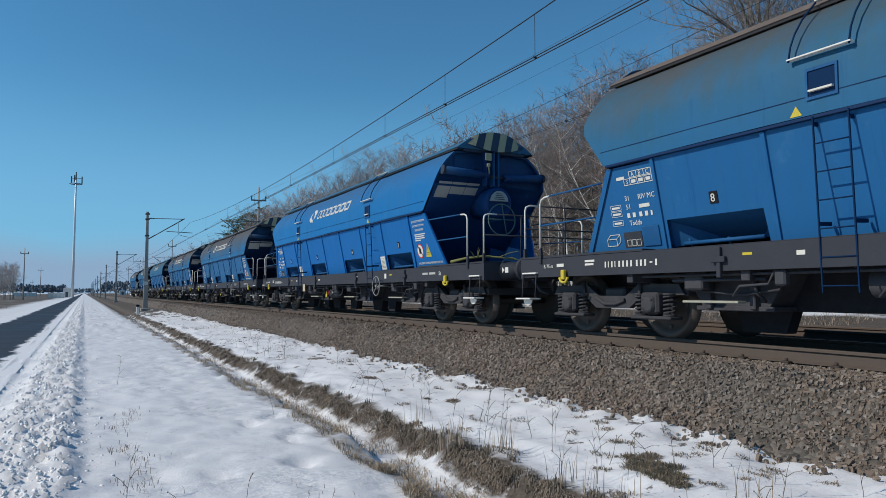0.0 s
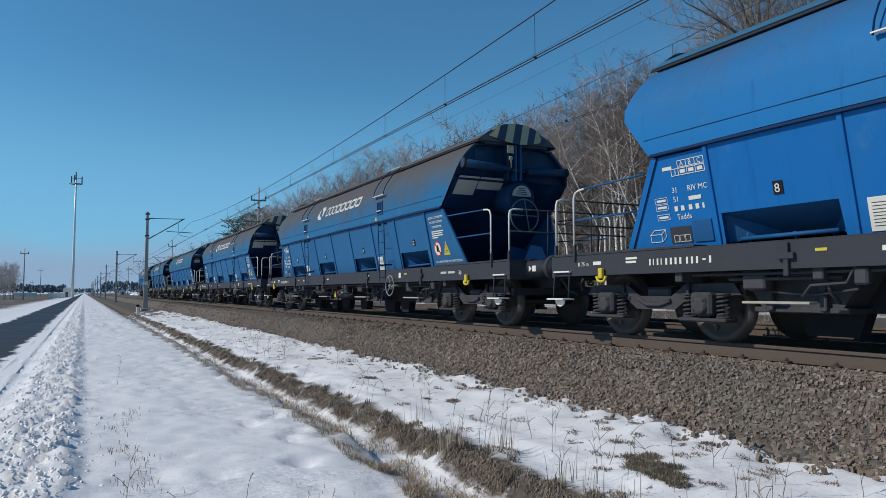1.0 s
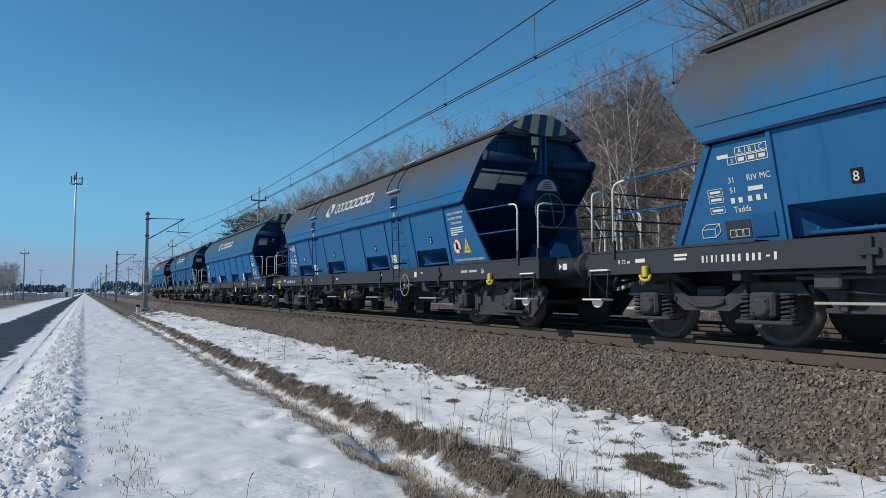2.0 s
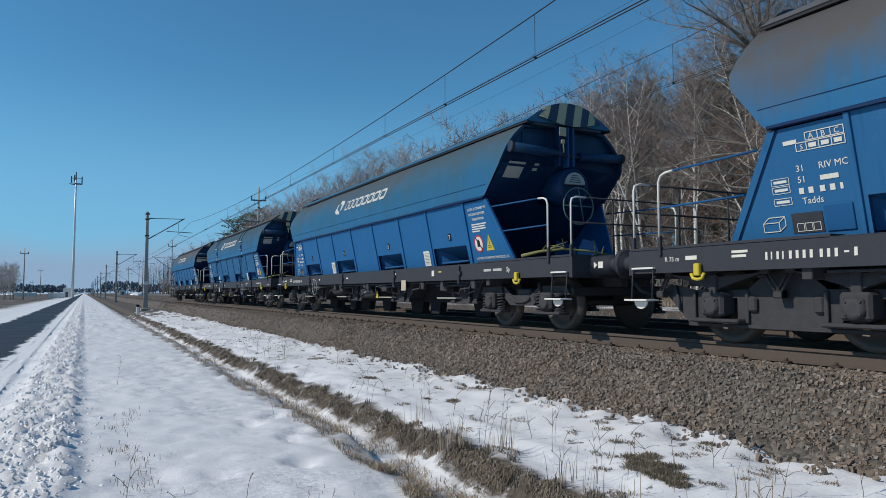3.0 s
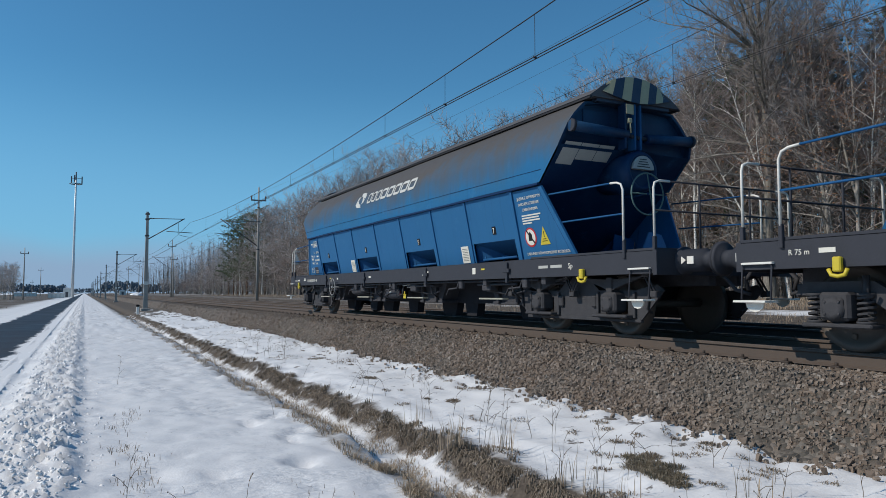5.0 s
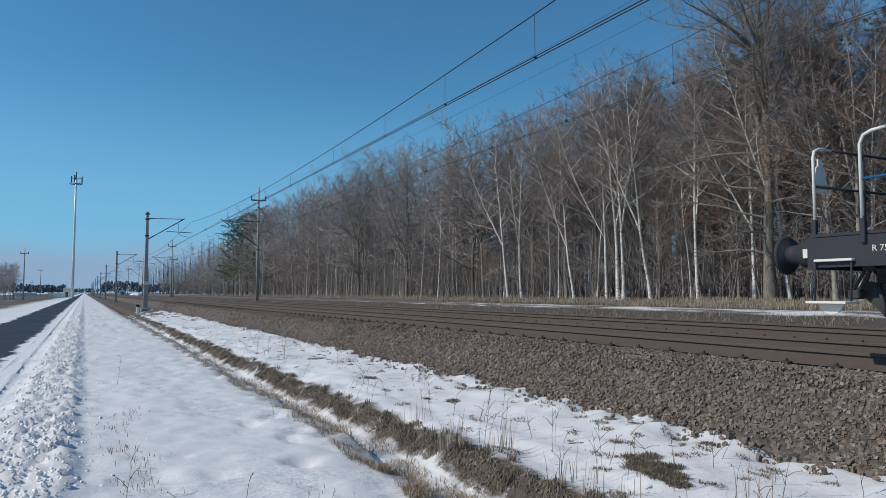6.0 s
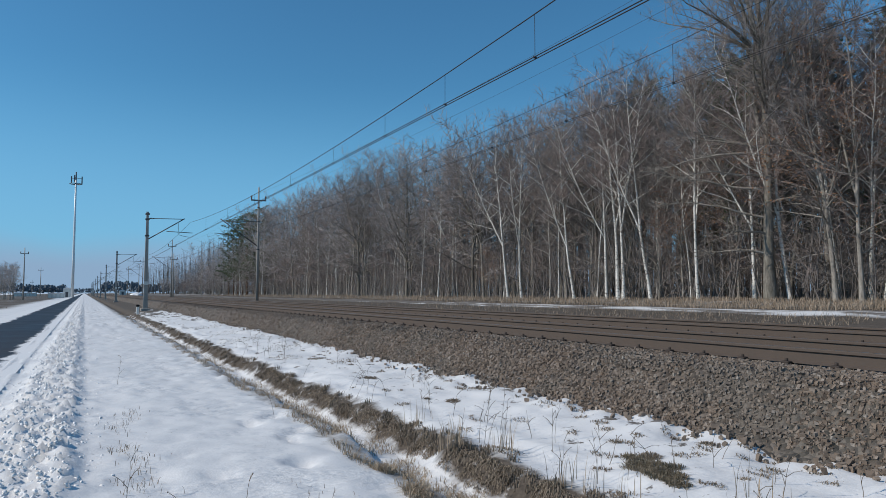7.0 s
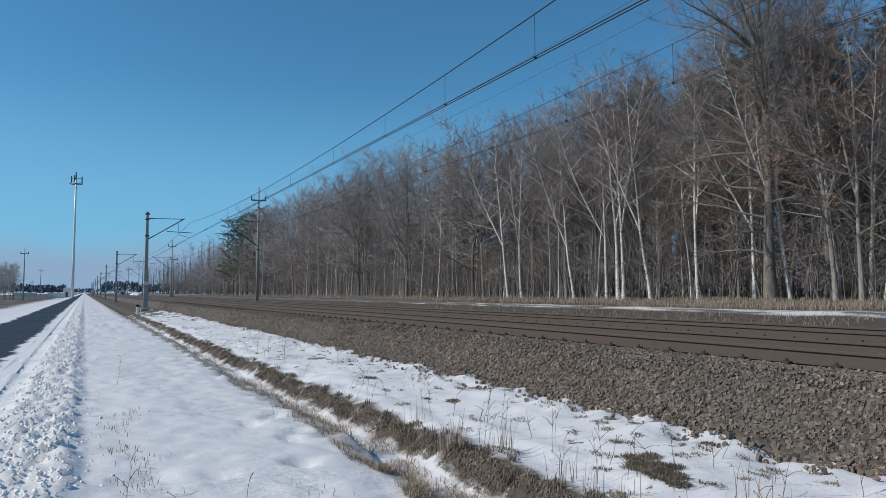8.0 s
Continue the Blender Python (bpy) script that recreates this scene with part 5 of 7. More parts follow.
        for i, (a, b) in enumerate(zip(POSTS, POSTS[1:])):
            op = i % 2 == 0
            fit_part("side_panel", "side_panel%d" % i, lambda: panel_mesh(a + 0.02, b - 0.02, op), M_SIDES[upper], g, m @ LEAN @ pose(0, off, 0), material_key=upper)
            if op:
                fit_part("chute", "chute", lambda: chute_mesh(-0.82, 0.82), M_CHUTE, g, m @ LEAN @ pose(0, (a + b) / 2 + off, 0))
                fit_part("chute_lever", "chute_lever", lambda: tube(tube(bar([(-1.32, -0.62, 1.235), (-1.32, 0.60, 1.225)], 0.026), [(-1.30, -0.1, 1.18), (-1.32, -0.1, 1.26)], 0.02, 6),
                         [(-1.30, 0.50, 1.18), (-1.33, 0.50, 1.29)], 0.018, 6), M_CHUTE, g, m @ LEAN @ pose(0, (a + b) / 2 + off, 0))
        for p in POSTS:
            fit_part("stanchion", "stanchion", lambda: box(-1.416, -1.385, -0.030, 0.030, 1.16, WAIST - 0.040, 0.004), M_SIDES[upper], g, m @ LEAN @ pose(0, p + off, 0), material_key=upper)
        for s, k in ((-1, "lead"), (1, "tail")):
            inner = 5.80 + off * s
            k = k + str(q)
            up_y, low_y = (6.54, 7.20) if s * q < 0 else (6.88, 7.64)
            fit_part("gusset", "gusset_" + k, lambda: prism(bmesh.new(), ((s * inner, 1.14), (s * low_y, 1.14), (s * up_y, WAIST - 0.058), (s * inner, WAIST - 0.058)), 0, -1.385, -1.365), M_SIDES[upper], g, m @ LEAN, material_key=upper)
            fit_part("gusset_flange", "gusset_flange_" + k, lambda: prism(bmesh.new(), ((s * low_y, 1.14), (s * (low_y - 0.10), 1.14), (s * (up_y - 0.10), WAIST - 0.058), (s * up_y, WAIST - 0.058)), 0, -1.405, -1.386), M_SIDES[upper], g, m @ LEAN, material_key=upper)
            fit_part("gusset_seam", "gusset_seam_" + k, lambda: prism(bmesh.new(), ((s * (low_y - 0.10), 1.14), (s * (low_y - 0.125), 1.14), (s * (up_y - 0.125), WAIST - 0.058), (s * (up_y - 0.10), WAIST - 0.058)), 0, -1.392, -1.386), M_SHADE_SEAM, g, m @ LEAN)
        if laddered:
            for y, z0 in ((-3.23, 0.36), (3.44, 0.62)):
                h = y + 0.08
                fit_part("ladder", "ladder%d" % (y > 0), lambda: ladder_mesh(y, z0, WAIST - 0.02), M_LADDER, g, m @ TILT)
                fit_part("peep_hatch", "peep_hatch", lambda: box(-1.438, -1.40, -0.15, 0.15, 2.63, 2.90, 0.004), M_LADDER, g, m @ pose(0, h, 0))
                fit_part("hatch_frame", "hatch_frame", lambda: bx(bx(bx(box(-1.45, -1.42, -0.175, -0.15, 2.60, 2.93), -1.45, -1.42, 0.15, 0.175, 2.60, 2.93), -1.45, -1.42, -0.15, 0.15, 2.90, 2.93), -1.45, -1.42, -0.15, 0.15, 2.60, 2.63), M_CHUTE, g, m @ pose(0, h, 0))
                fit_part("hatch_ledge", "hatch_ledge", lambda: box(-1.475, -1.437, -0.13, 0.13, 2.68, 2.70), M_PAPER, g, m @ pose(0, h, 0), "pale galvanised ledge")

                for d in (-0.33, 0.33):
                    fit_part("roof_handrail", "roof_handrail", lambda: bar([(-x - 0.06, 0, z + 0.045) for x, z in ((1.43, 3.0), (1.39, 3.17), (1.31, 3.33), (1.18, 3.51), (1.07, 3.62), (0.95, 3.74))], 0.011, 6), M_LADDER, g, m @ pose(0, h + d, 0))
                fit_part("roof_tread", "roof_tread", lambda: box(-1.50, -1.43, -0.35, 0.35, 3.060, 3.078, 0.003), M_WHITE, g, m @ pose(0, h, 0))
                fit_part("rim_tread", "rim_tread", lambda: box(-1.02, -0.96, -0.34, 0.34, 3.80, 3.816, 0.003), M_WHITE, g, m @ pose(0, h, 0), "pale galvanised tread at the roof edge")
                fit_part("warning_triangle", "warning_triangle", lambda: prism(bmesh.new(), ((-0.07, 2.465), (0.07, 2.465), (0.0, 2.575)), 0, -1.436, -1.432), M_YELLOW, g, m @ pose(0, h + tri * (1 if y < 0 else -1), 0), "small yellow warning triangle")
    underframe(g)

    def duct():
        bm = bmesh.new()
        prism(bm, ((-5.9, 1.1), (5.9, 1.1), (5.5, 0.40), (-5.5, 0.40)), 0, -0.55, 0.55)
        return bm
    fit_part("discharge_duct", "discharge_duct", duct, M_DUCT, g)
    for y, w in ((-4.95, 0.42), (-2.68, 0.30), (-1.65, 0.40), (0.35, 0.32), (2.0, 0.40), (3.1, 0.30), (5.0, 0.42)):
        fit_part("outlet_foot", "outlet_foot%d" % (w * 100), lambda: prism(bmesh.new(), ((-w, 0.45), (w, 0.45), (w * 0.72, 0.13), (-w * 0.72, 0.13)), 0, -0.52, -0.34), M_DUCT, g, pose(0, y, 0))
    by = 7.0 if leafed else 7.2
    for y in (-by, by):
        add_bogie(g, y, leafed)
    # brake gear under the frame: reservoir, change-over valve, its tag and lever
    vy, way = (1.15, -1) if laddered else (-0.52, 1)

    def reservoir():
        bm = bmesh.new()
        lathe(bm, ((-0.47, 0.0), (-0.46, 0.09), (-0.41, 0.145), (0.41, 0.145), (0.46, 0.09), (0.47, 0.0)), (-1.05, 0, 0.615), 1, 20)
        for y in (-0.3, 0.3):
            bx(bm, -1.07, -1.03, y - 0.03, y + 0.03, 0.74, 0.98)
            lathe(bm, ((y - 0.02, 0.150), (y + 0.02, 0.150)), (-1.05, 0, 0.615), 1, 20)
        return bm
    fit_part("air_reservoir", "air_reservoir", reservoir, M_SOLE, g, pose(0, vy + 0.75 * way, 0), "dark grey round-ended air reservoir")
    fit_part("reservoir_label", "reservoir_label", lambda: box(-1.204, -1.198, -0.06, 0.06, 0.62, 0.66), M_PATCH, g, pose(0, vy + 0.77 * way, 0), "small pale label")
    fit_part("valve_tag", "valve_tag", lambda: prism(box(-1.165, -1.15, -0.075, 0.075, 0.49, 0.60, 0.006), ((-0.03, 0.60), (0.03, 0.60), (0.02, 0.67), (-0.02, 0.67)), 0, -1.165, -1.15), M_YELLOW, g, pose(0, vy, 0), "yellow brake valve tag")
    fit_part("release_handle", "release_handle", lambda: bar([(-1.17, 0, 0.56), (-1.18, -0.025, 0.62), (-1.17, 0, 0.69), (-1.16, 0.025, 0.62), (-1.17, 0, 0.56)], 0.010, 6), M_RED, g, pose(0, vy + 0.24 * way, 0), "red release handle")
    fit_part("changeover_box", "changeover_box%d" % way, lambda: tube(box(-1.17, -1.08, -0.10, 0.10, 0.75, 0.86, 0.008), [(-1.19, 0.0, 0.80), (-1.19, 0.28 * way, 0.80)], 0.012, 6), M_PATCH, g, pose(0, vy - 0.26 * way, 0), "pale brake change-over box with a lever")
    wy = -3.97 if laddered else 3.98
    fit_part("brake_wheel", "brake_wheel", brake_wheel, M_WHEELGREY, g, pose(0, wy, 0.80), "grey spoked handbrake wheel")
    for y in (() if label.startswith("faded") else ((-3.70 if upper == "clean" or label.startswith("dusty") else -2.66), 3.98) if laddered else (-3.62, 3.0)):
        p = fit_part("placard", "placard", lambda: box(-1.402, -1.393, -0.15, 0.15, 1.2, 1.54, 0.002), M_PAPER, g, LEAN @ pose(0, y, 0), "white paper placard")
        for k in range(8):
            o = new("text_bar", shared("text_bar", lambda: box(-1.4045, -1.402, -0.11, 0.11, 0, 0.007), M_SOLE))
            o.parent = p
            o.matrix_basis = pose(0, 0, 1.25 + 0.033 * k)
    # bay numbers on black plates
    for y, ch in zip((5.08, 1.84, -1.54, -4.84), numbers):
        pl = fit_part("number_plate", "number_plate", lambda: box(-1.398, -1.391, -0.062, 0.062, 1.695, 1.845), M_BLACK, g, LEAN @ pose(0, y, 0))
        o = new("numeral", letters(ch, 0.145))
        o.data.materials.append(M_LETTER)
        o.parent = pl
        o.matrix_basis = on_side(-1.401, 0.045, 1.718)
    brand_marks(g, 2.22)
    side_lettering(g)
    return g


def side_lettering(g):
    """Stencilled notices on the two end gussets and the frame."""
    x = -1.389

    def put(text, size, y, z, xx=x):
        o = new("lettering", shared_text(text, size))
        o.parent = g
        o.matrix_basis = (LEAN if xx == x else pose(0, 0, 0)) @ on_side(xx, y, z)

    def mark(name, key, w, h, y, z, xx=-1.382, label=""):
        fit_part(name, key, lambda: box(-0.003, 0.0, -w, 0, 0, h), M_LETTER, g, (LEAN if xx == x else pose(0, 0, 0)) @ pose(xx, y, z), label)

    def lean_part(name, bm, material, label=""):
        o = part(name, bm, material, g, label)
        o.matrix_basis = LEAN
        return o
    # load table on the tail gusset
    tbl = bmesh.new()
    for z0, z1, ya, yb, cols in ((2.21, 2.30, 6.46, 6.04, 3), (2.11, 2.205, 6.58, 6.04, 4)):
        for c0, c1 in ((z0, z0 + 0.009), (z1 - 0.009, z1)):
            bx(tbl, x - 0.003, x, yb, ya, c0, c1)
        edges = [6.46 - 0.14 * q for q in range(4)] + ([6.58] if cols == 4 else [])
        for q in edges:
            bx(tbl, x - 0.003, x, q - 0.009, q, z0, z1)
    for q in range(3):
        bx(tbl, x - 0.003, x, 6.345 - 0.14 * q, 6.43 - 0.14 * q, 2.135, 2.18)
    lean_part("load_table", tbl, M_LETTER, "white load limit table")
    mark("small_note", "tare_note", 0.16, 0.045, 6.72, 2.20, x)
    for k, ch in enumerate("ABC"):
        put(ch, 0.085, 6.42 - 0.14 * k, 2.225)
    put("S", 0.075, 6.53, 2.13)
    put("31", 0.10, 6.62, 1.90)
    put("51", 0.10, 6.62, 1.78)
    put("RIV MC", 0.10, 6.36, 1.90)
    put("Tadds", 0.10, 6.60, 1.55)
    for s, w in ((0, 9), (0.11, 9), (0.24, 9), (0.35, 9), (0.46, 5)):
        mark("running_number", "running_number%d" % w, w / 160, 0.065, 6.62 - s, 1.66, x)
    mark("owner_mark", "owner_mark", 0.20, 0.05, 6.36, 1.78, x)
    for k, z in enumerate((1.78, 1.69, 1.56)):
        fr = bmesh.new()
        for a, b in ((z, z + 0.006), (z + 0.074, z + 0.08)):
            bx(fr, x - 0.003, x, 6.72, 6.94, a, b)
        for y in (6.72, 6.934):
            bx(fr, x - 0.003, x, y, y + 0.006, z, z + 0.08)
        bx(fr, x - 0.003, x, 6.75, 6.91, z + 0.025, z + 0.055)
        lean_part("volume_box", fr, M_LETTER)
    crate = bmesh.new()
    for a, b in (((7.12, 1.28), (6.92, 1.28)), ((6.92, 1.28), (6.92, 1.38)), ((6.92, 1.38), (7.12, 1.38)), ((7.12, 1.38), (7.12, 1.28)), ((7.12, 1.38), (7.04, 1.44)), ((6.92, 1.38), (6.84, 1.44)), ((7.04, 1.44), (6.84, 1.44)), ((6.84, 1.44), (6.84, 1.34)), ((6.84, 1.34), (6.92, 1.28))):
        tube(crate, [(x - 0.002, *a), (x - 0.002, *b)], 0.006, 4)
    lean_part("volume_sign", crate, M_LETTER)
    lean_part("data_plate", box(x - 0.003, x + 0.002, 6.40, 6.76, 1.24, 1.46), M_SOLE)
    for y in (6.43, 6.525, 6.62):
        lean_part("data_field", bx(bx(bx(box(x - 0.006, x - 0.003, y, y + 0.085, 1.26, 1.266), x - 0.006, x - 0.003, y, y + 0.085, 1.344, 1.35), x - 0.006, x - 0.003, y, y + 0.006, 1.266, 1.344), x - 0.006, x - 0.003, y + 0.079, y + 0.085, 1.266, 1.344), M_LETTER)
    lean_part("access_plate", box(x - 0.014, x + 0.002, 6.06, 6.37, 1.24, 1.52, 0.006), M_CHUTE)
    # frame: running number as bars, brake notes
    for k, (s, w) in enumerate(((0, 5), (.07, 3), (.14, 5), (.21, 3), (.29, 6), (.37, 6), (.45, 6), (.53, 6), (.64, 6), (.72, 6), (.80, 6), (1.0, 6))):
        mark("number_bar", "number_bar%d" % w, w / 180, 0.085, 6.95 - s, 0.985, label="white stencilled figure")
    mark("number_dash", "number_dash", 0.05, 0.02, 6.05, 1.02)
    put("R 75 m", 0.085, 8.45, 1.02, -1.383)
    for k, (w, h, y, z) in enumerate(((.18, .05, 8.10, 1.03), (.22, .03, 7.40, 1.08), (.20, .03, 7.40, 1.03))):
        mark("small_note", "small_note%d" % k, w, h, y, z)
    for k, (w, h, y, z) in enumerate(((.10, .05, 3.9, 1.02), (.16, .04, 1.3, 1.02), (.22, .03, -2.0, 1.0), (.20, .03, -2.1, 1.06), (.12, .12, -4.24, .98))):
        mark("frame_note", "frame_note%d" % k, w, h, y, z)
    for y in (4.45, -4.70):
        part("yellow_tag", box(-1.385, -1.381, y, y + 0.13, 1.05, 1.08), M_YELLOW, g)
    # warning notice on the leading gusset
    for k, (t, s, y) in enumerate((("JAZDA Z OTWARTYM", 0.105, -5.76), ("DACHEM I ZSYPAMI", 0.105, -5.77), ("ZABRONIONA", 0.105, -5.87))):
        put(t, s * 0.66, y, 2.22 - 0.10 * k)
    lean_part("fine_notice", bars_side([(0.0, .56, .024, 0), (0.0, .50, .024, .045), (0.0, .52, .024, .09), (0.0, .28, .024, .135)], x, -5.82, 1.93), M_LETTER)
    put("ŁADUNEK RÓWNOMIERNIE ROZKŁADAĆ", 0.068, -5.80, 1.25)
    put("Sp", 0.12, -7.24, 1.0, -1.383)
    for k, (w, y) in enumerate(((.26, -6.45), (.30, -6.78))):
        fit_part("brake_note", "brake_note%d" % k, lambda: box(-0.003, 0.0, -w, 0, 0, 0.045), M_PATCH, g, pose(-1.382, y, 1.02), "worn pale brake note")
    ring = bmesh.new()
    prism(ring, [(-5.98 + 0.17 * math.cos(a * math.pi / 12), 1.56 + 0.17 * math.sin(a * math.pi / 12)) for a in range(24)], 0, x - 0.002, x)
    sign = lean_part("prohibition_sign", ring, M_RED, "round red and white prohibition sign")
    inn = bmesh.new()
    prism(inn, [(-5.98 + 0.14 * math.cos(a * math.pi / 12), 1.56 + 0.14 * math.sin(a * math.pi / 12)) for a in range(24)], 0, x - 0.004, x - 0.002)
    part("sign_field", inn, M_LETTER, sign)
    part("sign_mark", prism(prism(bmesh.new(), ((-5.92, 1.50), (-6.03, 1.50), (-6.03, 1.60), (-5.98, 1.66), (-5.93, 1.60)), 0, x - 0.006, x - 0.004), ((-5.87, 1.68), (-5.89, 1.70), (-6.10, 1.46), (-6.08, 1.44)), 0, x - 0.008, x - 0.006), M_BLACK, sign)
    tri = lean_part("warning_sign", prism(bmesh.new(), ((-6.24, 1.41), (-6.52, 1.41), (-6.38, 1.72)), 0, x - 0.003, x), M_YELLOW, "yellow warning triangle")
    part("sign_mark", bx(bx(box(x - 0.005, x - 0.003, -6.388, -6.372, 1.54, 1.64), x - 0.005, x - 0.003, -6.43, -6.33, 1.50, 1.512), x - 0.005, x - 0.003, -6.45, -6.31, 1.465, 1.477), M_BLACK, tri)


TEXTS = {}


def shared_text(t, s):
    if (t, s) not in TEXTS:
        me = letters(t, s)
        me.materials.append(M_LETTER)
        TEXTS[t, s] = me
    return TEXTS[t, s]


bogie_meshes()
EVEN, ODD = "8642", "1357"
PATCHES = (((-1.30, -0.98, 2.72, 3.03), (-0.97, -0.62, 2.80, 3.03), (-0.61, -0.30, 2.80, 3.03)),
           ((-1.28, -0.80, 2.68, 3.02), (-0.78, -0.20, 2.80, 3.02)),
           ((-1.22, -0.86, 2.76, 3.02), (-0.66, -0.56, 2.90, 3.02)))
WAGONS = [make_wagon(FIRST + PITCH * i, up, lad, leaf, num, PATCHES[pt], tri, tan, lab) for i, (up, lad, leaf, num, pt, tri, tan, lab) in enumerate((
    ("soiled", True, False, EVEN, 0, -0.30, 0, "faded blue-green covered hopper wagon with roof ladders"),
    ("clean", True, False, EVEN, 0, -0.05, 0, "bright blue covered hopper wagon with roof ladders"),
    ("grey", True, False, EVEN, 1, 0.27, 1, "blue covered hopper wagon with grey soiled roof"),
    ("grey", True, True, EVEN, 1, 0.0, 1, "blue covered hopper wagon on leaf-sprung bogies"),
    ("soiled", False, False, ODD, 2, 0.0, 2, "blue covered hopper wagon without side ladders"),
    ("dusty", True, False, EVEN, 2, -0.14, 1, "dusty blue covered hopper wagon with roof ladders"),
    ("grey", False, True, ODD, 0, 0.0, 1, "blue covered hopper wagon at the train's tail")))]


def tail_board(g):
    """The white end-of-train plate hung on the last railing."""
    t = part("tail_plate", prism(bmesh.new(), ((-0.12, 1.74), (0.12, 1.74), (0.07, 2.0), (0.03, 2.03), (0.03, 2.10), (-0.03, 2.10), (-0.03, 2.03), (-0.07, 2.0)), 1, 9.07, 9.085), M_WHITE, g, "white end-of-train plate")
    t.matrix_basis = pose(-1.20, 0, -0.08)


tail_board(WAGONS[-1])
for g, y in ((WAGONS[4], -2.8), (WAGONS[5], 2.75), (WAGONS[1], 2.86)):
    part("hanging_plate", box(-1.41, -1.40, y - 0.13, y + 0.13, 0.68, 0.92, 0.01), M_RUSTY, g, "rust-stained white plate hung under the frame")


def motions():
    """The train rolls past at a steady pace, its wheels turning with it."""
    run = [(k / 10, SPEED * {40: 3.972, 45: 4.4975}.get(k, k / 10)) for k in range(81)]     # slight hitches at 4 and 4.5 s
    for i, g in enumerate(WAGONS):
        walk(g, [(t, pose(TRACKS[0], FIRST + PITCH * i - d, 0)) for t, d in run])
    for ob, i in LOADS:
        walk(ob, [(t, pose(TRACKS[0] - 0.9, FIRST + PITCH * i - 8.0 - d, 1.24)) for t, d in run])
    step_angle = math.degrees(SPEED / 30 / 0.46)
    for ob, ax in WHEELSETS:
        walk(ob, [(k / 30, pose(0, ax, 0.46, step_angle * k)) for k in range(241)])

# ---------------------------------------------------------------- woods
class Twigs:
    """Collects tapering sticks of few faces into one mesh."""

    def __init__(self):
        self.v, self.f = [], []

    def stick(self, pts, radii, sides):
        rings = []
        up = None
        for i, p in enumerate(pts):
            d = (pts[min(i + 1, len(pts) - 1)] - pts[max(i - 1, 0)]).normalized()
            up = d.orthogonal().normalized() if up is None else (up - d * up.dot(d)).normalized()
            w = d.cross(up)
            base = len(self.v)
            if i == len(pts) - 1 and radii[i] <= 0:
                self.v.append(tuple(p))
                rings.append([base])
                continue
            for k in range(sides):
                a = 2 * math.pi * k / sides
                self.v.append(tuple(p + radii[i] * (math.cos(a) * up + math.sin(a) * w)))
            rings.append(list(range(base, base + sides)))
        for a, b in zip(rings, rings[1:]):
            for k in range(sides):
                if len(b) == 1:
                    self.f.append((a[k], a[(k + 1) % sides], b[0]))
                else:
                    self.f.append((a[k], a[(k + 1) % sides], b[(k + 1) % sides], b[k]))

    def sliver(self, a, b, half):
        """A single hair-thin twig or needle."""
        w = (b - a).orthogonal().normalized() * half
        k = len(self.v)
        self.v += [tuple(a - w), tuple(a + w), tuple(b)]
        self.f.append((k, k + 1, k + 2))

    def mesh(self, name):
        me = bpy.data.meshes.new(name)
        me.from_pydata(self.v, [], self.f)
        me.polygons.foreach_set("use_smooth", [True] * len(self.f))
        return me


def bend(r, p, d, length, k, wander, lift):
    """A wandering line of k steps from p along d."""
    pts = [p.copy()]
    for _ in range(k):
        d = (d + Vector((r.uniform(-1, 1), r.uniform(-1, 1), r.uniform(-1, 1))) * wander + Vector((0, 0, lift))).normalized()
        p = p + d * (length / k)
        pts.append(p.copy())
    return pts


def at_fraction(pts, f):
    k = min(len(pts) - 2, int(f * (len(pts) - 1)))
    u = f * (len(pts) - 1) - k
    return pts[k].lerp(pts[k + 1], u), (pts[k + 1] - pts[k]).normalized()


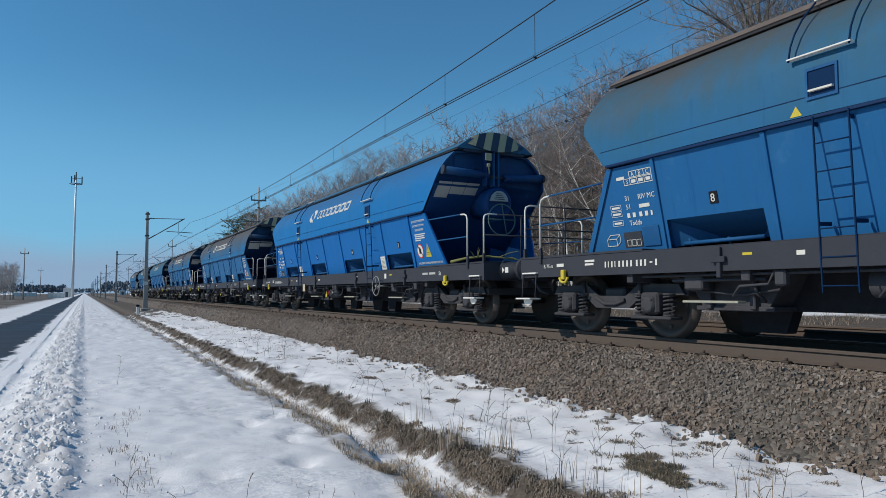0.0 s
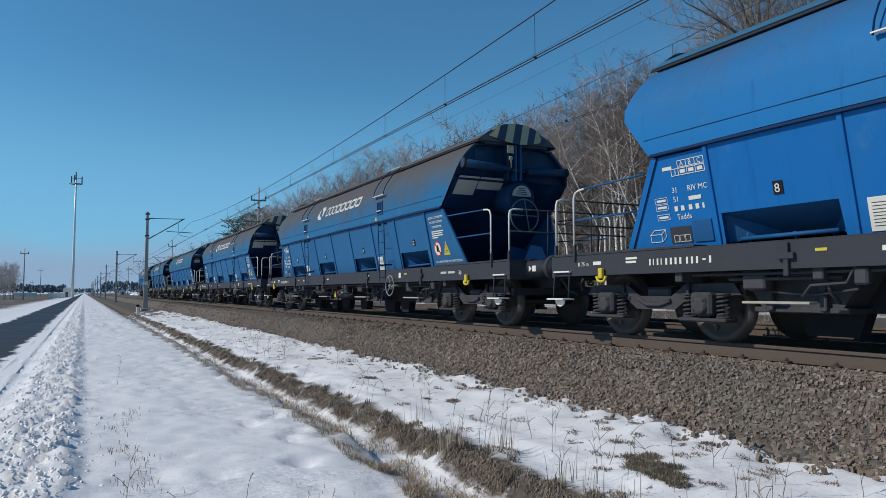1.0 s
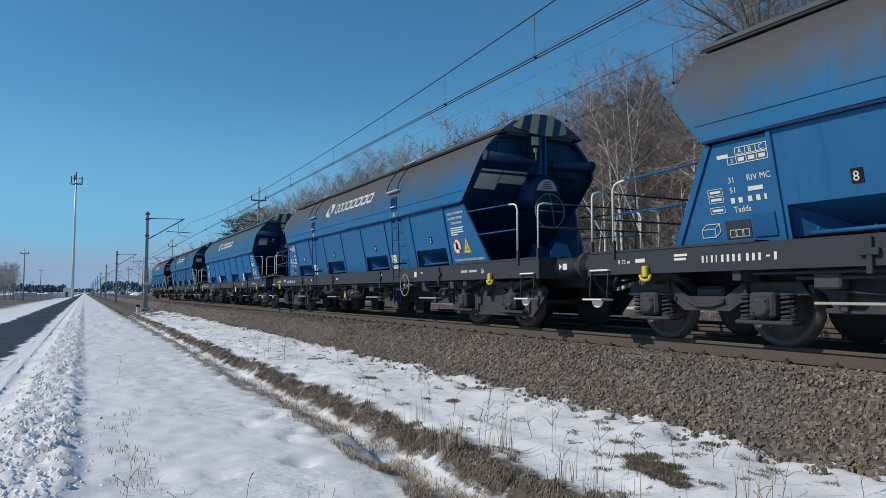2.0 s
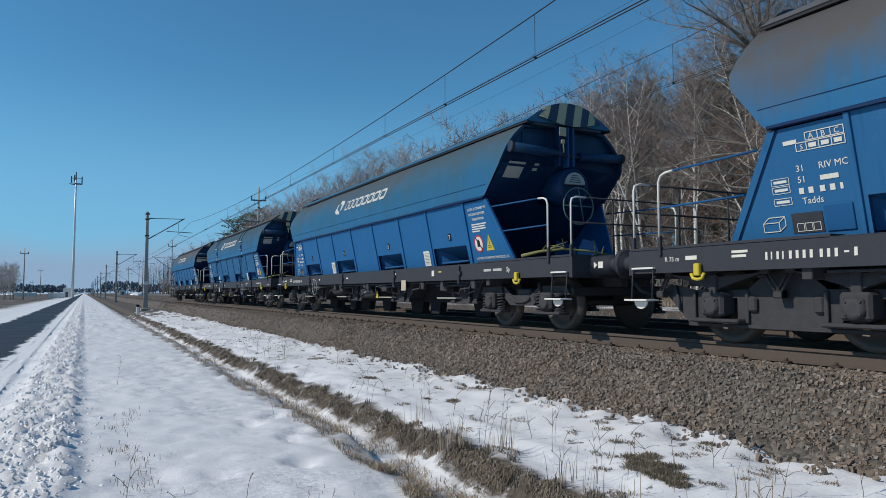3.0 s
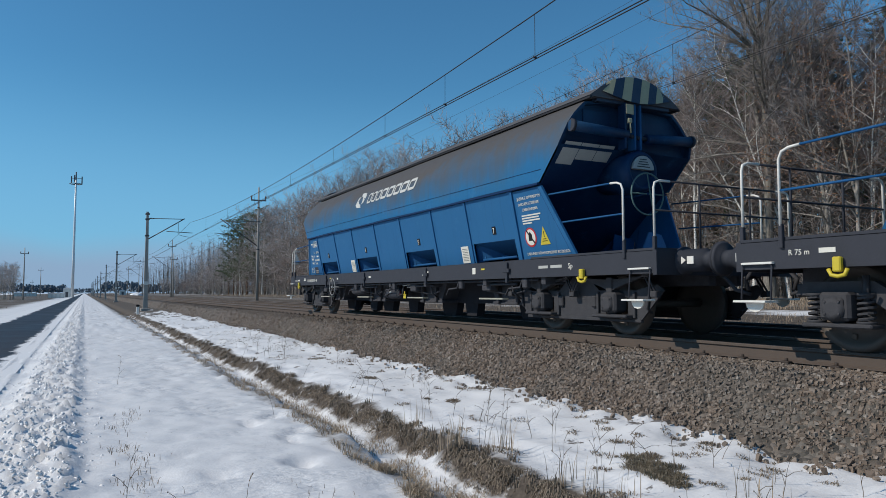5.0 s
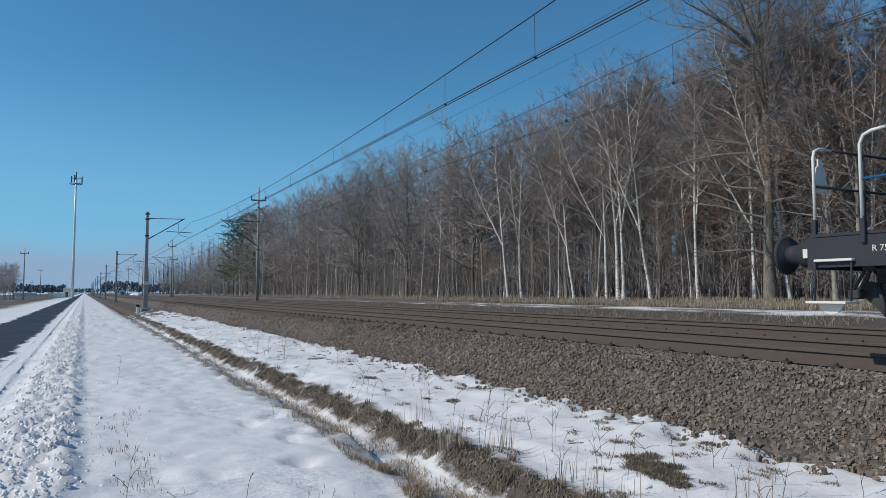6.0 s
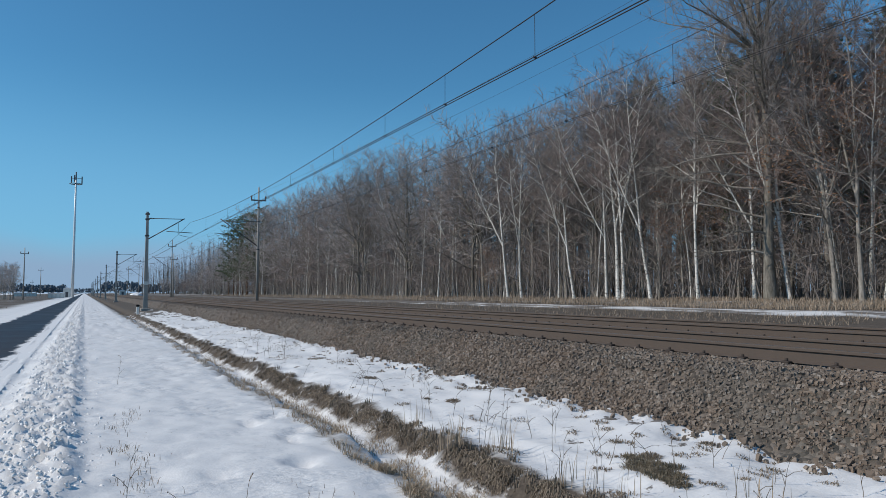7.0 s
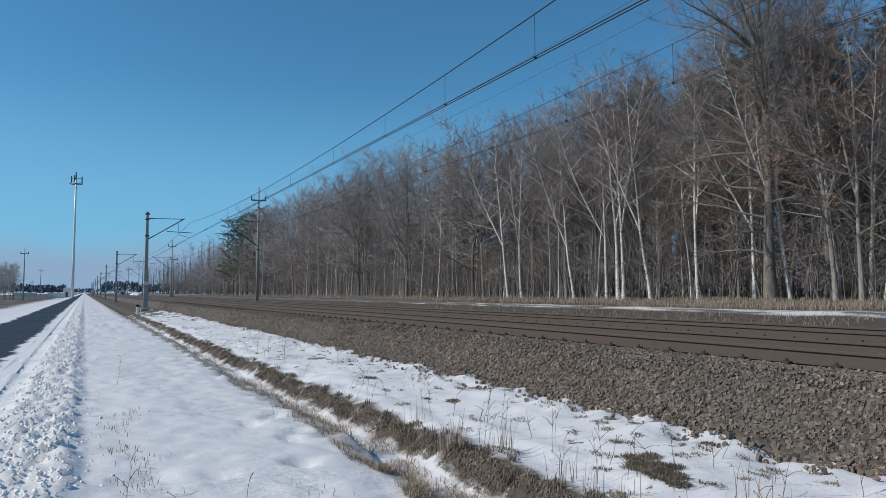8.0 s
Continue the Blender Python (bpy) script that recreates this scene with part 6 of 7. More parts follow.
def bare_tree(seed, height, girth, low, limbs, spread, rise, droop, lean=0.0, forks=0, twigs=8, dens=2.2, tw=0.009, skirts=0, wave=0.05):
    """Meshes of a leafless tree: (trunk with main limbs, crown of branches and fine twigs)."""
    r = random.Random(seed)
    wood, fine = Twigs(), Twigs()
    trunk = bend(r, Vector((0, 0, -0.2)), Vector((lean, lean * 0.4, 1)), height * 0.95, 10, wave, 0.06)
    wood.stick(trunk, [girth * (1 - 0.93 * (i / 10) ** 0.85) * (1.3 if i == 0 else 1) for i in range(11)], 6)
    stems = [(trunk, 0.0)]
    for q in range(forks):
        f = 0.30 + 0.09 * q + 0.04 * r.random()
        p, d = at_fraction(trunk, f)
        a = 1.3 + q * 2.4 + r.uniform(-0.4, 0.4)
        st = bend(r, p, (d + Vector((math.cos(a), math.sin(a), 0)) * (0.42 if forks < 4 else 0.24)).normalized(), height * (0.95 - f), 8, 0.07, 0.09)
        wood.stick(st, [girth * 0.55 * (1 - i / 8.4) for i in range(9)], 5)
        stems.append((st, f))

    def twigged(line, ln, n, reach):
        """Side branches along a limb, each with its fan of fine twigs."""
        for j in range(n):
            u = 0.12 + 0.88 * (j + r.random()) / n
            q, e = at_fraction(line, min(1.0, u))
            side = e.cross(Vector((r.uniform(-1, 1), r.uniform(-1, 1), r.uniform(-1, 1)))).normalized()
            bl = reach * (1.2 - 0.6 * u) * r.uniform(0.6, 1.3) + 0.3
            br = bend(r, q, (e + side * r.uniform(0.8, 1.7) + Vector((0, 0, 0.10))).normalized(), bl, 3, 0.22, 0.05 - droop)
            fine.stick(br, [tw * 1.9, tw * 1.3, tw * 0.8, 0.0], 3)
            for _ in range(twigs):
                v, e2 = at_fraction(br, r.uniform(0.15, 1.0))
                s2 = e2.cross(Vector((r.uniform(-1, 1), r.uniform(-1, 1), r.uniform(-1, 1)))).normalized()
                w = (e2 + s2 * r.uniform(0.5, 1.5) + Vector((0, 0, 0.08 - 4 * droop))).normalized()
                fine.sliver(v, v + w * r.uniform(0.3, 0.95), tw * 0.85)

    for k in range(limbs + skirts):
        low_one = k >= limbs
        stem, f0 = stems[0] if low_one else stems[k % len(stems)]
        f = 0.10 + 0.2 * r.random() if low_one else low + (0.985 - low) * (k + r.random()) / limbs
        g = f if f0 == 0 else min(0.985, max(0.12, (f - f0) / (1 - f0)))
        p, d = at_fraction(stem, g)
        a = r.uniform(1.9, 4.6) if low_one else k * 2.4 + r.uniform(-0.6, 0.6)
        out = Vector((math.cos(a), math.sin(a), 0))
        if low_one:
            ln = height * r.uniform(0.14, 0.25)
            limb = bend(r, p, (out + Vector((0, 0, 0.4))).normalized(), ln, 7, 0.17, -0.05)
        else:
            ln = height * spread * (0.42 + 0.85 * (1 - f) ** 0.8) * r.uniform(0.7, 1.2) + 0.4
            limb = bend(r, p, (out + Vector((0, 0, rise * (0.55 + 0.8 * f) * r.uniform(0.75, 1.25)))).normalized(), ln, 6, 0.17, 0.03 - droop)
        lr = girth * 0.34 * (1.12 - f) + 0.012
        wood.stick(limb, [lr * (1 - 0.88 * i / (len(limb) - 1)) for i in range(len(limb))], 4 if lr > 0.035 else 3)
        twigged(limb, ln, max(4, int(ln * dens)), ln * 0.40)
    for st, _ in stems:
        twigged(st[-5:], 2.5, 15, 1.2)
    return wood.mesh("trunk"), fine.mesh("crown")


def pine_tree(seed, height, girth, low):
    """A pine: uneven whorls of boughs that carry tufts of fine needles."""
    r = random.Random(seed)
    wood, fine = Twigs(), Twigs()
    trunk = bend(r, Vector((0, 0, -0.2)), Vector((0, 0, 1)), height, 8, 0.04, 0.05)
    wood.stick(trunk, [girth * (1 - 0.9 * i / 8) for i in range(9)], 6)
    for k in range(46):
        f = low + (0.99 - low) * (k + r.random()) / 46
        p, d = at_fraction(trunk, f)
        a = r.uniform(0, 6.283)
        ln = height * 0.15 * (0.40 + 1.0 * (1 - f) ** 0.7) * r.uniform(0.6, 1.3) + 0.4
        limb = bend(r, p, Vector((math.cos(a), math.sin(a), 0.15 + 0.5 * f)), ln, 3, 0.22, 0.06)
        wood.stick(limb, [0.035, 0.025, 0.015, 0.006], 3)
        for _ in range(int(5 + ln * 6)):
            q, e = at_fraction(limb, r.uniform(0.25, 1.0))
            c = q + Vector((r.gauss(0, 0.28), r.gauss(0, 0.28), r.gauss(0.05, 0.16)))
            for _ in range(13):
                dd = Vector((r.uniform(-1, 1), r.uniform(-1, 1), r.uniform(-0.5, 0.9))).normalized() * r.uniform(0.12, 0.34)
                fine.sliver(c, c + dd, 0.06)
    return wood.mesh("trunk"), fine.mesh("crown")


def leafy_bits(seed, crown_mesh, share):
    """Dry leaves still hanging along some twigs, as small bent blades."""
    r = random.Random(seed)
    n = len(crown_mesh.vertices)
    v, f = [], []
    for _ in range(share):
        p = crown_mesh.vertices[r.randrange(n)].co
        if p.z > 14:
            continue
        a = Vector((r.uniform(-1, 1), r.uniform(-1, 1), r.uniform(-1, 0.3))).normalized() * 0.10
        b = a.orthogonal().normalized() * 0.035
        k = len(v)
        v += [tuple(p), tuple(p + a * 0.5 + b), tuple(p + a), tuple(p + a * 0.5 - b)]
        f += [(k, k + 1, k + 2), (k, k + 2, k + 3)]
    me = bpy.data.meshes.new("leaves")
    me.from_pydata(v, [], f)
    return me


def tree_kind(name, meshes, trunk_mat, twig_mat, label, leaves=None):
    t = root(name, pose(0, 0, -50), label, "tree", "trees of the wood's edge")
    mesh_object("trunk", meshes[0], trunk_mat, t)
    mesh_object("crown", meshes[1], twig_mat, t)
    if leaves:
        tagged(mesh_object("dry_leaves", leaves, M_DRYLEAF, t), "brown leaves still hanging")
    return t


KINDS = {}


def plant(kind, x, y, size, turn, lean=0.0):
    """The first tree of a kind is its model; the rest are copies of it."""
    m = pose(x, y, ground_z(x, y) - 0.05, -lean, 0, 0) @ pose(0, 0, 0, 0, 0, turn)
    t = KINDS[kind]
    if "planted" not in t:
        t["planted"] = 1
        t.matrix_basis = m
        o = t
    else:
        o = copy_thing(t, m)
    o.scale = (size, size, size)
    return o


UPSWEPT = "bare grey-brown tree with upswept branches"
for i in range(4):
    KINDS["alder%d" % i] = tree_kind("alder_tree", bare_tree(20 + i, 15.2 + 0.5 * i, 0.13, 0.20 + 0.04 * i, 40, 0.25, 0.62, 0.0, 0.03, 1 + i % 2, 10, 2.5, 0.0102, 3),
                                     M_OAKBARK if i == 2 else M_BARK, M_TWIG if i != 2 else M_TWIGRED, UPSWEPT)
for i in range(3):
    KINDS["far_alder%d" % i] = tree_kind("alder_tree", bare_tree(24 + i, 15.6 + 0.4 * i, 0.13, 0.20, 30, 0.25, 0.62, 0.0, 0.03, 1 + i % 2, 6, 1.7, 0.0155, 2), M_BARK, M_TWIGRED if i == 1 else M_TWIGHAZE, UPSWEPT)
KINDS["haze_alder"] = tree_kind("alder_tree", bare_tree(27, 15.8, 0.13, 0.18, 20, 0.26, 0.62, 0.0, 0.03, 2, 5, 1.1, 0.026, 2), M_BARK, M_TWIGHAZE, UPSWEPT)
KINDS["spread"] = tree_kind("alder_tree", bare_tree(29, 15.5, 0.17, 0.18, 36, 0.30, 0.5, 0.0, 0.0, 3, 10, 2.3, 0.011, 5), M_OAKBARK, M_TWIG, "broad dark leafless tree with spreading limbs")
for i in range(2):
    KINDS["birch%d" % i] = tree_kind("birch_tree", bare_tree(40 + i, 16.0, 0.122, 0.40, 30, 0.19, 0.9, 0.02, 0.06 - 0.10 * i, 1, 12, 2.7, 0.0086), M_BIRCH, M_TWIGRED, "slender white-barked birch, leafless")
for i in range(2):
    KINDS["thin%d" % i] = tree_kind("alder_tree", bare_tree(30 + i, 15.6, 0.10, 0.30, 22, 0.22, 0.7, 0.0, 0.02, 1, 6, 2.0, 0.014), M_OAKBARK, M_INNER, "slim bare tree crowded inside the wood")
for i in range(2):
    KINDS["pale%d" % i] = tree_kind("young_birch_tree", bare_tree(50 + i, 13.5 + i, 0.07, 0.38, 16, 0.15, 1.1, 0.02, 0.05 - 0.1 * i, 0, 9, 2.4), M_BIRCH, M_TWIGRED, "thin young pale-barked birch, leafless")
KINDS["oak"] = tree_kind("oak_tree", bare_tree(63, 21.0, 0.30, 0.24, 80, 0.215, 0.72, 0.0, 0.0, 4, 15, 3.2, 0.0095, 0), M_OAKBARK, M_TWIG, "large bare tree with many upswept limbs and low drooping branches")
b = bare_tree(71, 15.5, 0.13, 0.16, 34, 0.20, 0.7, 0.0, 0, 1, 9, 2.4)
KINDS["russet"] = tree_kind("young_oak_tree", b, M_BARK, M_TWIGRED, "young tree with russet leaves still hanging", leafy_bits(3, b[1], 3600))
b = bare_tree(77, 5.0, 0.04, 0.06, 15, 0.42, 0.9, 0.0, twigs=7, dens=2.0, tw=0.011)
KINDS["bush"] = tree_kind("hazel_bush", b, M_BARK, M_TWIGRED, "low leafless undergrowth bush")
for i in range(2):
    KINDS["pine%d" % i] = tree_kind("pine_tree", pine_tree(90 + i, 15.5 + i, 0.16, 0.42 - 0.24 * i), M_PINEBARK, M_NEEDLE, "dark green pine with a bare lower trunk")


def low_boughs(tree, at, seed):
    """Long drooping sunlit boughs on a big tree's field side."""
    r = random.Random(seed)
    for h, ln, a in at:
        t = Twigs()
        limb = bend(r, Vector((0, 0, h)), Vector((math.cos(a), math.sin(a), 0.30)), ln, 9, 0.20, -0.055)
        t.stick(limb, [0.075 * (1 - 0.9 * i / 9) for i in range(10)], 5)
        for _ in range(int(ln * 5)):
            q, e = at_fraction(limb, r.uniform(0.25, 1.0))
            br = bend(r, q, (e + Vector((r.uniform(-0.7, 0.7), r.uniform(-0.7, 0.7), r.uniform(-0.2, 0.6)))).normalized(), r.uniform(0.4, 1.3), 3, 0.2, 0.04)
            t.stick(br, [0.02, 0.014, 0.008, 0.0], 3)
            for _ in range(6):
                v, e2 = at_fraction(br, r.uniform(0.2, 1.0))
                w = (e2 + Vector((r.uniform(-0.8, 0.8), r.uniform(-0.8, 0.8), r.uniform(-0.5, 0.7)))).normalized()
                t.sliver(v, v + w * r.uniform(0.25, 0.6), 0.008)
        # paler bark than the trunk's: sunlight is put into the bough colour
        tagged(mesh_object("low_bough", t.mesh("low_bough"), M_BARK, tree), "long drooping sunlit bough")


rt = random.Random(8)
# trees that stand out along the edge
oak = plant("oak", 29.8, 23.2, 1.0, 30, 3)
low_boughs(oak, ((7.4, 6.0, 1.9), (6.3, 5.2, 2.3), (5.6, 6.2, 1.7), (4.2, 5.0, 2.0), (3.4, 3.6, 2.5), (2.4, 3.0, 1.8), (6.8, 4.4, 4.4), (4.8, 3.6, 4.8)), 9)
for kind, x, y, s, a, lean in (("birch0", 29.6, 34.0, 1.03, 250, 9), ("birch1", 29.9, 35.4, 0.88, 40, 4), ("birch1", 29.8, 33.7, 0.95, 160, 2), ("birch0", 29.8, 31.3, 0.95, 60, 4), ("birch1", 29.9, 27.8, 0.92, 300, 0),
                               ("birch1", 30.4, 24.6, 0.85, 20, 3), ("birch0", 30.6, 22.7, 0.95, 80, 2), ("birch0", 30.4, 20.1, 0.98, 10, 1), ("alder1", 30.0, 20.0, 1.0, 200, 5), ("birch1", 29.8, 47.0, 0.96, 10, 11),
                               ("birch0", 30.2, 45.7, 0.90, 140, 0), ("birch0", 29.9, 38.7, 0.84, 90, 5), ("pale1", 29.9, 59.6, 1.0, 90, 0), ("pale0", 30.4, 41.2, 1.0, 30, 1), ("spread", 30.2, 67.5, 1.02, 70, 0), ("spread", 30.6, 54.0, 0.97, 200, 2),
                               ("spread", 30.2, 82.0, 1.04, 320, 0), ("spread", 31.2, 38.0, 0.95, 130, 0), ("russet", 30.0, 18.8, 0.98, 0, 0), ("russet", 30.8, 17.0, 0.95, 130, 0), ("russet", 31.5, 21.3, 1.0, 60, 0), ("russet", 31.0, 15.4, 0.95, 220, 0),
                               ("russet", 29.6, 49.5, 0.30, 80, 0), ("russet", 29.8, 48.3, 0.26, 20, 0), ("russet", 30.6, 29.6, 0.62, 100, 0), ("russet", 31.4, 26.4, 0.7, 10, 0),
                               ("pine0", 39.0, 44.6, 1.02, 0, 0), ("pine0", 40.0, 46.5, 1.0, 80, 0), ("pine0", 37.0, 34.4, 0.98, 30, 0), ("pine0", 36.0, 29.6, 0.98, 150, 0), ("pine0", 41.0, 33.0, 1.02, 200, 0), ("pine0", 36.5, 31.6, 0.92, 110, 0),
                               ("pine0", 42.0, 57.5, 1.08, 20, 0), ("pine0", 43.0, 68.4, 1.06, 300, 0), ("pine0", 35.5, 23.6, 0.9, 250, 0), ("pine0", 37.0, 26.4, 0.95, 10, 0), ("pine0", 36.0, 19.5, 1.0, 70, 0), ("pine1", 38.0, 21.5, 0.95, 190, 0), ("pine1", 34.6, 27.4, 0.86, 60, 0), ("pine1", 35.2, 33.2, 0.85, 140, 0), ("pine1", 34.4, 18.2, 0.9, 300, 0), ("pine0", 35.0, 37.5, 0.98, 40, 0)):
    plant(kind, x, y, s, a, lean)
for row, (x0, step_y, far) in enumerate(((31.6, 2.5, 145), (33.8, 2.3, 145), (37.0, 3.5, 130), (42.0, 4.4, 120))):
    y = 12.0 + row * 1.3
    while y < far:
        if row > 1:
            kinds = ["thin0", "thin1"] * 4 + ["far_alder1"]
        elif y < 48:
            kinds = ["alder0", "alder1", "alder2", "alder3"] * 4 + ["birch0", "pale0", "pale1"]
        else:
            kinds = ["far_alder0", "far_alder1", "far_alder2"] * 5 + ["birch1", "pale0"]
        kinds += ["russet"] * (5 if y < 23 else 1 if y < 70 else 0)
        plant(rt.choice(kinds), x0 + rt.uniform(-1.2, 1.2), y, rt.uniform(0.88, 1.05) * (0.80 if y < 20 else 0.86 if y < 36 else 1.0 if y < 68 else 1.12), rt.uniform(0, 360), rt.uniform(-4, 4))
        y += step_y * rt.uniform(0.7, 1.3) * (1 if y < 60 else 1.2)
for k in range(20):
    y = 17 + 100 * (k / 20) ** 1.3
    plant(rt.choice(("pale0", "pale1")), 30.4 + rt.uniform(-0.5, 2.5), y + rt.uniform(-1, 1), rt.uniform(0.6, 1.05), rt.uniform(0, 360), rt.uniform(-6, 6))
for k in range(64):
    y = 15 + 115 * (k / 64) ** 1.3
    plant("bush", 30.8 + rt.uniform(-0.8, 6.5), y, rt.uniform(0.5, 1.3), rt.uniform(0, 360))
for x, y, s in ((31, 141, 1.0), (30, 148, 1.02), (29.5, 160, 1.04), (33, 145, 1.1), (31, 174, 0.92), (30.5, 155, 1.02), (32, 168, 0.95), (32, 151, 1.08), (33, 162, 1.0)):
    plant("pine1", x, y, s, 50 * s)
for k in range(15):
    plant(("far_alder0", "far_alder2", "pale0")[k % 3], 28.4 + rt.uniform(-0.8, 1.8), 134 + k * 5, rt.uniform(0.55, 0.85), rt.uniform(0, 360))
for k in range(44):
    plant("bush", 29.0 + rt.uniform(-0.5, 5.0), 118 + k * 3.6 + rt.uniform(-2, 2), rt.uniform(0.7, 1.5), rt.uniform(0, 360))
for k in range(34):
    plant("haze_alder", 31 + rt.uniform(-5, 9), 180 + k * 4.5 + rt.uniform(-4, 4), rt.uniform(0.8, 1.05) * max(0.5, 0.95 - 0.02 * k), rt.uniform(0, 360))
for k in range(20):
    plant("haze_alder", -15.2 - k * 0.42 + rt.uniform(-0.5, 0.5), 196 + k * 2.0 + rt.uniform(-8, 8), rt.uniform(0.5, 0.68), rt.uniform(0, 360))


def far_wood():
    """The depth of the wood behind its edge: trunks and brush nobody could count."""
    r = random.Random(4)
    t = Twigs()
    for k in range(2300):
        x, y = (r.uniform(44, 88), r.uniform(8, 230)) if k < 1700 else (r.uniform(30, 78), r.uniform(190, 430))
        z = ground_z(x, y)
        h = r.uniform(12, 17)
        lean = Vector((r.uniform(-0.06, 0.06), r.uniform(-0.06, 0.06), 1))
        top = Vector((x, y, z)) + lean * h
        t.stick([Vector((x, y, z - 0.2)), top], [r.uniform(0.06, 0.16), 0.02], 4)
        for _ in range(14):
            p = Vector((x, y, z)) + lean * h * r.uniform(0.25, 1)
            d = Vector((r.uniform(-1, 1), r.uniform(-1, 1), r.uniform(0, 1))).normalized()
            t.stick([p, p + d * r.uniform(1.2, 3.2)], [0.035, 0.0], 3)
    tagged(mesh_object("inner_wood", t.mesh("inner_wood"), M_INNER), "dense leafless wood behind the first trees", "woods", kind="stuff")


def distant_woods():
    """Dark lines of wood where the fields end."""
    r = random.Random(6)
    v, f = [], []
    bm = bmesh.new()
    bmesh.ops.create_cone(bm, cap_ends=True, segments=5, radius1=1.0, radius2=0.55, depth=2.0)
    bmesh.ops.triangulate(bm, faces=bm.faces)
    ball = [p.co.copy() for p in bm.verts]
    tris = [[q.index for q in g.verts] for g in bm.faces]
    bm.free()

    def line(x0, y0, x1, y1, h, n):
        for i in range(n * 4):
            u = r.random()
            cx, cy = x0 + (x1 - x0) * u, y0 + (y1 - y0) * u + r.uniform(-25, 25)
            top = h * (0.75 + 0.25 * noise.noise((u * 9, h, 0)))
            cz = top * r.uniform(0.25, 0.86)
            w, hh = r.uniform(0.8, 1.6), r.uniform(0.7, 1.5)
            k = len(v)
            v.extend((cx + p.x * w * r.uniform(0.6, 1.3), cy + p.y * w, cz + p.z * hh * r.uniform(0.6, 1.3)) for p in ball)
            f.extend(tuple(q + k for q in t) for t in tris)
    line(-330, 620, -15, 700, 12, 420)
    line(-420, 420, -150, 520, 14, 260)
    line(12, 620, 260, 760, 13, 300)
    line(-30, 1300, 60, 1400, 12, 60)
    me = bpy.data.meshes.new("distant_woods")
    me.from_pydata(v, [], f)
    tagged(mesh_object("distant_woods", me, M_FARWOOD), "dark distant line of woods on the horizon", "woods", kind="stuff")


def saplings():
    """Thin young growth and brush between the trunks, too dense to count."""
    r = random.Random(14)
    t = Twigs()
    for _ in range(2000):
        y = 15 * (150 / 15) ** r.random()
        x = 30.2 + 13 * r.random() ** 1.5
        z, h = ground_z(x, y), r.uniform(1.2, 8.0)
        d = Vector((r.uniform(-0.35, 0.35), r.uniform(-0.35, 0.35), 1))
        p0 = Vector((x, y, z - 0.1))
        stem = bend(r, p0, d.normalized(), h, 4, 0.10, 0.02)
        t.stick(stem, [0.010 + 0.0035 * h, 0.010 + 0.0028 * h, 0.010 + 0.0018 * h, 0.008, 0.0], 3)
        for _ in range(16):
            q, e = at_fraction(stem, r.uniform(0.15, 1.0))
            out = (e * 0.6 + Vector((r.uniform(-1, 1), r.uniform(-1, 1), r.uniform(-0.3, 0.6)))).normalized()
            tip = q + out * r.uniform(0.4, 1.7)
            t.sliver(q, tip, 0.011)
            for _ in range(2):
                m = q.lerp(tip, r.uniform(0.2, 0.9))
                t.sliver(m, m + (out + Vector((r.uniform(-1, 1), r.uniform(-1, 1), r.uniform(-0.6, 0.8)))).normalized() * r.uniform(0.2, 0.7), 0.008)
    tagged(mesh_object("sapling_growth", t.mesh("sapling_growth"), M_TWIG), "thin leafless young growth along the wood's edge", "undergrowth", kind="stuff")


saplings()
far_wood()
distant_woods()

# ---------------------------------------------------------------- overhead line
def catenary_mast(y, x=4.6, height=8.4, base=-0.9, arm=3.43, label="tapered steel and concrete overhead-line mast with a bracket"):
    g = root("overhead_mast", pose(x, y, base), label, "mast", "overhead line masts")
    bm = bmesh.new()
    prism(bm, ((-0.185, -0.15), (0.185, -0.15), (0.185, 0.15), (-0.185, 0.15)), 2, 0, height)
    for v in bm.verts:
        if v.co.z > 1:
            v.co.x *= 0.5
            v.co.y *= 0.6
    part("pole", bm, M_CONC, g)
    for z in (height - 2.1, height - 0.7, height - 0.25):
        part("clamp_band", box(-0.17, 0.17, -0.15, 0.15, z, z + 0.12, 0.01), M_STEEL, g)
    part("footing", box(-0.35, 0.35, -0.35, 0.35, -0.5, 0.25, 0.03), M_CONC, g)
    top = height - 0.55
    part("tie_rod", bar([(0.12, 0, top), (arm - 0.5, 0, top + 0.05)], 0.03, 6), M_STEEL, g)
    part("strut", bar([(0.12, 0, top - 1.75), (arm - 0.45, 0, top + 0.10)], 0.045, 6), M_STEEL, g)
    part("registration_arm", bar([(arm - 1.9, 0, top - 1.05), (arm + 0.2, 0, top - 1.12)], 0.03, 6), M_STEEL, g)
    part("steady_arm", bar([(arm - 1.0, 0, top - 1.10), (arm - 0.9, 0, top - 1.32), (arm - 0.5, 0, top - 1.42), (arm - 0.05, 0, top - 1.5)], 0.018, 5), M_STEEL, g)
    part("drop_bracket", bar([(arm - 0.95, 0, top - 0.30), (arm - 0.95, 0, top - 1.10)], 0.015, 5), M_STEEL, g)
    ins = bmesh.new()
    for k in range(5):
        lathe(ins, ((0.2 + 0.07 * k, 0.03), (0.22 + 0.07 * k, 0.075), (0.25 + 0.07 * k, 0.03)), (0, 0, top), 0, 10)
    part("insulator", ins, M_CERAMIC, g)
    part("number_band", box(-0.16, 0.16, -0.165, -0.16, 2.2, 2.5), M_WHITE, g)
    return g


for k in range(9):
    catenary_mast(64.0 + 62.0 * k)


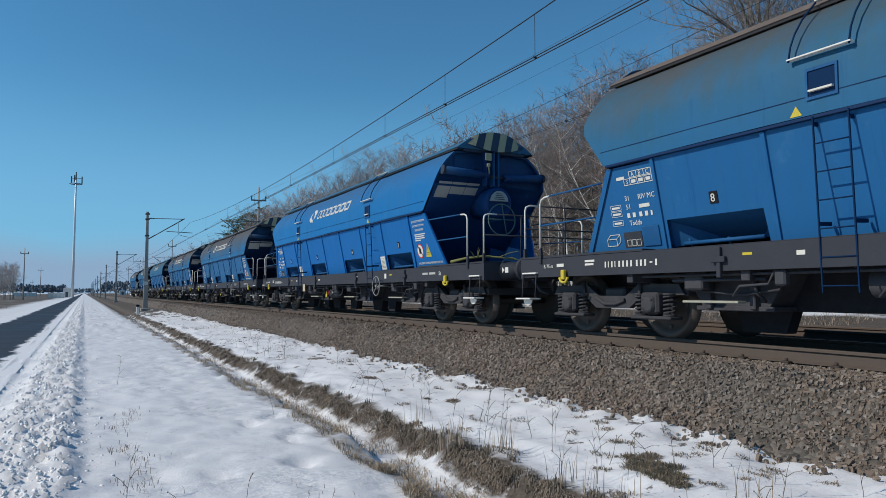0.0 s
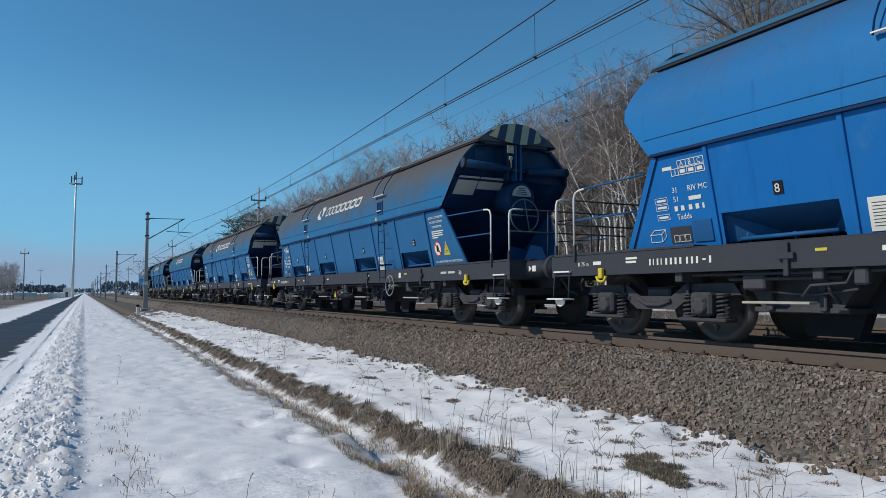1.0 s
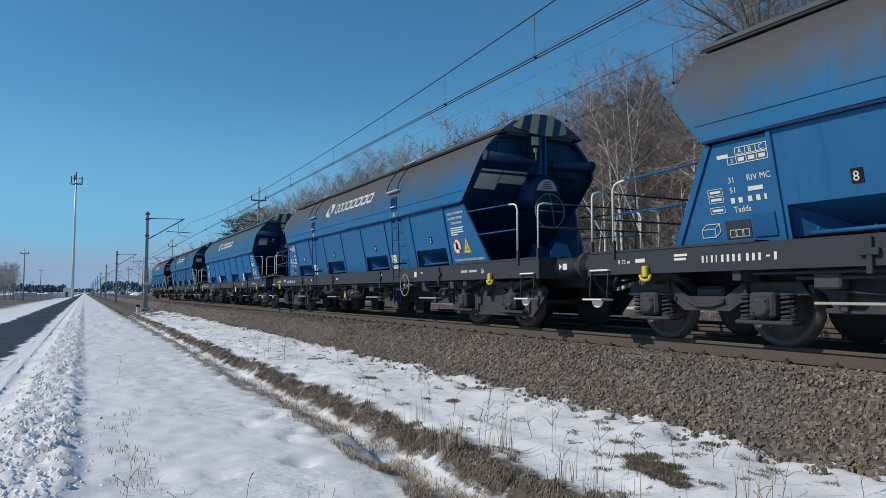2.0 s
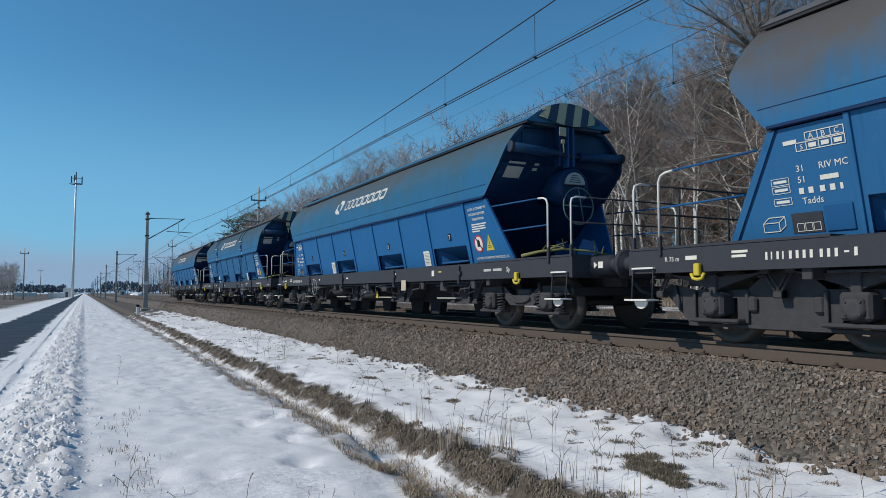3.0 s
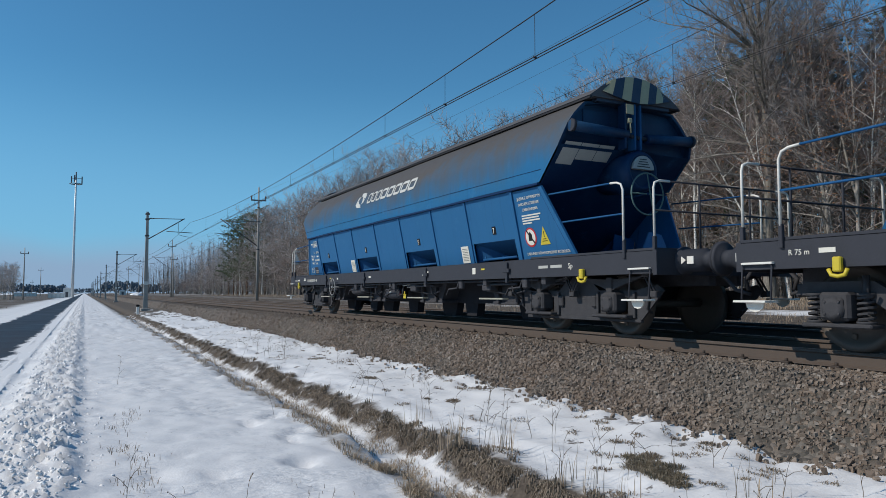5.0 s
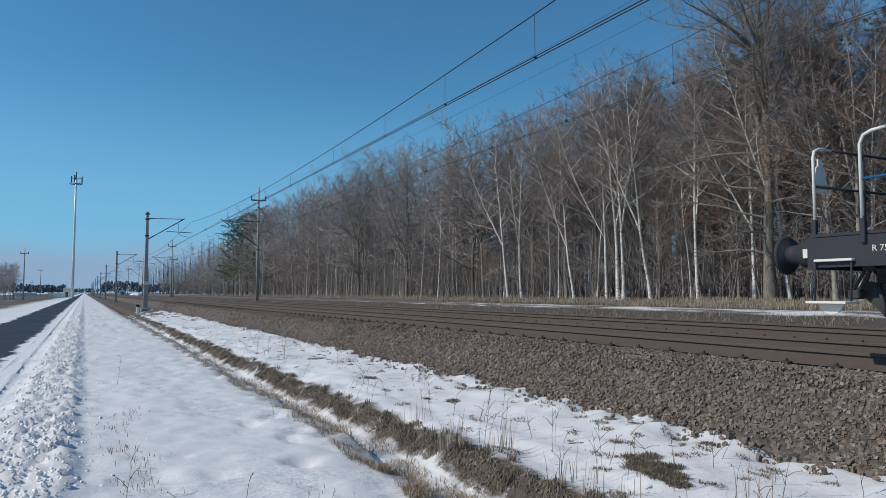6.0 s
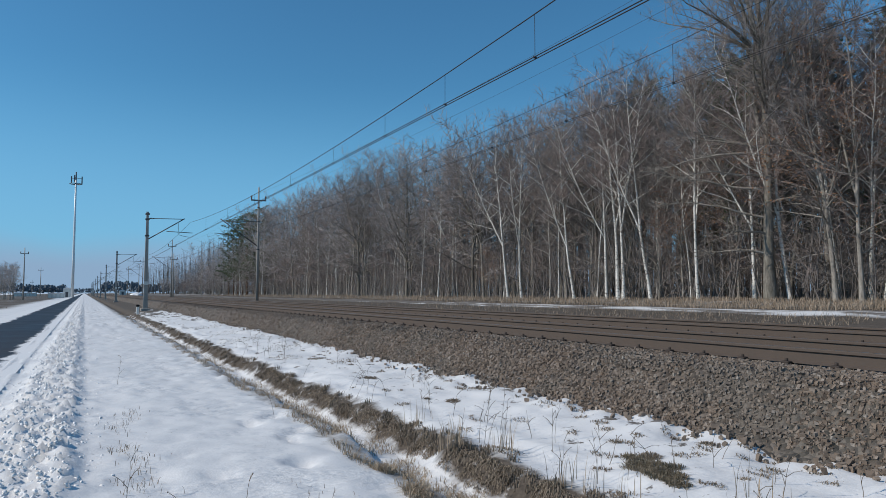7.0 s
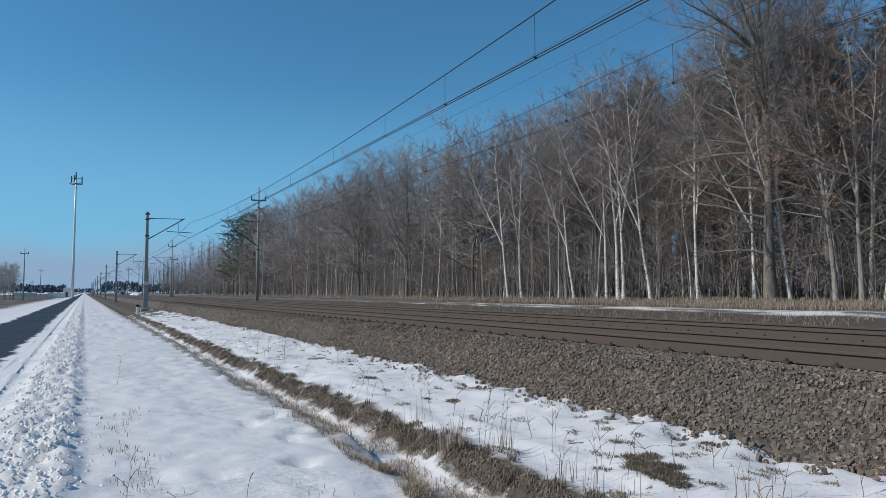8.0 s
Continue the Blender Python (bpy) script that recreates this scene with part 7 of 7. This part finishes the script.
def line_mast(y, x=15.3, base=-0.5, height=11.7):
    """A tall mast beyond the tracks: a bracket over the track below, a power line's crossarm above."""
    g = root("line_mast", pose(x, y, base), "tall concrete mast with a track bracket and power crossarm", "mast", "masts beyond the tracks")
    part("pole", bar([(0, 0, -0.3), (0, 0, height * 0.6), (0, 0, height * 0.62), (0, 0, height)], 0.155, 8, 0.07), M_CONC, g)
    part("crossarm", box(-0.75, 0.75, -0.05, 0.05, height - 1.38, height - 1.25, 0.01), M_STEEL, g)
    for d in (-0.70, 0.70):
        b = bmesh.new()
        lathe(b, ((0, 0.03), (0.08, 0.06), (0.16, 0.06), (0.24, 0.09), (0.34, 0.07), (0.40, 0.03)), (d, 0, height - 1.25), 2, 10)
        part("insulator", b, M_CERAMIC, g)
    for z in (5.4, 8.2, 9.6):
        part("clamp_band", bar([(0, 0, z), (0, 0, z + 0.12)], 0.19 - 0.006 * z, 8), M_STEEL, g)
    part("strut", bar([(-0.12, 0, 5.85), (-3.65, 0, 8.35)], 0.05, 6), M_STEEL, g)
    part("tie_rod", bar([(-0.12, 0, 8.25), (-3.2, 0, 8.08)], 0.03, 6), M_STEEL, g)
    part("registration_arm", bar([(-2.9, 0, 6.85), (-4.2, 0, 6.95)], 0.03, 6), M_STEEL, g)
    part("steady_arm", bar([(-3.0, 0, 6.86), (-3.2, 0, 6.5), (-3.5, 0, 6.0)], 0.018, 5), M_STEEL, g)
    part("drop_bracket", bar([(-2.9, 0, 7.85), (-2.9, 0, 6.85)], 0.015, 5), M_STEEL, g)
    return g


for k in range(4):
    line_mast(70.5 + 77.5 * k)


def wire(name, x, z, sag, y0=-60.0, y1=560.0, radius=0.011, label="", group="overhead wires"):
    bm = bmesh.new()
    pts = []
    y = y0
    while y <= y1 + 0.01:
        span0 = math.floor((y - 2.0) / 62.0) * 62.0 + 2.0
        u = (y - span0) / 62.0
        pts.append((x, y, z - sag * 4 * u * (1 - u)))
        y += 4.0 if y < 124 else 20.0
    tube(bm, pts, radius, 5)
    return tagged(mesh_object(name, bm, M_WIRE), label, "overhead wire", group)


for tx, gauge in zip(TRACKS, (0.012, 0.0065)):
    wire("contact_wire", tx - 0.03, 5.42, 0.03, radius=gauge, label="dark copper contact wire over the track")
    wire("contact_wire", tx + 0.03, 5.40, 0.03, radius=gauge, label="dark copper contact wire over the track")
    wire("carrier_wire", tx, 6.75, 0.85, radius=gauge * 1.1, label="sagging carrier wire over the track")


def power_wire(x):
    bm = bmesh.new()
    for y0, y1 in ((-7.0, 70.5), (70.5, 148.0), (148.0, 225.5), (225.5, 303.0)):
        tube(bm, [(x, y0 + (y1 - y0) * k / 12, 10.3 - 0.95 * 4 * (k / 12) * (1 - k / 12)) for k in range(13)], 0.005, 4)
    return tagged(mesh_object("power_wire", bm, M_WIRE), "thin power line wire hung along the wood", "power line", "power line wires")


for x in (14.6, 16.0):
    power_wire(x)


def dropper(tx, y):
    u = ((y - 2.0) % 62.0) / 62.0
    top = 6.75 - 0.85 * 4 * u * (1 - u)
    bm = bar([(tx, y, 5.40), (tx, y, top)], 0.006, 4)
    bx(bm, tx - 0.04, tx + 0.04, y - 0.012, y + 0.012, 5.385, 5.425)
    return tagged(mesh_object("dropper", bm, M_WIRE), "thin dropper wire between carrier and contact wire", "overhead wire", "droppers")


for tx in TRACKS:
    for y in (11.6, 15.6, 19.6, 24.6, 30.6, 38.0, 46.0, 55.0):
        dropper(tx, y)


def power_pole(x, y, height, base, arm_w=0.85):
    g = root("power_pole", pose(x, y, base), "tall concrete power pole with a short crossarm", "utility pole", "power poles")
    part("pole", bar([(0, 0, -0.3), (0, 0, height * 0.62), (0, 0, height)], 0.17, 8, 0.08), M_CONC, g)
    part("crossarm", box(-arm_w, arm_w, -0.06, 0.06, height - 1.45, height - 1.30, 0.01), M_STEEL, g)
    for d in (-arm_w + 0.06, arm_w - 0.06):
        b = bmesh.new()
        lathe(b, ((0, 0.03), (0.08, 0.07), (0.16, 0.07), (0.24, 0.11), (0.36, 0.08), (0.42, 0.03)), (d, 0, height - 1.30), 2, 10)
        part("insulator", b, M_CERAMIC, g)
    return g


power_pole(18.6, 176.0, 10.4, -0.45)
power_pole(19.0, 300.0, 12.6, -0.4)
power_pole(-12.5, 188.0, 12.2, -1.1)
power_pole(-16.0, 330.0, 12.2, -1.1)
power_pole(-27.0, 470.0, 9.0, -1.0)


def radio_tower(x, y, height):
    g = root("radio_tower", pose(x, y, -1.0), "tall slender grey tubular radio mast with antennas", "tower")
    part("shaft", bar([(0, 0, 0), (0, 0, height * 0.33), (0, 0, height * 0.66), (0, 0, height)], 0.50, 14, 0.27), M_TOWER, g)
    part("spike", bar([(0, 0, height), (0, 0, height + 3.0)], 0.22, 6), M_STEEL, g)
    ring = bmesh.new()
    tube(ring, [(2.0 * math.cos(a * math.pi / 9), 2.0 * math.sin(a * math.pi / 9), height - 1.3) for a in range(19)], 0.12, 5)
    for k in range(3):
        a = 0.3 + k * 2 * math.pi / 3
        tube(ring, [(0, 0, height - 1.3), (2.0 * math.cos(a), 2.0 * math.sin(a), height - 1.3)], 0.10, 5)
        tube(ring, [(0, 0, height + 0.8), (2.0 * math.cos(a), 2.0 * math.sin(a), height + 0.8)], 0.08, 5)
    part("head_frame", ring, M_STEEL, g)
    for k in range(3):
        a = 0.3 + k * 2 * math.pi / 3
        part("antenna", box(2.0 * math.cos(a) - 0.2, 2.0 * math.cos(a) + 0.2, 2.0 * math.sin(a) - 0.15, 2.0 * math.sin(a) + 0.15, height - 1.0, height + 1.6, 0.05), M_STEEL, g)
    return g


M_TOWER = plain("galvanised_tower_steel", (0.72, 0.73, 0.72), 0.5, 0.3, 0.1, 0.4)
radio_tower(-3.74, 282.0, 42.0)


def small_building(x, y, w, d, h, label):
    g = root("equipment_hut", pose(x, y, -0.95), label, "hut", "huts by the line")
    part("wall", box(-w / 2, w / 2, -d / 2, d / 2, 0, h, 0.02), M_WHITE, g)
    part("roof", prism(bmesh.new(), ((-w / 2 - 0.2, h), (w / 2 + 0.2, h), (0, h + 0.5)), 1, -d / 2 - 0.2, d / 2 + 0.2), M_LUMP, g)
    part("door", box(-0.45, 0.45, -d / 2 - 0.03, -d / 2, 0, 2.0, 0.01), M_STEEL, g)
    return g


small_building(-5.6, 290.0, 2.4, 2.4, 3.2, "small white equipment hut beside the radio mast")
small_building(15.5, 350.0, 2.8, 2.6, 2.6, "small white relay hut beside the track")


def heap(x, y, w, d, h, label, seed):
    r = random.Random(seed)
    bm = bmesh.new()
    bmesh.ops.create_icosphere(bm, subdivisions=3, radius=1.0)
    for v in bm.verts:
        n = 1 + 0.25 * noise.noise(v.co * 1.7 + Vector((seed, 0, 0)))
        v.co = Vector((v.co.x * w * n, v.co.y * d * n, max(-0.2, v.co.z) * h * n))
    for f in bm.faces:
        f.smooth = True
    o = mesh_object("snow_drift", bm, M_LUMP)
    o.location = (x, y, ground_z(x, y) if not 5 < x < 15 else -0.7)
    return tagged(o, label, "snow drift", "roadside snow drifts")


heap(15.4, 250.0, 2.3, 3.0, 1.2, "ploughed heap of snow beside the tracks", 1)


def low_wall(x, y, w, h, n):
    """A pale roadside barrier in panels between posts, snow lying on top."""
    g = root("roadside_barrier", pose(x, y, -1.0), "pale concrete roadside barrier with snow on top", "barrier", "roadside barriers")
    for k in range(n):
        a, b = -w / 2 + w * k / n, -w / 2 + w * (k + 1) / n
        part("panel", box(a + 0.06, b - 0.06, -0.10, 0.10, 0.0, h, 0.02), M_WHITE, g)
        part("snow_cap", box(a + 0.02, b - 0.02, -0.2, 0.2, h, h + 0.22, 0.08), M_LUMP, g)
    for k in range(n + 1):
        part("post", box(-w / 2 + w * k / n - 0.06, -w / 2 + w * k / n + 0.06, -0.14, 0.14, 0.0, h + 0.05, 0.01), M_CONC, g)
    return g


low_wall(-7.8, 250.0, 4.4, 1.5, 4)
low_wall(-25.6, 400.0, 9.6, 1.6, 6)


def marker(x, y):
    g = root("marker_post", pose(x, y, ground_z(x, y)), "short white kilometre post with a dark cap", "marker post")
    part("post", box(-0.10, 0.10, -0.10, 0.10, -0.2, 0.55, 0.02), M_WHITE, g)
    part("cap", box(-0.12, 0.12, -0.12, 0.12, 0.55, 0.72, 0.03), M_BLACK, g)
    return g


marker(3.65, 58.0)


# ---------------------------------------------------------------- branches lying on two wagons
def fallen_branch(wagon_index, seed):
    r = random.Random(seed)
    g = root("fallen_branch", pose(TRACKS[0] - 0.9, FIRST + PITCH * wagon_index - 8.0, 1.24), "lichen-covered broken branch lying on the wagon's platform", "branch", "branches on the wagons")
    bm = bmesh.new()
    p = [Vector((-0.30, 0.55, 0.03)), Vector((-0.08, 0.30, 0.10)), Vector((0.2, 0.0, 0.14)), Vector((0.5, -0.25, 0.10)), Vector((0.85, -0.45, 0.03))]
    tube(bm, p, 0.034, 6, True, 0.012)
    part("stem", bm, M_LICHEN, g)
    for k in range(7):
        q = p[1 + k % 3].lerp(p[2 + k % 3], r.random())
        e = q + Vector((r.uniform(-0.25, 0.3), r.uniform(-0.35, 0.3), r.uniform(0.05, 0.2)))
        part("side_twig", bar([q, q.lerp(e, 0.5) + Vector((0, 0, 0.02)), e], 0.014, 5, 0.004), M_LICHEN, g)
    return g


LOADS = [(fallen_branch(1, 5), 1), (fallen_branch(4, 8), 4), (fallen_branch(5, 12), 5)]


motions()
